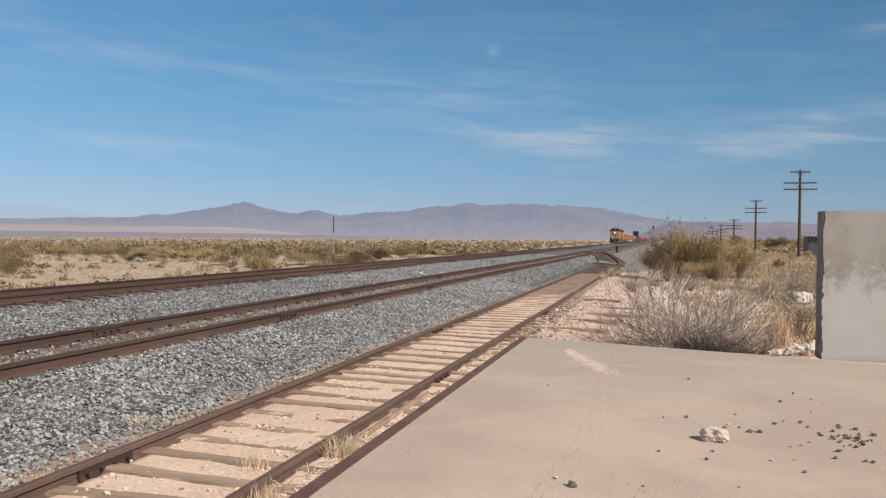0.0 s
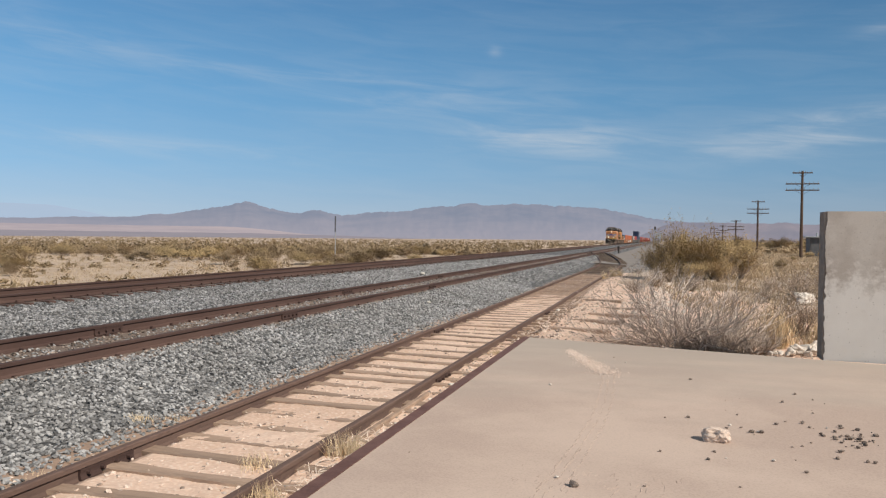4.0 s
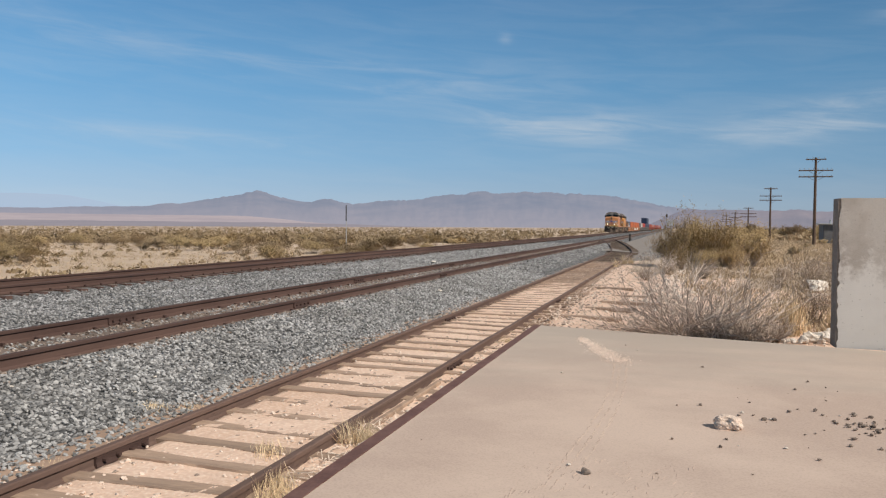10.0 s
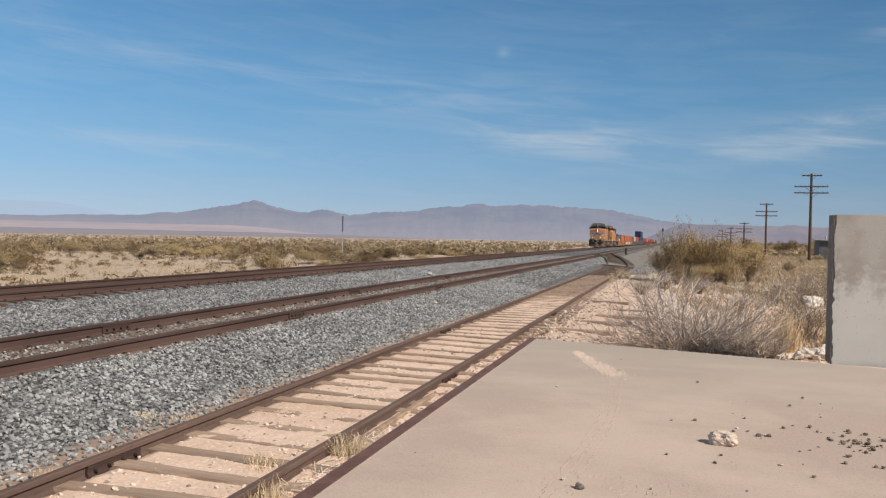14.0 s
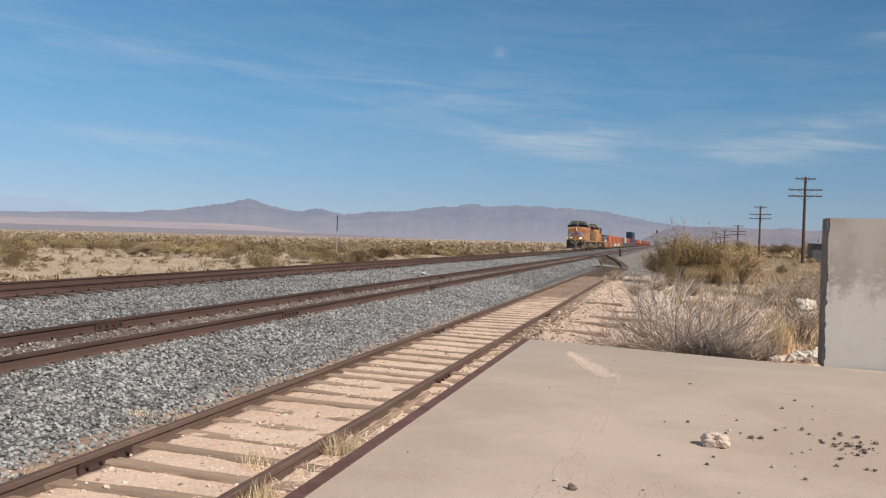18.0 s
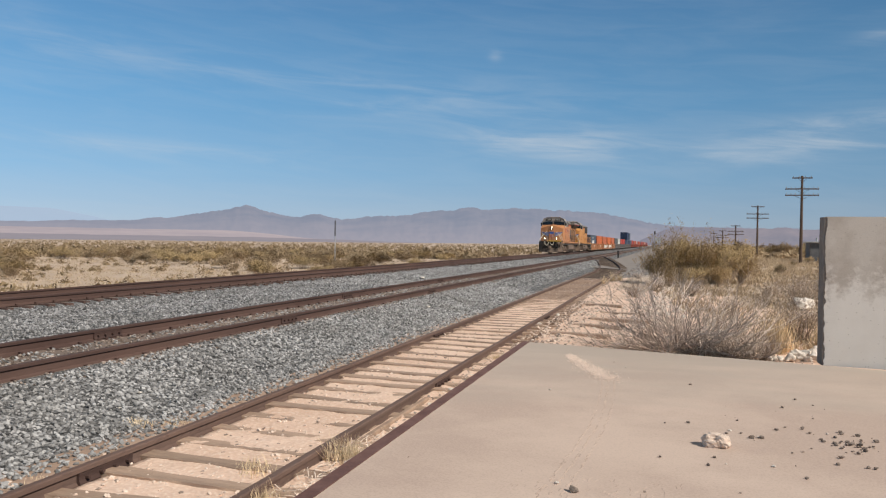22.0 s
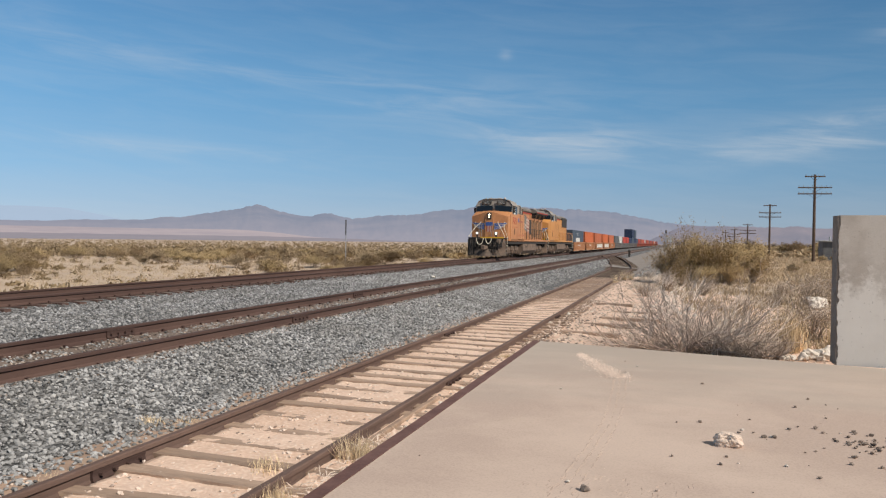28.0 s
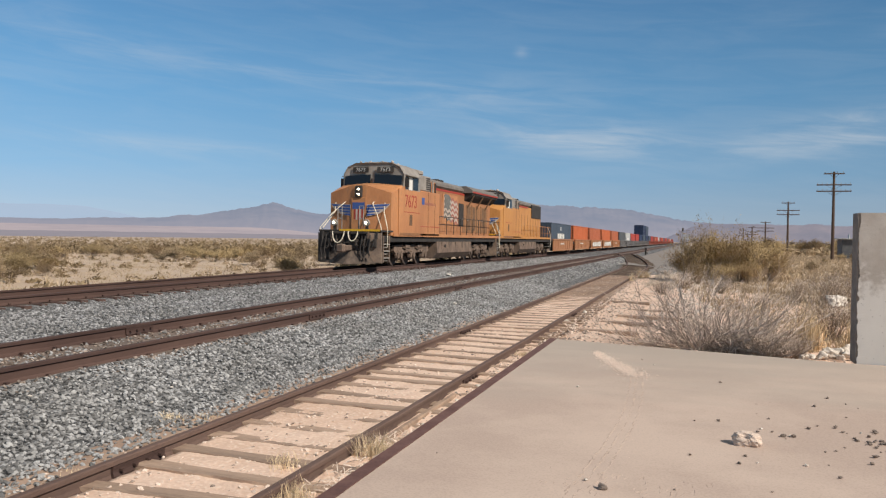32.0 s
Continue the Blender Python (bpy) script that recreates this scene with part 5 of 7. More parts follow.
BOX_COL = {"slate blue": (0.068, 0.088, 0.118), "orange": (0.50, 0.125, 0.045), "rusty orange": (0.42, 0.12, 0.055), "pale grey": (0.46, 0.45, 0.43),
           "dark grey": (0.09, 0.095, 0.10), "red": (0.40, 0.055, 0.04), "white": (0.68, 0.66, 0.62), "navy blue": (0.025, 0.04, 0.085), "maroon": (0.20, 0.04, 0.035)}
BOX_MAT = {k: mat("container_" + k.replace(" ", "_"), c, tuple(v * 0.78 for v in c), 0.6, scale=0.9, fine=7, bump=0.05, c3=tuple(v * 0.6 + 0.04 for v in c), c3_amount=0.3, stretch=(1, 1, 0.3)) for k, c in BOX_COL.items()}
TRUCK_PARTS = {}


def car_truck(parent, y):
    if not TRUCK_PARTS:
        bm = BM()
        for s in (-1, 1):
            x = s * 1.02
            prism(bm, [(-1.15, 0.42), (-0.85, 0.38), (-0.4, 0.28), (0.4, 0.28), (0.85, 0.38), (1.15, 0.42), (1.15, 0.60), (0.7, 0.66), (0.35, 0.85), (-0.35, 0.85), (-0.7, 0.66), (-1.15, 0.60)], "x", x - 0.08, x + 0.08)
            for d in (-0.15, 0.15):
                rod(bm, (x + s * 0.02, d, 0.35), (x + s * 0.02, d, 0.7), 0.1, n=8)
        box(bm, -1.0, 1.0, -0.25, 0.25, 0.45, 0.75)
        me = bpy.data.meshes.new("truck")
        bm.to_mesh(me)
        bm.free()
        me.materials.append(UNDER)
        TRUCK_PARTS["truck"] = me
        bm = BM()
        for s in (-1, 1):
            hull(bm, [[(s * x, q * math.sin(a), q * math.cos(a)) for a in np.linspace(0, 2 * math.pi, 16, endpoint=False)] for x, q in ((0.68, 0.49), (0.71, 0.46), (0.81, 0.455), (0.81, 0.38), (0.77, 0.34))])
        rod(bm, (-0.75, 0, 0), (0.75, 0, 0), 0.08)
        me = bpy.data.meshes.new("wheel_pair")
        bm.to_mesh(me)
        bm.free()
        me.materials.append(WHEEL_STEEL)
        TRUCK_PARTS["wheels"] = me
    t = piece("truck", TRUCK_PARTS["truck"], parent, 0, y, 0)
    for d in (-0.89, 0.89):
        piece("wheel_pair", TRUCK_PARTS["wheels"], t, 0, d, 0.457)
    return t


UNIT = 15.5


def well_car(kind, marks):
    W = thing("well_car", "%s well car of an intermodal train" % ("rust-orange", "dark grey", "rusty red")[kind], "rail car", "freight train")
    m = WELL_MATS[kind]
    for s in (-1, 1):
        side = part("side_wall", box(BM(), s * 1.44 - 0.035, s * 1.44 + 0.035, 0.95, UNIT - 0.95, 0.24, 1.36, 0.01), m, W, "ribbed well side")
        for k in range(11):
            y = 1.2 + k * (UNIT - 2.4) / 10
            part("rib", box(BM(), s * 1.495 - 0.03, s * 1.495 + 0.03, y - 0.06, y + 0.06, 0.42, 1.34), m, side)
        part("top_chord", box(BM(), s * 1.45 - 0.08, s * 1.45 + 0.08, 0.9, UNIT - 0.9, 1.33, 1.46, 0.01), m, W)
        if marks:
            for k in range(7):
                h = 0.55 + 0.5 * abs(noise.noise((k * 1.7, marks, s)))
                part("letter_bar", box(BM(), s * 1.535 - 0.006, s * 1.535 + 0.006, 2.4 + k * 1.5, 3.5 + k * 1.5, 0.55, 0.55 + h), WHITE_PAINT, side, "pale painted lettering")
        elif kind == 0:
            for k in range(3):
                part("letter_bar", box(BM(), s * 1.535 - 0.006, s * 1.535 + 0.006, 5.2 + k * 0.9, 5.8 + k * 0.9, 0.9, 1.05), WHITE_PAINT, side)
    part("well_floor", box(BM(), -1.4, 1.4, 1.25, UNIT - 1.25, 0.30, 0.40), SOOT, W)
    for a, b in ((0.15, 1.25), (UNIT - 1.25, UNIT - 0.15)):
        part("end_platform", box(BM(), -1.30, 1.30, a, b, 0.88, 1.20, 0.03), SOOT, W)
        part("end_sill", box(BM(), -0.35, 0.35, min(a, b - 1.25), max(b, a + 1.25), 0.72, 0.9), SOOT, W)
    car_truck(W, 0.0)
    rail = pipe(BM(), [(1.35, 0.3, 1.2), (1.35, 0.3, 2.0), (-1.35, 0.3, 2.0), (-1.35, 0.3, 1.2)], 0.02)
    part("end_rail", rail, m, W)
    return W


BOX_ME = {}


def container(colour, length, logo=0):
    """A corrugated steel box with frame, doors and lock rods."""
    C = thing("shipping_container", "%s corrugated steel shipping container" % colour, "container", "freight containers")
    key, H, Wd = (colour, length), 2.82, 1.22
    m = BOX_MAT[colour]
    if key not in BOX_ME:
        n = int(length / 0.28)
        ys = np.linspace(0.12, length - 0.12, n * 2)
        right = [(Wd - (0.035 if (i // 2) % 2 else 0.0), y) for i, y in enumerate(ys)]
        out = right + [(-x, y) for x, y in right[::-1]]
        bm = prism(BM(), out, "z", 0.12, H - 0.06)
        me = bpy.data.meshes.new("panel_body")
        bm.to_mesh(me)
        bm.free()
        me.materials.append(m)
        fr = BM()
        for s in (-1, 1):
            for y in (0.07, length - 0.07):
                box(fr, s * 1.20 - 0.05, s * 1.20 + 0.035, y - 0.07, y + 0.07, 0, H)
            box(fr, s * 1.20 - 0.05, s * 1.20 + 0.03, 0, length, 0, 0.14)
            box(fr, s * 1.20 - 0.05, s * 1.20 + 0.03, 0, length, H - 0.1, H)
        for y in (0.05, length - 0.05):
            box(fr, -1.2, 1.2, y - 0.05, y + 0.05, 0, 0.14)
            box(fr, -1.2, 1.2, y - 0.05, y + 0.05, H - 0.12, H)
        mf = bpy.data.meshes.new("corner_frame")
        fr.to_mesh(mf)
        fr.free()
        mf.materials.append(m)
        dr = BM()
        for s in (-1, 1):
            box(dr, min(s * 0.02, s * 1.12), max(s * 0.02, s * 1.12), 0.03, 0.09, 0.15, H - 0.13)
            for x in (0.3, 0.8):
                rod(dr, (s * x, 0.0, 0.1), (s * x, 0.0, H - 0.1), 0.025, n=6)
        md = bpy.data.meshes.new("door")
        dr.to_mesh(md)
        dr.free()
        md.materials.append(m)
        BOX_ME[key] = (me, mf, md)
    for nm, me in zip(("panel_body", "corner_frame", "door"), BOX_ME[key]):
        piece(nm, me, C)
    if logo:
        for s in (-1, 1):
            for a, b, z0, z1 in ((0.30, 0.36, 1.22, 1.75), (0.38, 0.47, 1.22, 1.75), (0.49, 0.53, 1.22, 1.75), (0.55, 0.63, 1.22, 1.75), (0.44, 0.47, 2.05, 2.45)):
                part("logo_bar", box(BM(), s * 1.225 - 0.006, s * 1.225 + 0.006, length * a, length * b, z0, z1), WHITE_PAINT, C, "white painted mark")
    return C


MOVERS = []                            # thing, metres behind the nose, height above the rail


def build_train():
    wheels = []
    for lead, at in ((True, 0.0), (False, 21.5)):
        L, ws = locomotive(lead)
        MOVERS.append((L, at, 0.0))
        wheels += ws
    first = ["slate blue", "orange", "rusty orange", "orange", "rusty orange", "dark grey", "pale grey", "red", "red", "navy blue", "slate blue", "navy blue", "slate blue",
             "red", "maroon", "rusty orange", "red", "pale grey", "maroon", "red", "orange", "slate blue", "maroon", "red", "red", "dark grey", "maroon",
             "orange", "red", "white", "maroon", "red", "navy blue", "red", "maroon"]
    at = 43.5
    for k, c in enumerate(first):
        kind = 0 if k < 5 else 1 if k < 12 else 2
        MOVERS.append((well_car(kind, k if k in (2, 3) else 0), at, 0.0))
        MOVERS.append((container(c, 13.3, 1 if k in (0, 6) else 0), at + 1.1, 0.28))
        if 10 <= k < 12:
            MOVERS.append((container(first[k + 1] if k < 11 else "slate blue", 13.3), at + 1.1, 3.12))
        at += UNIT
    return wheels


WHEELS = build_train()


def nose_at(t):
    """Where the leading nose stands, in metres along the track: about 7 m/s, gathering a little speed."""
    s = 32.0 - t
    return 33.95 + 7.5 * s - 0.0138 * s * s


def motions():
    times = [0, 2, 4, 6, 8, 10, 12, 14, 16, 18, 20, 22, 24, 26, 28, 30, 32]
    for ob, behind, up in MOVERS:
        walk(ob, [(t, pose(XF, nose_at(t) + behind, ZF + up)) for t in times])
    start = nose_at(0)
    for w in WHEELS:
        y = w.location.y
        walk(w, [(k / 10, pose(0, y, 0.53, math.degrees((start - nose_at(k / 10)) / 0.53))) for k in range(321)])

# ---- distance ----


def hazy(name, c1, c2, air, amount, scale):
    """Far slopes: rock colour, with blue air light painted in as even emission for haze."""
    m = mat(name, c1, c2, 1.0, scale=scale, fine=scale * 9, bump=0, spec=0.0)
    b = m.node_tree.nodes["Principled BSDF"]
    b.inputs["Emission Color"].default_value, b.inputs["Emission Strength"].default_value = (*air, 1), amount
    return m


# emission in each of these paints the haze of distance
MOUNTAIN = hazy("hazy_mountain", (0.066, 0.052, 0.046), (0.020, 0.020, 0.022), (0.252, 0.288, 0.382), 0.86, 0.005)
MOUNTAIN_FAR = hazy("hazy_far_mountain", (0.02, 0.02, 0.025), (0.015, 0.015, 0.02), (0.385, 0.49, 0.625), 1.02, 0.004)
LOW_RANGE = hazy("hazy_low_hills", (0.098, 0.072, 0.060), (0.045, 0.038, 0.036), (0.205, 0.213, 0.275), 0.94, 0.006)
PLAYA = hazy("hazy_playa", (0.22, 0.165, 0.15), (0.15, 0.115, 0.115), (0.36, 0.35, 0.40), 0.66, 0.003)
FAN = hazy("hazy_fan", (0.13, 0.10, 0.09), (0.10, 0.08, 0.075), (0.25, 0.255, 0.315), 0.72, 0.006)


def haze_foot(m, low, high, c):
    """Pinkish haze and fan gravel tone painted into the lower slopes' colour, ragged upwards."""
    nt = m.node_tree
    N, L = nt.nodes.new, nt.links.new
    b = nt.nodes["Principled BSDF"]
    old = b.inputs["Base Color"].links[0].from_socket
    tc, sep, n1, n2, mix = N("ShaderNodeTexCoord"), N("ShaderNodeSeparateXYZ"), N("ShaderNodeTexNoise"), N("ShaderNodeMapRange"), N("ShaderNodeMix")
    L(tc.outputs["Object"], sep.inputs[0])
    L(tc.outputs["Object"], n1.inputs["Vector"])
    n1.inputs["Scale"].default_value, n1.inputs["Detail"].default_value = 0.006, 6
    add = N("ShaderNodeMath")
    add.operation = "MULTIPLY_ADD"
    L(n1.outputs["Fac"], add.inputs[0])
    add.inputs[1].default_value = 60.0
    L(sep.outputs[2], add.inputs[2])
    L(add.outputs[0], n2.inputs["Value"])
    n2.inputs["From Min"].default_value, n2.inputs["From Max"].default_value = low + 30, high + 30
    n2.inputs["To Min"].default_value, n2.inputs["To Max"].default_value = 1.0, 0.0
    mix.data_type = "RGBA"
    L(n2.outputs[0], mix.inputs[0])
    L(old, mix.inputs[6])
    mix.inputs[7].default_value = (*c, 1)
    L(mix.outputs[2], b.inputs["Base Color"])


haze_foot(MOUNTAIN, 10, 110, (0.105, 0.076, 0.062))
EYE = (3.6, 0.0)
# bearing, height and half width of each swell of the range
PEAKS = ((-11.0, 0.27, 2.4), (-7.6, 0.26, 2.4), (-4.2, 0.33, 2.4), (-0.8, 0.31, 2.4), (2.6, 0.81, 2.4), (6.0, 1.18, 2.4), (9.4, 1.27, 2.4), (12.8, 1.18, 2.4),
         (16.2, 1.07, 2.4), (19.6, 0.62, 2.4), (23.0, 0.46, 2.4), (26.4, 0.50, 2.4), (29.8, 1.26, 2.4), (33.2, 0.51, 2.4), (36.6, 0.17, 2.4), (40.0, 0.14, 2.4),
         (29.2, 0.09, 0.6), (30.9, -0.17, 0.8), (24.6, 0.35, 1.0), (13.9, 0.21, 0.7), (10.6, 0.10, 0.6), (35.8, 0.13, 0.6), (4.2, 0.11, 0.9), (-7.6, 0.10, 0.6),
         (20.5, 0.15, 1.2), (-20, 0.5, 5), (-36, 0.4, 7), (62, 0.4, 5), (75, 0.6, 9), (92, 0.4, 8))


def skyline(a):
    return 0.85 + sum(h * math.exp(-((a - c) / w) ** 2) for c, h, w in PEAKS)


def polar(a, r, z):
    return (EYE[0] - r * math.sin(radians(a)), EYE[1] + r * math.cos(radians(a)), z)


def slopes(name, a0, a1, da, r0, r1, nr, height, material, label, category="mountains"):
    """A strip of far ground round the eye, from r0 out to r1; height(a, s) in degrees above the eye for s from 0 to 1."""
    A = np.arange(a0, a1 + da / 2, da)
    V, F = [], []
    for a in A:
        for k in range(nr + 1):
            s = k / nr
            r = r0 + (r1 - r0) * s
            V.append(polar(a, r, 1.8 + r * math.tan(radians(height(a, s)))))
    w = nr + 1
    for i in range(len(A) - 1):
        for k in range(nr):
            F.append((i * w + k, (i + 1) * w + k, (i + 1) * w + k + 1, i * w + k + 1))
    tagged(new(name, mesh_of(name, V, F, material, True)), label, category, kind="structure")


def ridge_height(a, s):
    top = skyline(a)
    rough = 0.10 * noise.fractal((a * 1.3, s * 2.2, 1), 1.0, 2.0, 6)
    gully = 0.16 * abs(noise.noise((a * 0.8 + s * 2.2, s * 2.6, 4))) * s * (1 - s) * 4 + 0.05 * abs(noise.noise((a * 2.3 - s * 3.0, s * 5.0, 6))) * s * (1 - s) * 4
    edge = 0.060 * noise.fractal((a * 1.1, 0, 8), 0.9, 2.1, 6) + 0.05 * noise.fractal((a * 3.1, 5, 2), 0.7, 2.1, 4)
    return -0.30 + (top + 0.30) * (s ** 1.35) + edge * (1.0 - 0.85 * smooth(33, 37, a)) * s ** 7 + (rough * (1 - s * 0.75) * s * 2 - gully) * 0.8


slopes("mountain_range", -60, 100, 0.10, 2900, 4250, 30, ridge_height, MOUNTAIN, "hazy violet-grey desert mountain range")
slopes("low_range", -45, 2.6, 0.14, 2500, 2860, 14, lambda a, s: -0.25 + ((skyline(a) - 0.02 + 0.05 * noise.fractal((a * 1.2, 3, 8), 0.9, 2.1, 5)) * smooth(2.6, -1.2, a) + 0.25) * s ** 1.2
       - 0.22 * abs(noise.noise((a * 1.1 + s * 2, s * 3, 2))) * s * (1 - s) * 4, LOW_RANGE, "brown-violet low desert hills under painted haze")
slopes("far_range", 34, 62, 0.5, 4350, 4600, 6, lambda a, s: (0.85 + 0.92 * smooth(36.5, 42.5, a) + 0.05 * noise.noise((a * 0.6, 0, 2))) * (0.3 + 0.7 * s), MOUNTAIN_FAR, "far mountain range in painted pale blue haze")
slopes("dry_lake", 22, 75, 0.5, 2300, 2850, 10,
       lambda a, s: -0.02 + 0.53 * s * smooth(23, 31, a) + 0.03 * noise.noise((a * 0.4, s * 3, 0)), PLAYA, "pale pinkish dry lake bed under painted haze", "dry lake")
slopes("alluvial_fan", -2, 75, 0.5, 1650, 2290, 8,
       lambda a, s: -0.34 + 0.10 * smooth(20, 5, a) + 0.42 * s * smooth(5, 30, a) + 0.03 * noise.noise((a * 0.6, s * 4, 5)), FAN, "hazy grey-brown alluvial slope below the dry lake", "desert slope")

# ---- plants ----
LEAF = mat("creosote_leaf", (0.325, 0.232, 0.112), (0.42, 0.305, 0.165), 0.8, scale=0.6, fine=9, bump=0, each=0.5, spec=0.1)
BROWN_LEAF = mat("dry_brown_leaf", (0.275, 0.20, 0.098), (0.36, 0.268, 0.15), 0.8, scale=0.6, fine=9, bump=0, each=0.5, spec=0.1)
SCRUB = mat("brown_scrub", (0.24, 0.176, 0.102), (0.355, 0.268, 0.175), 0.85, scale=0.05, fine=1.5, bump=0, each=0.45, spec=0.1)
GREY_TWIG = mat("grey_dead_twig", (0.51, 0.415, 0.345), (0.65, 0.55, 0.465), 0.9, scale=1.5, fine=18, bump=0, each=0.45, spec=0.1)
DARK_TWIG = mat("brown_stem", (0.26, 0.195, 0.145), (0.36, 0.28, 0.21), 0.9, scale=2, fine=14, bump=0, each=0.3, spec=0.1)
TANGLE_TWIG = mat("brown_grey_twig", (0.34, 0.27, 0.22), (0.46, 0.37, 0.30), 0.9, scale=1.5, fine=18, bump=0, each=0.45, spec=0.1)
STRAW = mat("dry_straw", (0.64, 0.485, 0.30), (0.74, 0.59, 0.40), 0.9, scale=0.8, fine=12, bump=0, each=0.4, spec=0.1)
DULL_STRAW = mat("dull_straw", (0.375, 0.28, 0.18), (0.46, 0.352, 0.235), 0.9, scale=0.3, fine=6, bump=0, each=0.4, spec=0.1)
PALE_STRAW = mat("pale_straw", (0.50, 0.395, 0.28), (0.43, 0.33, 0.22), 0.9, scale=0.15, fine=4, bump=0, each=0.35, spec=0.1)


def tube_tris(pts, r0, r1, V, T):
    """A three-sided tapering twig through points, added to the lists."""
    b = len(V)
    n = len(pts)
    for k, p in enumerate(pts):
        p = np.asarray(p)
        d = np.asarray(pts[min(k + 1, n - 1)]) - np.asarray(pts[max(k - 1, 0)])
        d = d / (np.linalg.norm(d) + 1e-9)
        u = np.cross(d, (0.3, 0.9, 0.1))
        u /= np.linalg.norm(u) + 1e-9
        v = np.cross(d, u)
        r = r0 + (r1 - r0) * k / (n - 1)
        for j in range(3):
            a = j * 2.0944
            V.append(p + r * (math.cos(a) * u + math.sin(a) * v))
    for k in range(n - 1):
        for j in range(3):
            a, c = b + 3 * k + j, b + 3 * k + (j + 1) % 3
            T.append((a, c, c + 3))
            T.append((a, c + 3, a + 3))


def branch(rng, base, d, length, r, depth, V, T, tips, bend=0.25, forks=(2, 3), thin=0.5):
    pts, p, d = [np.array(base)], np.array(base, float), np.array(d, float)
    n = 4
    for _ in range(n):
        d = d + np.array([rng.gauss(0, bend), rng.gauss(0, bend), rng.gauss(0.05, bend * 0.5)])
        d /= np.linalg.norm(d)
        p = p + d * length / n
        p[2] = max(p[2], 0.02)
        pts.append(p.copy())
    tube_tris(pts, r, r * (0.2 + thin * 0.5), V, T)
    if depth == 0:
        tips.extend(pts[1:])
        return
    for _ in range(rng.randint(*forks)):
        k = rng.randint(2, n)
        dd = d + np.array([rng.gauss(0, 0.55), rng.gauss(0, 0.55), rng.gauss(0.1, 0.35)])
        branch(rng, pts[k], dd / np.linalg.norm(dd), length * rng.uniform(0.45, 0.75), r * thin, depth - 1, V, T, tips, bend, forks, thin)


def leaf_tris(rng, tips, per, spread, size, V, T):
    for p in tips:
        for _ in range(per):
            c = np.asarray(p) + np.array([rng.gauss(0, spread), rng.gauss(0, spread), rng.gauss(0, spread * 0.8)])
            c[2] = max(c[2], 0.03)
            a = np.array([rng.gauss(0, 1), rng.gauss(0, 1), rng.gauss(0, 1)])
            a /= np.linalg.norm(a)
            u = np.cross(a, (0.2, 0.5, 0.8))
            u /= np.linalg.norm(u) + 1e-9
            s = size * rng.uniform(0.6, 1.4)
            b = len(V)
            V += [c + a * s, c - a * s * 0.6 + u * s * 0.6, c - a * s * 0.6 - u * s * 0.6]
            T.append((b, b + 1, b + 2))


def bush_meshes(seed, height, width, stems, depth, per, spread, size, twig, leaf, bend=0.2, low=0.6):
    rng = random.Random(seed)
    V, T, tips = [], [], []
    for _ in range(stems):
        a, o = rng.uniform(0, 6.283), rng.uniform(0.15, 1.0)
        d = np.array([math.cos(a) * o * width / 2, math.sin(a) * o * width / 2, height * rng.uniform(low, 1.0)])
        ln = np.linalg.norm(d)
        branch(rng, (math.cos(a) * 0.08, math.sin(a) * 0.08, 0), d / ln, ln * 0.62, 0.005 + 0.0075 * height, depth, V, T, tips, bend)
    sm = [("trunk", tri_mesh("trunk", V, T, twig))]
    LV, LT = [], []
    if per:
        leaf_tris(rng, tips, per, spread, size, LV, LT)
    return sm, (tri_mesh("crown", LV, LT, leaf) if per else None)


BUSHES = {}


def limb_meshes(seed, limbs, height, width, twigs, twig):
    """A leafless bush as separate crooked limbs, each forking into its own spray of twigs."""
    rng = random.Random(seed)
    out = []
    for k in range(limbs):
        V, T, tips = [], [], []
        a = 6.283 * (k + rng.uniform(-0.3, 0.3)) / limbs
        up = rng.uniform(0.18, 0.78)
        d = np.array([math.cos(a) * width / 2 * (1.15 - 0.7 * up), math.sin(a) * width / 2 * (1.15 - 0.7 * up), height * up])
        ln = np.linalg.norm(d)
        base = (math.cos(a) * 0.10, math.sin(a) * 0.10, 0)
        branch(rng, base, d / ln, ln * 0.66, 0.019, 3, V, T, tips, 0.17, (2, 4), 0.56)
        for _ in range(twigs):
            e = d / ln + np.array([rng.gauss(0, 0.4), rng.gauss(0, 0.4), rng.gauss(0.1, 0.25)])
            branch(rng, base, e / np.linalg.norm(e), ln * rng.uniform(0.25, 0.7), 0.010, 2, V, T, tips, 0.16, (2, 3), 0.66)
        out.append(("limb", tri_mesh("limb", V, T, twig)))
    return out, None


def bush(name, kind, x, y, scale=1.0, turn=0.0, label="", category="bush", group="", wide=1.0):
    B = thing(name, label, category, group, (x, y, ground_z(x, y) - 0.03))
    sm, lf = BUSHES[kind]
    B.rotation_euler = (0, 0, turn)
    B.scale = (scale * wide, scale * wide, scale)
    for nm, me in sm:
        piece(nm, me, B)
    if lf:
        piece("crown", lf, B)
    return B


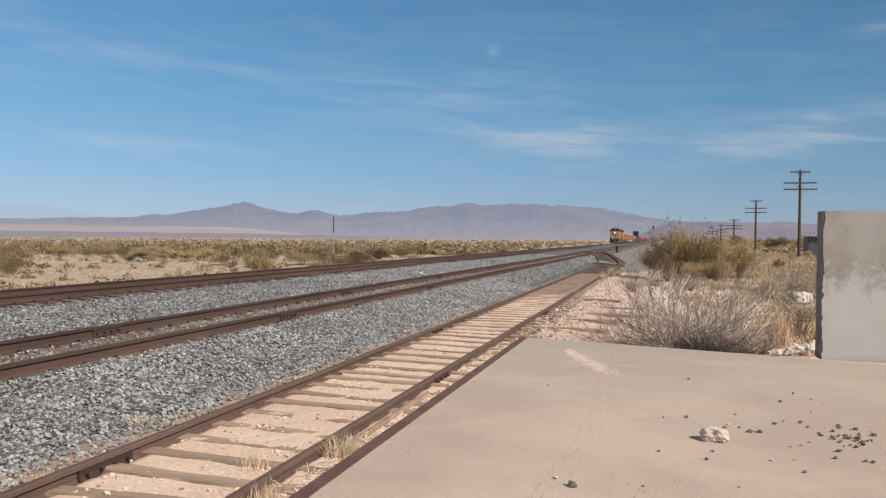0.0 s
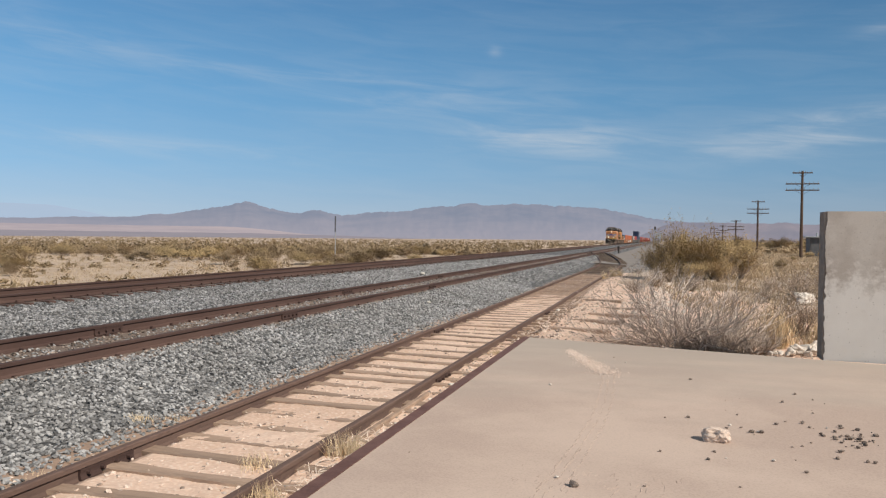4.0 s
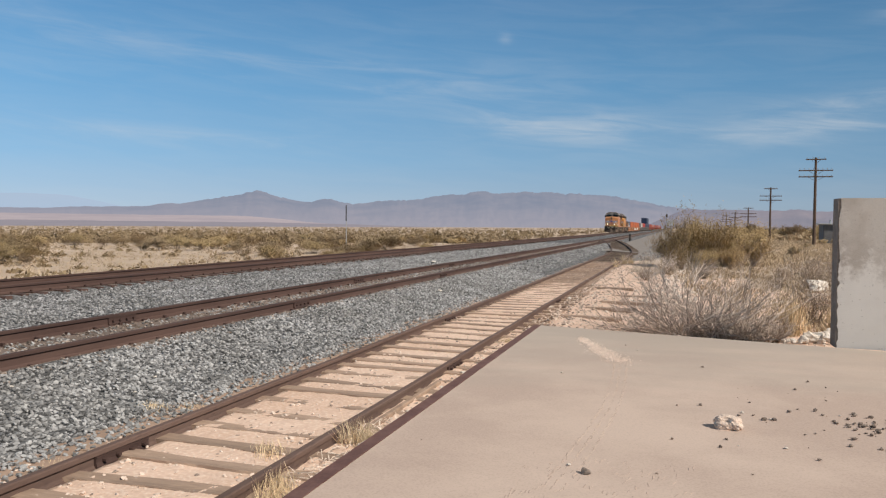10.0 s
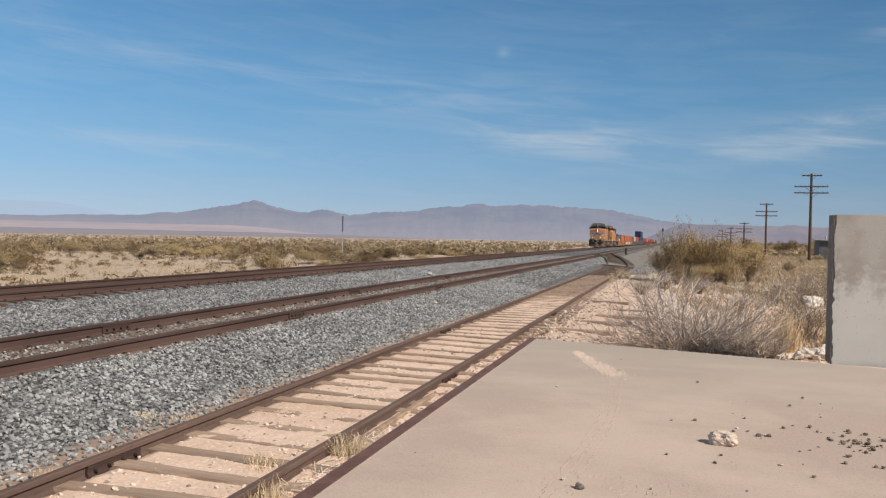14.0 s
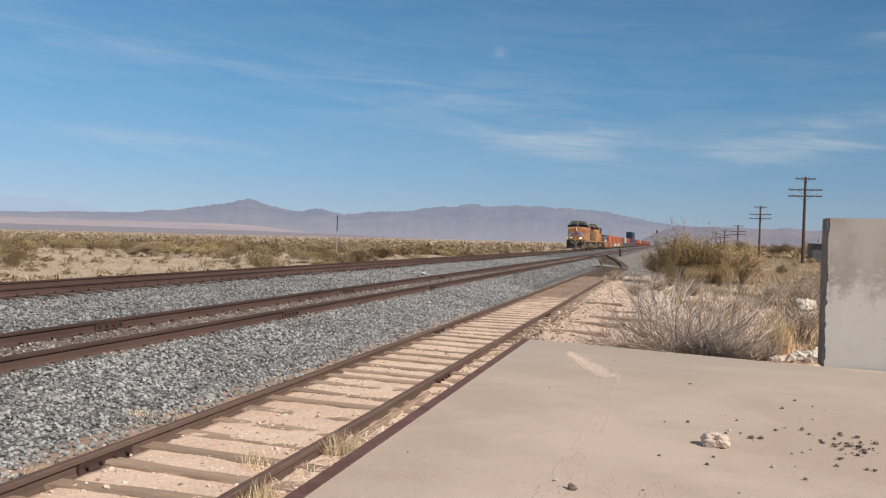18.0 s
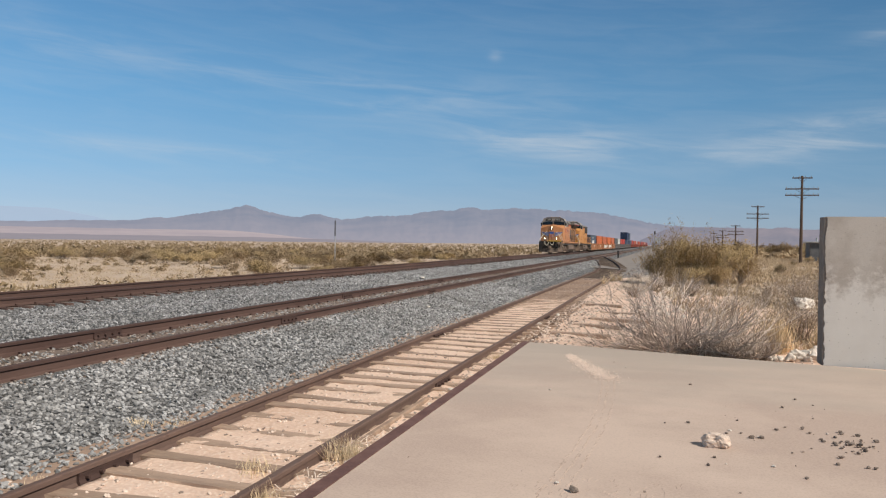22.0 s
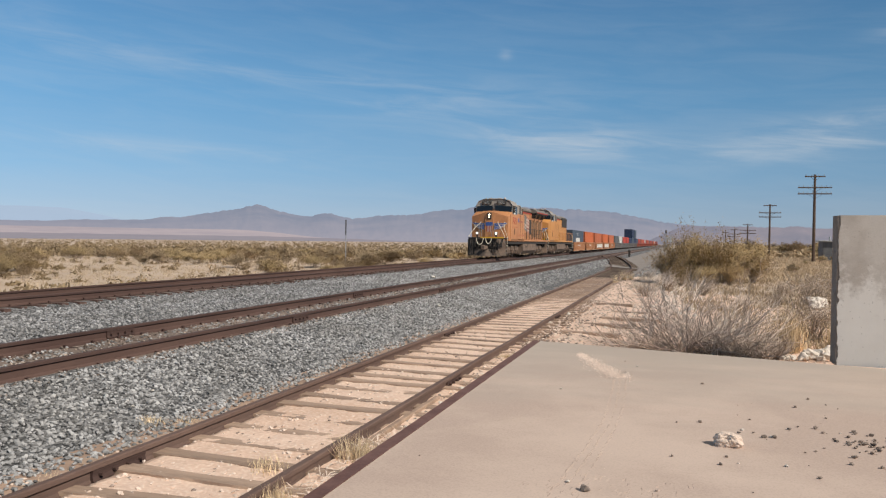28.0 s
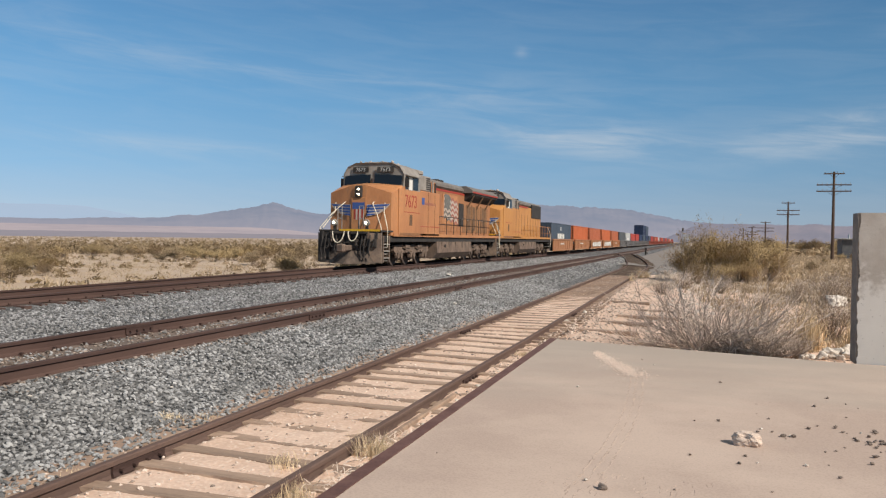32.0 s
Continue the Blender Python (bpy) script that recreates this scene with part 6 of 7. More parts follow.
def tufts(name, xs, ys, hs, blades, material, rng, spread=0.10, lean=0.35, wide=0.012, label="", zfun=None):
    """Many grass tufts of thin bent blades, one mesh."""
    n = len(xs)
    zs = np.array([(zfun or ground_z)(x, y) for x, y in zip(xs, ys)]) - 0.02
    a = rng.uniform(0, 6.283, (n, blades))
    o = rng.uniform(0, 1, (n, blades)) * spread
    bx, by = xs[:, None] + np.cos(a) * o, ys[:, None] + np.sin(a) * o
    h = hs[:, None] * rng.uniform(0.45, 1.0, (n, blades))
    l = rng.normal(0, lean, (n, blades, 2)) * h[..., None]
    w = rng.uniform(0, 6.283, (n, blades))
    wx, wy = np.cos(w) * wide, np.sin(w) * wide
    z0 = np.broadcast_to(zs[:, None], h.shape)
    P = np.stack([np.stack([bx - wx, by - wy, z0], -1), np.stack([bx + wx, by + wy, z0], -1),
                  np.stack([bx + l[..., 0], by + l[..., 1], z0 + h], -1)], 2).reshape(-1, 3)
    T = np.arange(len(P)).reshape(-1, 3)
    return tagged(new(name, tri_mesh(name, P, T, material)), label, "grass", kind="stuff")


def far_scrub(name, xs, ys, hs, ws, per, material, rng, label):
    """Low shrub clumps too far and too many to count."""
    n = len(xs)
    zs = np.array([ground_z(x, y) for x, y in zip(xs, ys)])
    u = rng.normal(0, 1, (n, per, 3))
    u /= np.linalg.norm(u, axis=-1, keepdims=True)
    u[..., 2] = np.abs(u[..., 2])
    rad = rng.uniform(0.35, 1.0, (n, per, 1))
    c = u * rad * np.stack([ws / 2, ws / 2, hs], -1)[:, None, :] + np.stack([xs, ys, zs], -1)[:, None, :]
    size = (0.095 * ws)[:, None, None, None]
    P = c[:, :, None, :] + rng.normal(0, 1, (n, per, 3, 3)) * size
    P = P.reshape(-1, 3)
    T = np.arange(len(P)).reshape(-1, 3)
    return tagged(new(name, tri_mesh(name, P, T, material)), label, "scrub", kind="stuff")


def build_left_desert():
    for k in range(6):
        BUSHES["creosote%d" % k] = bush_meshes(20 + k, 1.0, 1.5, 13, 2, 11, 0.08, 0.027, DARK_TWIG, BROWN_LEAF if k % 2 else SCRUB)
    rng = random.Random(8)
    made = 0
    while made < 200:
        a = radians(rng.uniform(1.5, 62))
        r = 24 + 88 * rng.random() ** 0.85
        x, y = EYE[0] - r * math.sin(a), r * math.cos(a)
        if x > -16.5:
            continue
        if noise.noise((x * 0.05, y * 0.05, 3)) < -0.12:
            continue
        bush("creosote_bush", "creosote%d" % rng.randrange(6), x, y, rng.uniform(0.65, 1.3), rng.uniform(0, 6.28),
             rng.choice(("olive-brown creosote bush on tan desert soil", "low brown desert shrub among straw grass")), "bush", "desert scrub", rng.uniform(1.0, 1.6))
        made += 1
    nr = np.random.default_rng(5)
    n = 8200
    a = np.radians(nr.uniform(0.6, 64, n))
    r = 100 * np.exp(nr.uniform(0, 1, n) ** 1.3 * np.log(18))
    xs, ys = EYE[0] - r * np.sin(a), r * np.cos(a)
    k = (xs < -20) & (xs > -1400)
    far_scrub("far_scrub", xs[k], ys[k], nr.uniform(0.5, 1.15, k.sum()), nr.uniform(0.8, 2.2, k.sum()), 24, SCRUB, nr, "far brown and olive desert scrub")
    n = 1000
    a = np.radians(nr.uniform(0.6, 62, n))
    r = 22 + 130 * nr.uniform(0, 1, n) ** 1.1
    xs, ys = EYE[0] - r * np.sin(a), r * np.cos(a)
    k = xs < -16
    far_scrub("low_scrub", xs[k], ys[k], nr.uniform(0.15, 0.5, k.sum()), nr.uniform(0.3, 1.0, k.sum()), 44, SCRUB, nr, "low brown scrub between the larger bushes")
    n = 19000
    a = np.radians(nr.uniform(0.5, 62, n))
    r = 19 + 190 * nr.uniform(0, 1, n) ** 1.5
    xs, ys = EYE[0] - r * np.sin(a), r * np.cos(a)
    k = xs < -14.8
    tufts("dry_grass", xs[k], ys[k], nr.uniform(0.10, 0.28, k.sum()), 9, PALE_STRAW, nr, 0.35, 0.7, 0.016, "pale dry grass on the desert floor")


def build_right_side():
    # tall creosote beside the switch
    for k, (h, w, st) in enumerate(((2.7, 3.4, 34), (2.5, 3.2, 32), (2.6, 3.4, 34))):
        BUSHES["tall%d" % k] = bush_meshes(60 + k, h, w, st, 2, 9, 0.17, 0.046, DARK_TWIG, LEAF, 0.18)
    for k, (x, y, s, w) in enumerate(((3.1, 41.0, 0.56, 0.75), (3.85, 40.0, 0.95, 0.68), (4.5, 41.5, 0.88, 0.85), (5.2, 40.5, 0.74, 0.95), (5.9, 41.5, 0.90, 0.85), (6.6, 41.0, 0.80, 0.9), (7.3, 42.0, 0.60, 0.95),
                                      (3.9, 38.0, 0.38, 1.1), (4.9, 38.2, 0.36, 1.1), (6.0, 38.6, 0.36, 1.1))):
        bush("creosote_bush", "tall%d" % (k % 3), x, y, s, k * 2.0, "tall olive-brown creosote bush with open crown", "bush", "tall creosote", w)
    bush("creosote_bush", "tall1", 4.6, 43.0, 1.0, 1.0, "tall olive-brown creosote bush with open crown", "bush", "tall creosote", 0.32)
    # dead grey bush at the slab
    BUSHES["dead0"] = limb_meshes(91, 13, 1.22, 3.2, 8, GREY_TWIG)
    BUSHES["dead1"] = limb_meshes(92, 11, 0.55, 1.5, 5, TANGLE_TWIG)
    BUSHES["dead2"] = bush_meshes(93, 0.9, 1.6, 40, 2, 2, 0.06, 0.02, DARK_TWIG, GREY_TWIG, 0.25)
    bush("dead_bush", "dead0", 3.76, 15.0, 1.12, 0.4, "grey leafless bush with spreading bare twigs", "dead bush")
    bush("dead_bush", "dead0", 4.30, 15.3, 0.72, 2.6, "grey leafless bush with spreading bare twigs", "dead bush")
    for x, y, s in ((4.75, 14.5, 0.95), (5.15, 14.6, 0.75), (4.45, 14.45, 0.8), (4.2, 14.5, 0.7), (3.2, 14.9, 0.6)):
        bush("dead_bush", "dead1", x, y, s, x * 3, "low tangle of grey dead twigs at the slab edge", "dead bush", "low dead brush")
    for x, y, s in ((6.35, 17.6, 0.95), (6.7, 27, 0.55), (7.9, 28, 1.2), (9.0, 29, 1.15), (5.6, 26, 0.45), (7.3, 31, 0.7), (4.6, 31, 0.7), (3.2, 34, 0.8), (2.6, 30, 0.6), (2.2, 47, 0.45), (3.0, 52, 0.6), (3.7, 58, 0.8)):
        bush("dead_bush", "dead2", x, y, s, x * 5, "grey-brown half-dead desert shrub", "dead bush", "grey shrubs")
    rng = random.Random(12)
    for k in range(88):
        y = 135 + 130 * rng.random() ** 1.2 if k > 12 else rng.uniform(55, 125)
        x = EYE[0] + y * rng.uniform(0.05, 0.22) + 3
        bush("creosote_bush", "creosote%d" % rng.randrange(6), x, y, rng.uniform(0.6, 1.2) * (2.2 if y > 130 else 0.8), rng.uniform(0, 6), "olive-brown desert shrub among dry grass", "bush", "desert scrub")
    nr = np.random.default_rng(9)
    n = 2600
    a = np.radians(nr.uniform(-34, -1.0, n))
    r = 120 * np.exp(nr.uniform(0, 1, n) ** 1.2 * np.log(11))
    xs, ys = EYE[0] - r * np.sin(a), r * np.cos(a)
    k = xs > 6
    far_scrub("far_scrub", xs[k], ys[k], nr.uniform(0.6, 1.5, k.sum()), nr.uniform(1.0, 2.6, k.sum()), 24, SCRUB, nr, "far olive-brown scrub beyond the poles")
    # straw between the slab and the poles
    n = 15000
    xs, ys = nr.uniform(2.5, 34, n), 16 + 100 * nr.uniform(0, 1, n) ** 1.4
    k = (xs > 3.0 + 2.3 * np.maximum(0, (36 - ys) / 22) * (xs < 5.3)) & (xs < 5 + ys * 0.33)
    tufts("dry_grass", xs[k], ys[k], nr.uniform(0.10, 0.34, k.sum()), 11, DULL_STRAW, nr, 0.3, 0.45, 0.016, "golden dry grass between desert shrubs")
    n = 16000
    xs, ys = nr.uniform(4, 70, n), 42 + 110 * nr.uniform(0, 1, n) ** 1.2
    k = (xs > 5.0 + (ys - 42) * 0.05) & (xs < 6 + ys * 0.36)
    tufts("dry_grass", xs[k], ys[k], nr.uniform(0.12, 0.36, k.sum()), 8, DULL_STRAW, nr, 0.5, 0.5, 0.035, "golden dry grass on the far rise")
    for x, y, h, c in ((5.6, 15.5, 0.95, 70), (5.75, 15.8, 0.9, 60), (5.45, 15.7, 0.7, 50), (6.55, 16.9, 0.55, 40), (6.7, 15.6, 0.5, 40)):
        g = tufts("grass_tuft", np.full(1, x), np.full(1, y), np.full(1, h), 3 * c, STRAW, nr, 0.20, 0.17, 0.006, "tall golden bunch grass by the slab")
        tagged(g, kind="thing")


build_left_desert()
build_right_side()

# ---- poles, shed, signs ----
INSULATOR = mat("glass_insulator", (0.25, 0.27, 0.27), (0.3, 0.3, 0.3), 0.3, bump=0)
GALV = mat("galvanised_sheet", (0.42, 0.43, 0.43), (0.35, 0.355, 0.36), 0.5, 0.4, scale=2, fine=9, bump=0.1)
SIGN_PLATE = mat("weathered_sign_plate", (0.50, 0.52, 0.54), (0.40, 0.41, 0.42), 0.6, scale=3, bump=0)
DARK_SHEET = mat("dark_sheet", (0.085, 0.085, 0.09), (0.12, 0.12, 0.12), 0.6, scale=2, fine=9, bump=0.1)


def telegraph_pole(x, y, h):
    P = thing("telegraph_pole", "dark weathered wooden telegraph pole with three crossarms", "pole", "telegraph line", (x, y, ground_z(x, y) - 0.1))
    part("mast", rod(BM(), (0, 0, 0), (0, 0, h), 0.19, 0.12, n=12), POLE_WOOD, P)
    for z, w, n in ((h - 0.22, 1.05, 4), (h - 1.45, 1.75, 8), (h - 2.15, 1.75, 8)):
        arm = part("crossarm", box(BM(), -w, w, -0.17, -0.06, z - 0.07, z + 0.06, 0.01), POLE_WOOD, P)
        part("brace", pipe(BM(), [(-w * 0.45, -0.18, z - 0.05), (0, -0.16, z - 0.5), (w * 0.45, -0.18, z - 0.05)], 0.015), RUST, arm)
        for k in range(n):
            xx = -w + 0.12 + (2 * w - 0.24) * k / (n - 1)
            if abs(xx) < 0.2:
                continue
            bm = rod(BM(), (xx, -0.115, z + 0.06), (xx, -0.115, z + 0.14), 0.015)
            rod(bm, (xx, -0.115, z + 0.13), (xx, -0.115, z + 0.24), 0.045, 0.03)
            part("insulator", bm, INSULATOR, arm)


for k in range(5):
    telegraph_pole(18.4 + 0.4 * k, 96.5 + 47.1 * k, (9.85, 8.85, 6.7, 6.5, 6.3, 6.3)[k])


def build_shed():
    S = thing("utility_shed", "small sheet-metal trackside shed with flat roof", "shed", loc=(20.55, 104, ground_z(22, 104)))
    for x0, x1, y0, y1, nm, m in ((0, 0.06, 0, 3.0, "wall", DARK_SHEET), (0.06, 4.4, 0, 0.06, "wall", GALV), (0.06, 4.4, 2.94, 3.0, "wall", GALV), (4.34, 4.4, 0.06, 2.94, "wall", GALV)):
        w = part(nm, box(BM(), x0, x1, y0, y1, 0, 2.35), m, S)
        for k in range(6):
            t = (k + 0.5) / 6
            if x1 - x0 > 1:
                part("rib", box(BM(), x0 + (x1 - x0) * t - 0.03, x0 + (x1 - x0) * t + 0.03, y0 - 0.03, y0, 0, 2.3), m, w)
    d = part("door", box(BM(), 0.06, 1.75, -0.05, -0.005, 0.05, 2.30), DARK_SHEET, S, "dark metal door")
    part("handle", box(BM(), 1.55, 1.62, -0.1, -0.05, 1.0, 1.1), GALV, d)
    part("roof", box(BM(), -0.55, 4.7, -0.4, 3.3, 2.35, 2.47, 0.02), GALV, S, "pale overhanging roof")
    part("vent_pipe", rod(BM(), (1.0, 1.5, 2.45), (1.0, 1.5, 2.95), 0.1), GALV, S)


build_shed()


def build_signs():
    P = thing("marker_post", "thin grey steel marker post beside the far track", "post", loc=(-20.7, 56.5, ground_z(-20.7, 56.5)))
    part("mast", rod(BM(), (0, 0, -0.1), (0, 0, 3.75), 0.035, n=8), GALV, P)
    part("blade", box(BM(), -0.05, 0.05, -0.045, -0.03, 2.55, 3.75, 0.01), DARK_SHEET, P)
    S = thing("track_sign", "two small white sign plates on a steel post", "sign", loc=(3.07, 90, ground_z(3.07, 90)))
    part("mast", rod(BM(), (0, 0, -0.1), (0, 0, 2.80), 0.045, n=8), GALV, S)
    for x in (-0.20, 0.20):
        part("plate", box(BM(), x - 0.15, x + 0.15, -0.075, -0.05, 2.22, 2.80, 0.01), SIGN_PLATE, S)
    M = thing("signal_mast", "distant slim steel signal mast", "signal", loc=(0.4, 300, ground_z(0.4, 300)))
    part("mast", rod(BM(), (0, 0, -0.1), (0, 0, 7.2), 0.09, n=8), GALV, M)
    part("signal_head", box(BM(), -0.3, 0.3, -0.2, 0.0, 5.8, 6.9, 0.05), SOOT, M)
    part("ladder", box(BM(), -0.2, 0.2, 0.15, 0.2, 0, 6.5), GALV, M)
    W = thing("switch_stand", "short black switch stand beside the turnout", "switch stand", loc=(-2.0, 104, bed(-2.0)))
    part("stand", box(BM(), -0.1, 0.1, -0.1, 0.1, -0.1, 0.6, 0.02), SOOT, W)
    part("lever", rod(BM(), (0, 0, 0.55), (0.25, 0, 0.15), 0.025), SOOT, W)
    part("target", box(BM(), -0.14, 0.14, -0.02, 0.02, 0.6, 0.92, 0.02), SOOT, W)


build_signs()

# ---- stones and litter on the slab ----
def stone_mesh(seed, name, material, flat=0.7, sub=2, inner=0.38):
    """A broken stone: the hull of scattered points, bevelled and pitted."""
    rng = random.Random(seed)
    bm = BM()
    for _ in range(9 + 5 * sub):
        d = Vector((rng.gauss(0, 1), rng.gauss(0, 1), rng.gauss(0, 1))).normalized() * rng.uniform(inner, 0.55)
        bm.verts.new((d.x, d.y * 0.8, max(d.z * flat, -0.22)))
    r = bmesh.ops.convex_hull(bm, input=bm.verts[:])
    bmesh.ops.delete(bm, geom=[g for g in r["geom_interior"] if isinstance(g, bmesh.types.BMVert)], context="VERTS")
    bmesh.ops.bevel(bm, geom=bm.edges[:], offset=0.025, segments=1, affect="EDGES")
    o = rng.uniform(0, 50)
    if sub > 2:
        bmesh.ops.triangulate(bm, faces=bm.faces[:])
        bmesh.ops.subdivide_edges(bm, edges=bm.edges[:], cuts=2, use_grid_fill=True)
    for v in bm.verts:
        d = v.co.normalized()
        v.co *= 1 + (0.20 if sub > 2 else 0.05) * noise.noise(v.co * 7 + Vector((o, 0, 0)))
    me = bpy.data.meshes.new(name)
    bm.to_mesh(me)
    bm.free()
    me.materials.append(material)
    me.update()
    return me


def stone(name, me, x, y, z, size, turn, label, category="stone", group=""):
    ob = new(name, me)
    ob.matrix_basis = pose(x, y, z + 0.2 * size, 0, 0, turn) @ Matrix.Scale(size, 4)
    return tagged(ob, label, category, group)


def block_mesh(name, material):
    """A squarish lump of pitted limestone with a worn hollow in its upper face."""
    bm = BM()
    bmesh.ops.create_cube(bm, size=1.0)
    bmesh.ops.subdivide_edges(bm, edges=bm.edges[:], cuts=11, use_grid_fill=True)
    hollow = Vector((-0.10, -0.42, 0.40))
    for v in bm.verts:
        p = v.co.copy()
        p = p.lerp(p.normalized() * 0.56, 0.72)
        p.x *= 1.0 + 0.12 * p.z
        n1, n2 = noise.noise(p * 2.1 + Vector((3, 1, 7))), noise.noise(p * 7.0)
        p *= 1 + 0.30 * n1 + 0.13 * n2
        d = (p - hollow).length
        p -= hollow.normalized() * 0.34 * max(0.0, 1 - d / 0.30)
        v.co = (p.x, p.y * 0.75, max(p.z * 0.56, -0.2))
    me = bpy.data.meshes.new(name)
    bm.to_mesh(me)
    bm.free()
    me.materials.append(material)
    return me


stone("pale_rock", block_mesh("pale_rock", ROCK), 4.06, 7.27, SLAB_Z, 0.215, -12, "cream pitted rock lying on the concrete slab", "rock")
DARKS = [stone_mesh(30 + k, "pebble", DARK_ROCK, 0.6, 2, 0.22) for k in range(5)]
SPOTS = ((3.85, 8.13, 5), (3.63, 8.05, 3), (4.33, 8.41, 4), (4.18, 7.79, 5), (4.31, 7.84, 4), (4.39, 7.68, 7), (4.48, 7.70, 6), (4.65, 8.10, 6), (4.75, 8.25, 4), (4.86, 9.25, 6),
         (5.06, 9.78, 5), (4.90, 8.22, 6), (4.94, 8.06, 5), (5.08, 8.76, 4), (5.20, 9.50, 3), (5.22, 8.18, 6), (5.13, 7.95, 5), (5.16, 7.81, 4), (5.08, 7.65, 6), (5.21, 7.70, 8),
         (5.35, 8.09, 6), (5.34, 7.91, 4), (5.39, 7.70, 4), (5.04, 7.20, 8), (4.97, 6.97, 6), (5.18, 6.94, 5), (5.23, 6.92, 5), (4.67, 7.24, 3), (4.76, 7.31, 4), (3.96, 6.61, 5))
for k, (x, y, s) in enumerate(SPOTS):
    stone("pebble", DARKS[k % 5], x, y, SLAB_Z, s * 0.0098, k * 47, "small dark broken stone on the slab", "pebble", "loose pebbles")
for k, (x, y, s) in enumerate(((4.02, 6.87, 4), (3.59, 6.74, 4), (3.49, 5.75, 3), (4.14, 5.94, 3), (3.01, 5.59, 11), (3.94, 10.37, 5), (1.64, 6.07, 2), (4.66, 6.47, 5), (2.91, 11.93, 4), (4.85, 7.45, 3))):
    stone("pebble", DARKS[k % 5], x, y, SLAB_Z, s * 0.0095, k * 77, "small dark broken stone on the slab", "pebble", "loose pebbles")
_r = random.Random(77)
for k in range(46):
    stone("pebble", DARKS[k % 5], 5.22 + _r.gauss(0, 0.14), 7.72 + _r.gauss(0, 0.20), SLAB_Z, _r.uniform(0.014, 0.062), k * 37, "small dark broken stone on the slab", "pebble", "loose pebbles")
for k in range(14):
    stone("pebble", DARKS[k % 5], _r.uniform(4.2, 5.6), _r.uniform(6.6, 9.4), SLAB_Z, _r.uniform(0.008, 0.02), k * 37, "small dark broken stone on the slab", "pebble", "loose pebbles")
LIGHT = stone_mesh(44, "chip", WHITE_ROCK, 0.6)
for k, (x, y, s) in enumerate(((4.22, 7.92, 4), (4.46, 6.74, 4), (2.87, 5.76, 4), (2.32, 9.4, 4), (5.09, 8.09, 3), (5.3, 7.62, 3), (4.10, 6.70, 2), (4.45, 7.72, 4), (3.1, 11.5, 3), (2.99, 10.9, 3))):
    stone("stone_chip", LIGHT, x, y, SLAB_Z, s * 0.011, k * 61, "small pale stone chip on the slab", "pebble", "pale chips")
WHITES = [stone_mesh(50 + k, "rubble", WHITE_ROCK, 0.85, 3, 0.30) for k in range(4)]
for k, (x, y, s) in enumerate(((5.80, 14.6, 0.30), (5.52, 14.4, 0.16), (5.95, 14.8, 0.36), (5.70, 14.5, 0.22), (6.10, 14.6, 0.26), (5.35, 14.3, 0.14), (4.85, 14.4, 0.10), (6.2, 15.3, 0.3), (5.62, 14.35, 0.13), (5.95, 14.45, 0.17), (5.45, 14.5, 0.12), (6.1, 14.9, 0.28))):
    stone("white_rubble", WHITES[k % 4], x, y, -0.12, s, k * 57, "white broken rubble against the slab edge", "rubble", "white rubble")
stone("white_boulder", WHITES[1], 7.75, 26.2, -0.1, 0.75, 30, "white limestone boulder among grey shrubs", "boulder")
stone("white_boulder", WHITES[2], 6.9, 17.6, -0.1, 0.35, 80, "white limestone boulder among grey shrubs", "boulder")


CHUNK = stone_mesh(71, "broken_chunk", BROKEN_AND_SHADE, 0.7, 2, 0.25)


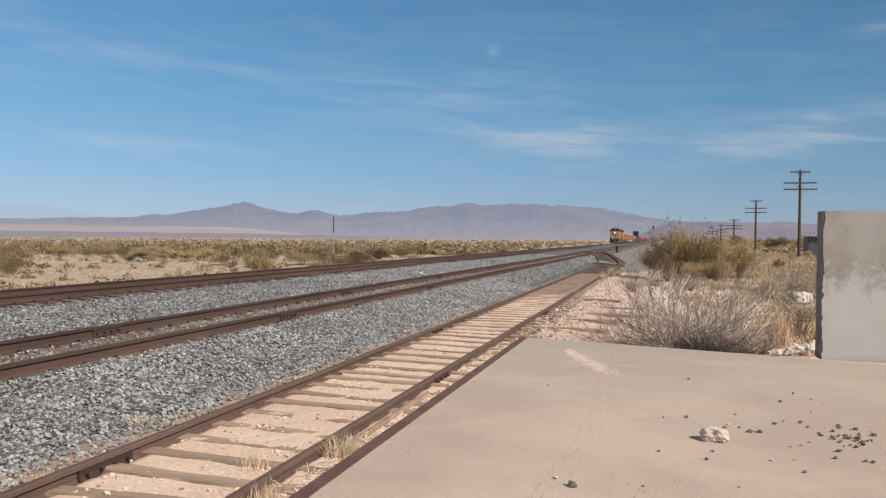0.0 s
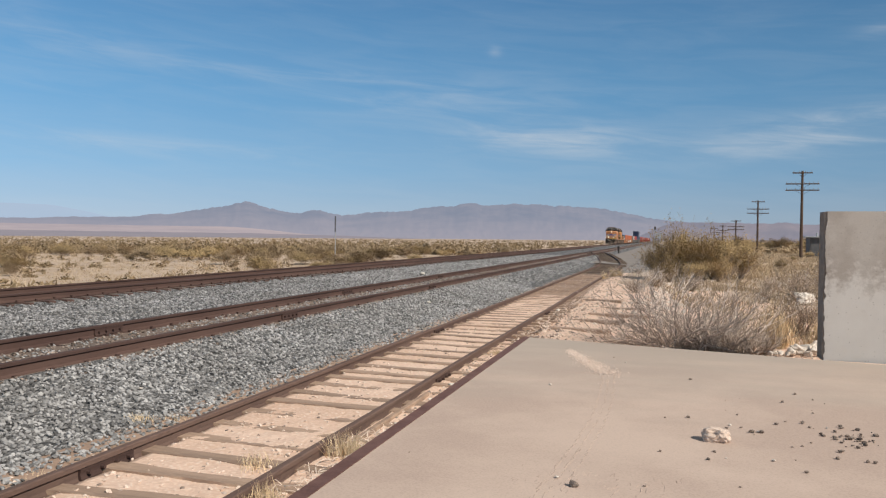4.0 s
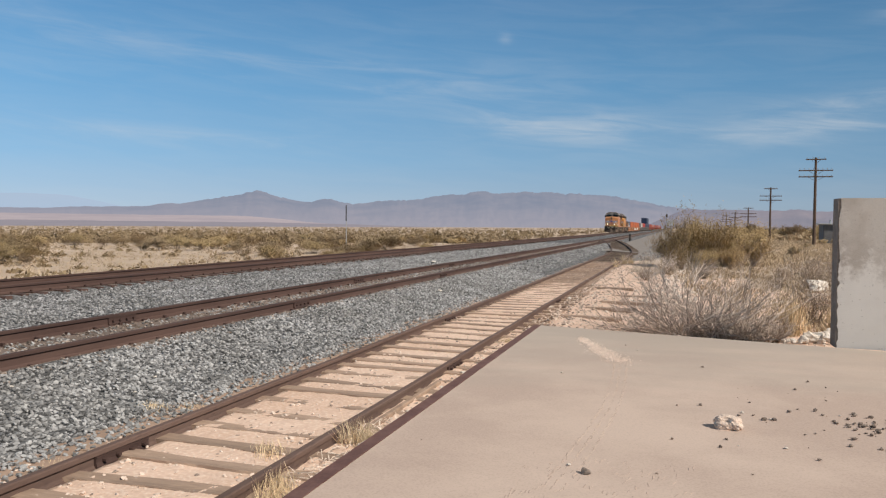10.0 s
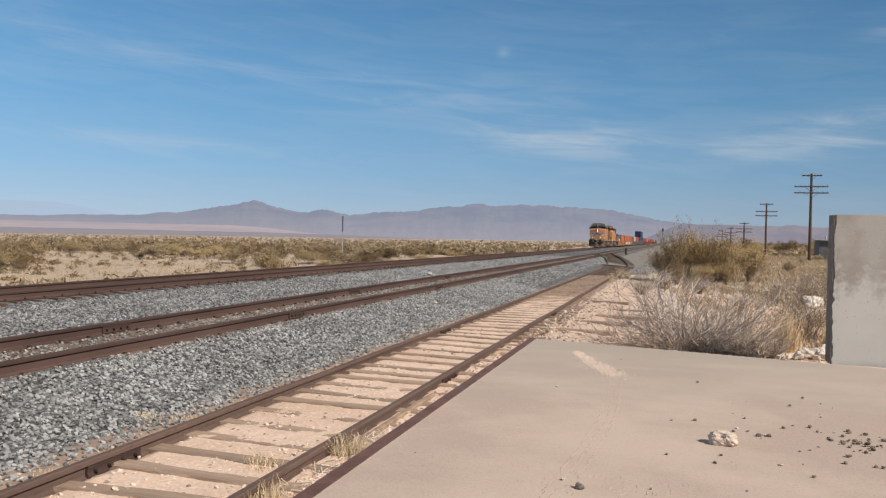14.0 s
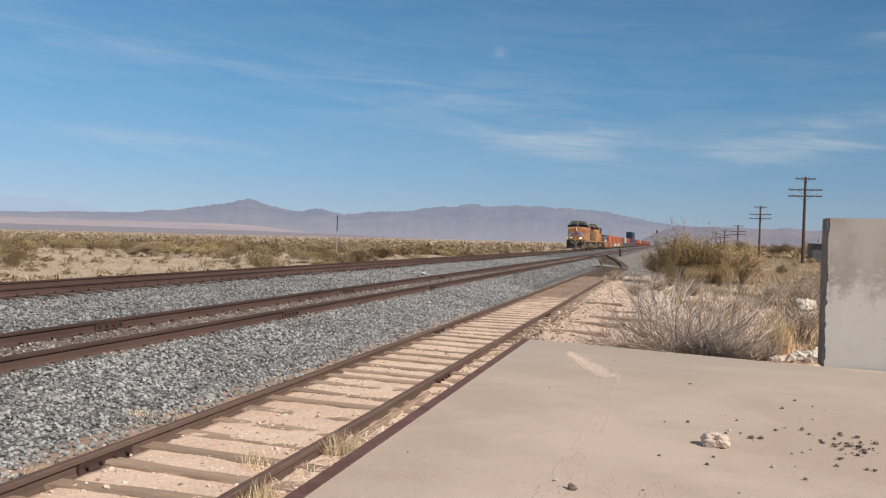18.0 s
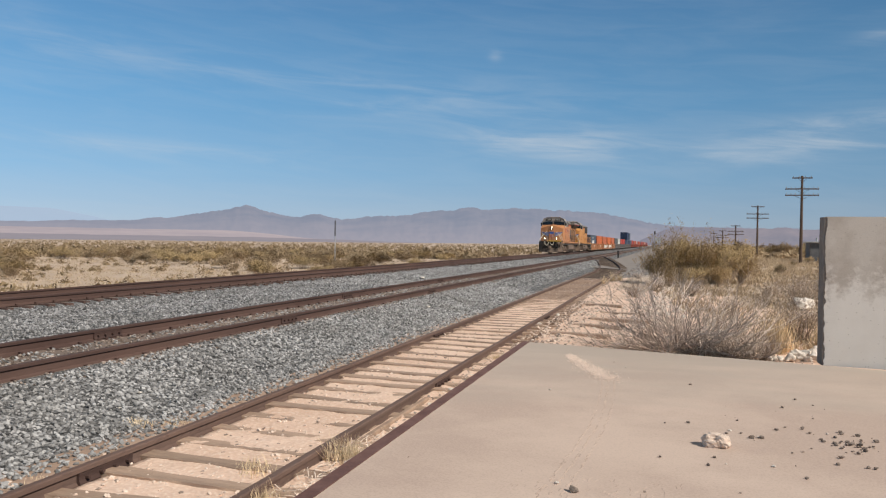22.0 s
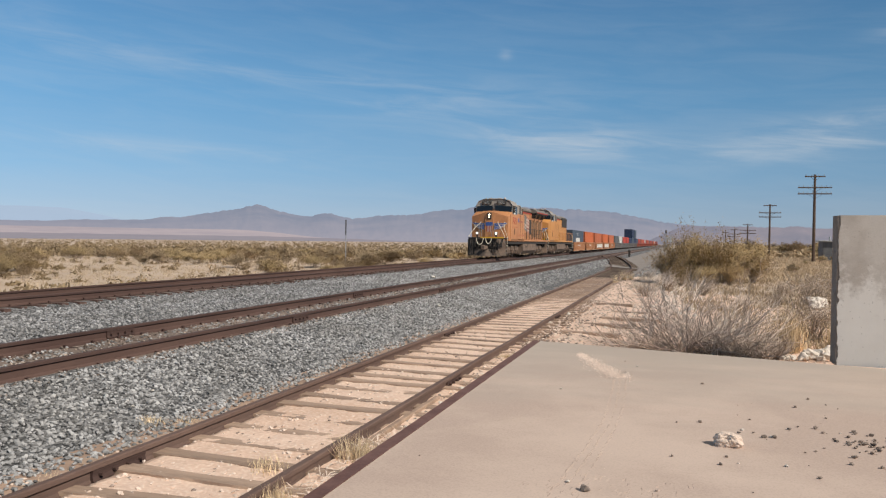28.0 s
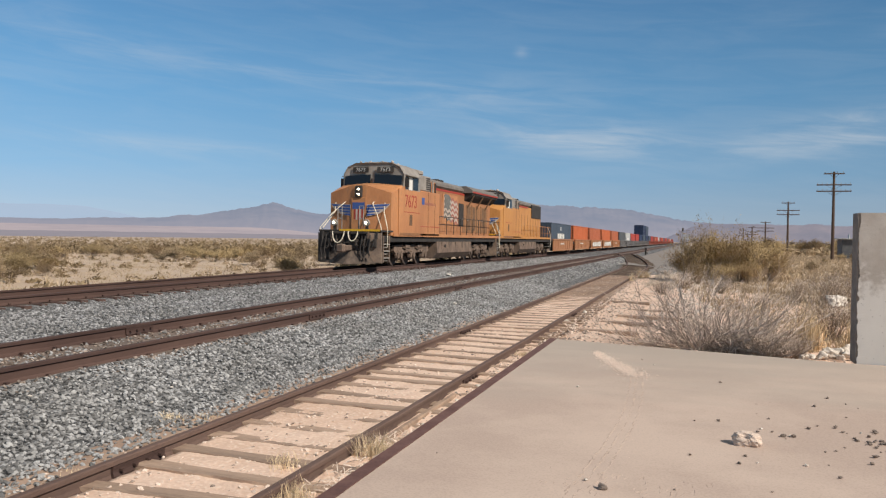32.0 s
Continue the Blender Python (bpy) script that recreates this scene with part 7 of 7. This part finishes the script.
def build_litter():
    nr = np.random.default_rng(21)
    # streak of spilled pale grit
    n = 2400
    t = nr.uniform(0, 1, n)
    xs = 2.19 + 0.74 * t + nr.normal(0, 0.055, n) * (0.5 + 1.2 * t)
    ys = 12.44 - 1.98 * t + nr.normal(0, 0.10, n)
    tagged(scatter_stones("spilled_grit", xs, ys, np.full(n, SLAB_Z + 0.002), nr.uniform(0.008, 0.026, n), GRIT, nr, 0.5), "streak of pale grit spilled on the slab", "grit", kind="stuff")
    # two faint lines of crumbs left by a tyre
    n = 70
    t = nr.uniform(0, 1, n)
    xs = 2.78 + 0.10 * np.sin(t * 3.0) + 0.15 * t + np.where(nr.uniform(0, 1, n) < 0.5, 0.0, 0.15) + nr.normal(0, 0.022, n)
    ys = 10.3 - 5.0 * t
    tagged(scatter_stones("tyre_crumbs", xs, ys, np.full(n, SLAB_Z), nr.uniform(0.004, 0.009, n), GRIT, nr, 0.4), "faint tyre trail of dry dirt crumbs", "dirt", kind="stuff")
    # ridges of dry mud pressed by the tread
    V, F = [], []
    rng = random.Random(14)
    for k in range(210):
        t = k / 150
        y = 10.4 - 5.2 * t if k < 150 else rng.uniform(4.9, 6.0)
        for j, side in ((0, 0.0), (1, 0.07), (2, 0.15)):
            if rng.random() < 0.3:
                continue
            x = rng.uniform(2.55, 3.75) if k >= 150 else 2.86 - 0.10 * t + 0.12 * math.sin(t * 3.2) + side + rng.uniform(-0.012, 0.012)
            a = radians(80 + rng.uniform(-16, 16))
            l, w, h = rng.uniform(0.015, 0.045), rng.uniform(0.003, 0.005), rng.uniform(0.0015, 0.003)
            c, s = math.cos(a), math.sin(a)
            b = len(V)
            V += [(x - c * l + s * w, y - s * l - c * w, SLAB_Z), (x + c * l + s * w, y + s * l - c * w, SLAB_Z), (x + c * l - s * w, y + s * l + c * w, SLAB_Z),
                  (x - c * l - s * w, y - s * l + c * w, SLAB_Z), (x - c * l * 0.8, y - s * l * 0.8, SLAB_Z + h), (x + c * l * 0.8, y + s * l * 0.8, SLAB_Z + h)]
            F += [(b, b + 1, b + 5, b + 4), (b + 2, b + 3, b + 4, b + 5), (b + 1, b + 2, b + 5), (b + 3, b, b + 4)]
    tagged(new("tyre_tread", mesh_of("tyre_tread", V, F, TREAD)), "faint dried tyre tread on the slab", "dirt", kind="stuff")
    # stones and chips in the sand of the siding and beyond the slab
    n = 3200
    xs, ys = nr.uniform(-1.25, 1.2, n), 3.0 + 42 * nr.uniform(0, 1, n) ** 1.6
    zs = np.array([ground_z(x, y) for x, y in zip(xs, ys)])
    k = (np.abs(np.abs(xs) - G) > 0.08)
    tagged(scatter_stones("sand_stones", xs[k], ys[k], zs[k], nr.uniform(0.012, 0.05, k.sum()), ROCK, nr, 0.6), "pale stones in the sand between the rails", "gravel", kind="stuff")
    n = 900
    xs, ys = nr.uniform(-1.25, 1.2, n), 3.0 + 42 * nr.uniform(0, 1, n) ** 1.6
    zs = np.array([ground_z(x, y) for x, y in zip(xs, ys)])
    k = (np.abs(np.abs(xs) - G) > 0.08)
    tagged(scatter_stones("dark_chips", xs[k], ys[k], zs[k], nr.uniform(0.015, 0.05, k.sum()), DARK_ROCK, nr, 0.5), "dark wood and stone chips in the sand", "gravel", kind="stuff")
    n = 7500
    xs, ys = nr.uniform(0.95, 6.5, n), 14.1 + 34 * nr.uniform(0, 1, n) ** 1.3
    zs = np.array([ground_z(x, y) for x, y in zip(xs, ys)])
    tagged(scatter_stones("sand_stones", xs, ys, zs, nr.uniform(0.02, 0.10, n) * nr.uniform(0.4, 1, n), ROCK, nr, 0.6), "pale stones scattered on the sand", "gravel", kind="stuff")
    n = 2400
    xs, ys = nr.uniform(0.95, 5.5, n), 14.1 + 30 * nr.uniform(0, 1, n) ** 1.3
    zs = np.array([ground_z(x, y) for x, y in zip(xs, ys)])
    tagged(scatter_stones("dark_chips", xs, ys, zs, nr.uniform(0.02, 0.09, n), DARK_ROCK, nr, 0.5), "dark chips scattered on the sand", "gravel", kind="stuff")
    n = 900
    xs, ys = nr.normal(3.6, 0.85, n), 17 + 20 * nr.uniform(0, 1, n)
    zs = np.array([ground_z(x, y) for x, y in zip(xs, ys)])
    tagged(scatter_stones("pale_rubble", xs, ys, zs, nr.uniform(0.03, 0.20, n) * nr.uniform(0.4, 1, n), WHITE_ROCK, nr, 0.6), "whitish rubble strewn on the sand behind the dead bush", "rubble", kind="stuff")
    for k, (x, y, s) in enumerate(((1.05, 8.5, 0.10), (0.98, 8.9, 0.06), (1.08, 9.3, 0.09), (1.0, 9.8, 0.12), (1.1, 10.3, 0.08), (0.98, 11.0, 0.07), (1.08, 11.6, 0.10), (1.0, 7.6, 0.06), (1.12, 7.9, 0.05), (1.05, 12.2, 0.06))):
        stone("pale_stone", WHITES[k % 4] if k % 3 else LIGHT, x, y, -0.125, s, k * 50, "pale stone in the sand beside the rail", "stone", "pale sand stones")
    for k, (x, y, z, q) in enumerate(((1.12, 8.35, -0.10, 0.13), (1.15, 8.52, -0.10, 0.16), (1.08, 8.66, -0.10, 0.10), (1.17, 8.78, -0.10, 0.12), (1.10, 8.18, -0.11, 0.08))):
        stone("broken_chunk", CHUNK, x, y, z, q, k * 70, "dark broken concrete chunk against the slab edge", "rubble", "broken chunks")
    # pale stones among the ballast
    for x, y, s in ((-0.98, 4.98, 0.075), (-2.0, 7.6, 0.06), (-2.6, 6.2, 0.06), (-1.8, 7.0, 0.05), (-6.5, 33, 0.3), (-2.2, 19.5, 0.14)):
        stone("pale_stone", LIGHT, x, y, bed(x) + 0.01, s, x * 90, "pale stone lying on the grey ballast", "stone", "pale ballast stones")
    # dry grass at the rails
    spots = ((0.94, 6.35, 0.30, 50), (1.03, 6.45, 0.22, 40), (0.88, 5.1, 0.20, 50), (0.98, 4.85, 0.18, 50), (1.08, 4.6, 0.2, 50), (0.35, 5.9, 0.14, 26), (0.45, 5.75, 0.12, 22), (1.02, 12.6, 0.12, 40),
             (-1.4, 6.75, 0.10, 50), (0.9, 38.5, 0.5, 60), (1.1, 41.4, 0.6, 80), (1.4, 42, 0.5, 80), (-1.15, 7.0, 0.08, 40), (-0.95, 5.0, 0.1, 24))
    for x, y, h, c in spots:
        g = tufts("grass_tuft", np.full(1, x), np.full(1, y), np.full(1, h), 3 * c, STRAW, nr, 0.17, 0.30, 0.0035, "dry straw tuft beside the rusty rail", zfun=lambda x, y: max(ground_z(x, y), bed(x)))
        tagged(g, kind="thing")
    # twigs between rail and slab, and the timber beside the rail
    rng = random.Random(31)
    V, T = [], []
    for _ in range(170):
        x, y = rng.uniform(0.86, 1.2), 5.0 + 2.2 * rng.random()
        a, l = rng.uniform(0, 6.28), rng.uniform(0.04, 0.16)
        z = -0.10 + rng.uniform(0, 0.04)
        tube_tris([(x, y, z), (x + math.cos(a) * l / 2, y + math.sin(a) * l / 2, z + rng.uniform(0, 0.03)), (x + math.cos(a) * l, y + math.sin(a) * l, z + rng.uniform(-0.02, 0.05))], 0.004, 0.002, V, T)
    tagged(new("twig_litter", tri_mesh("twig_litter", V, T, GREY_TWIG)), "grey twig litter between rail and slab", "litter", kind="stuff")
    bm = box(BM(), 0.855, 0.915, 6.3, 9.1, -0.16, -0.072, 0.01)
    tagged(part("guard_timber", bm, TIE), "half-buried old timber beside the rail", "timber")
    # sunken planks added in place of dark shadow and twig streaks
    for x, y, l in ((1.6, 18.6, 1.1), (1.9, 22.6, 1.0), (1.35, 16.7, 1.2), (1.8, 20.3, 1.5), (1.3, 24.8, 1.1)):
        ob = part("old_tie", box(BM(), 0, l, -0.11, 0.11, -0.10, 0.02, 0.015), TIE)
        ob.matrix_basis = pose(x, y, ground_z(x, y), 0, 0, -4)
        tagged(ob, "plank added for a dark streak on the sand", "timber", "old ties")


build_litter()

motions()
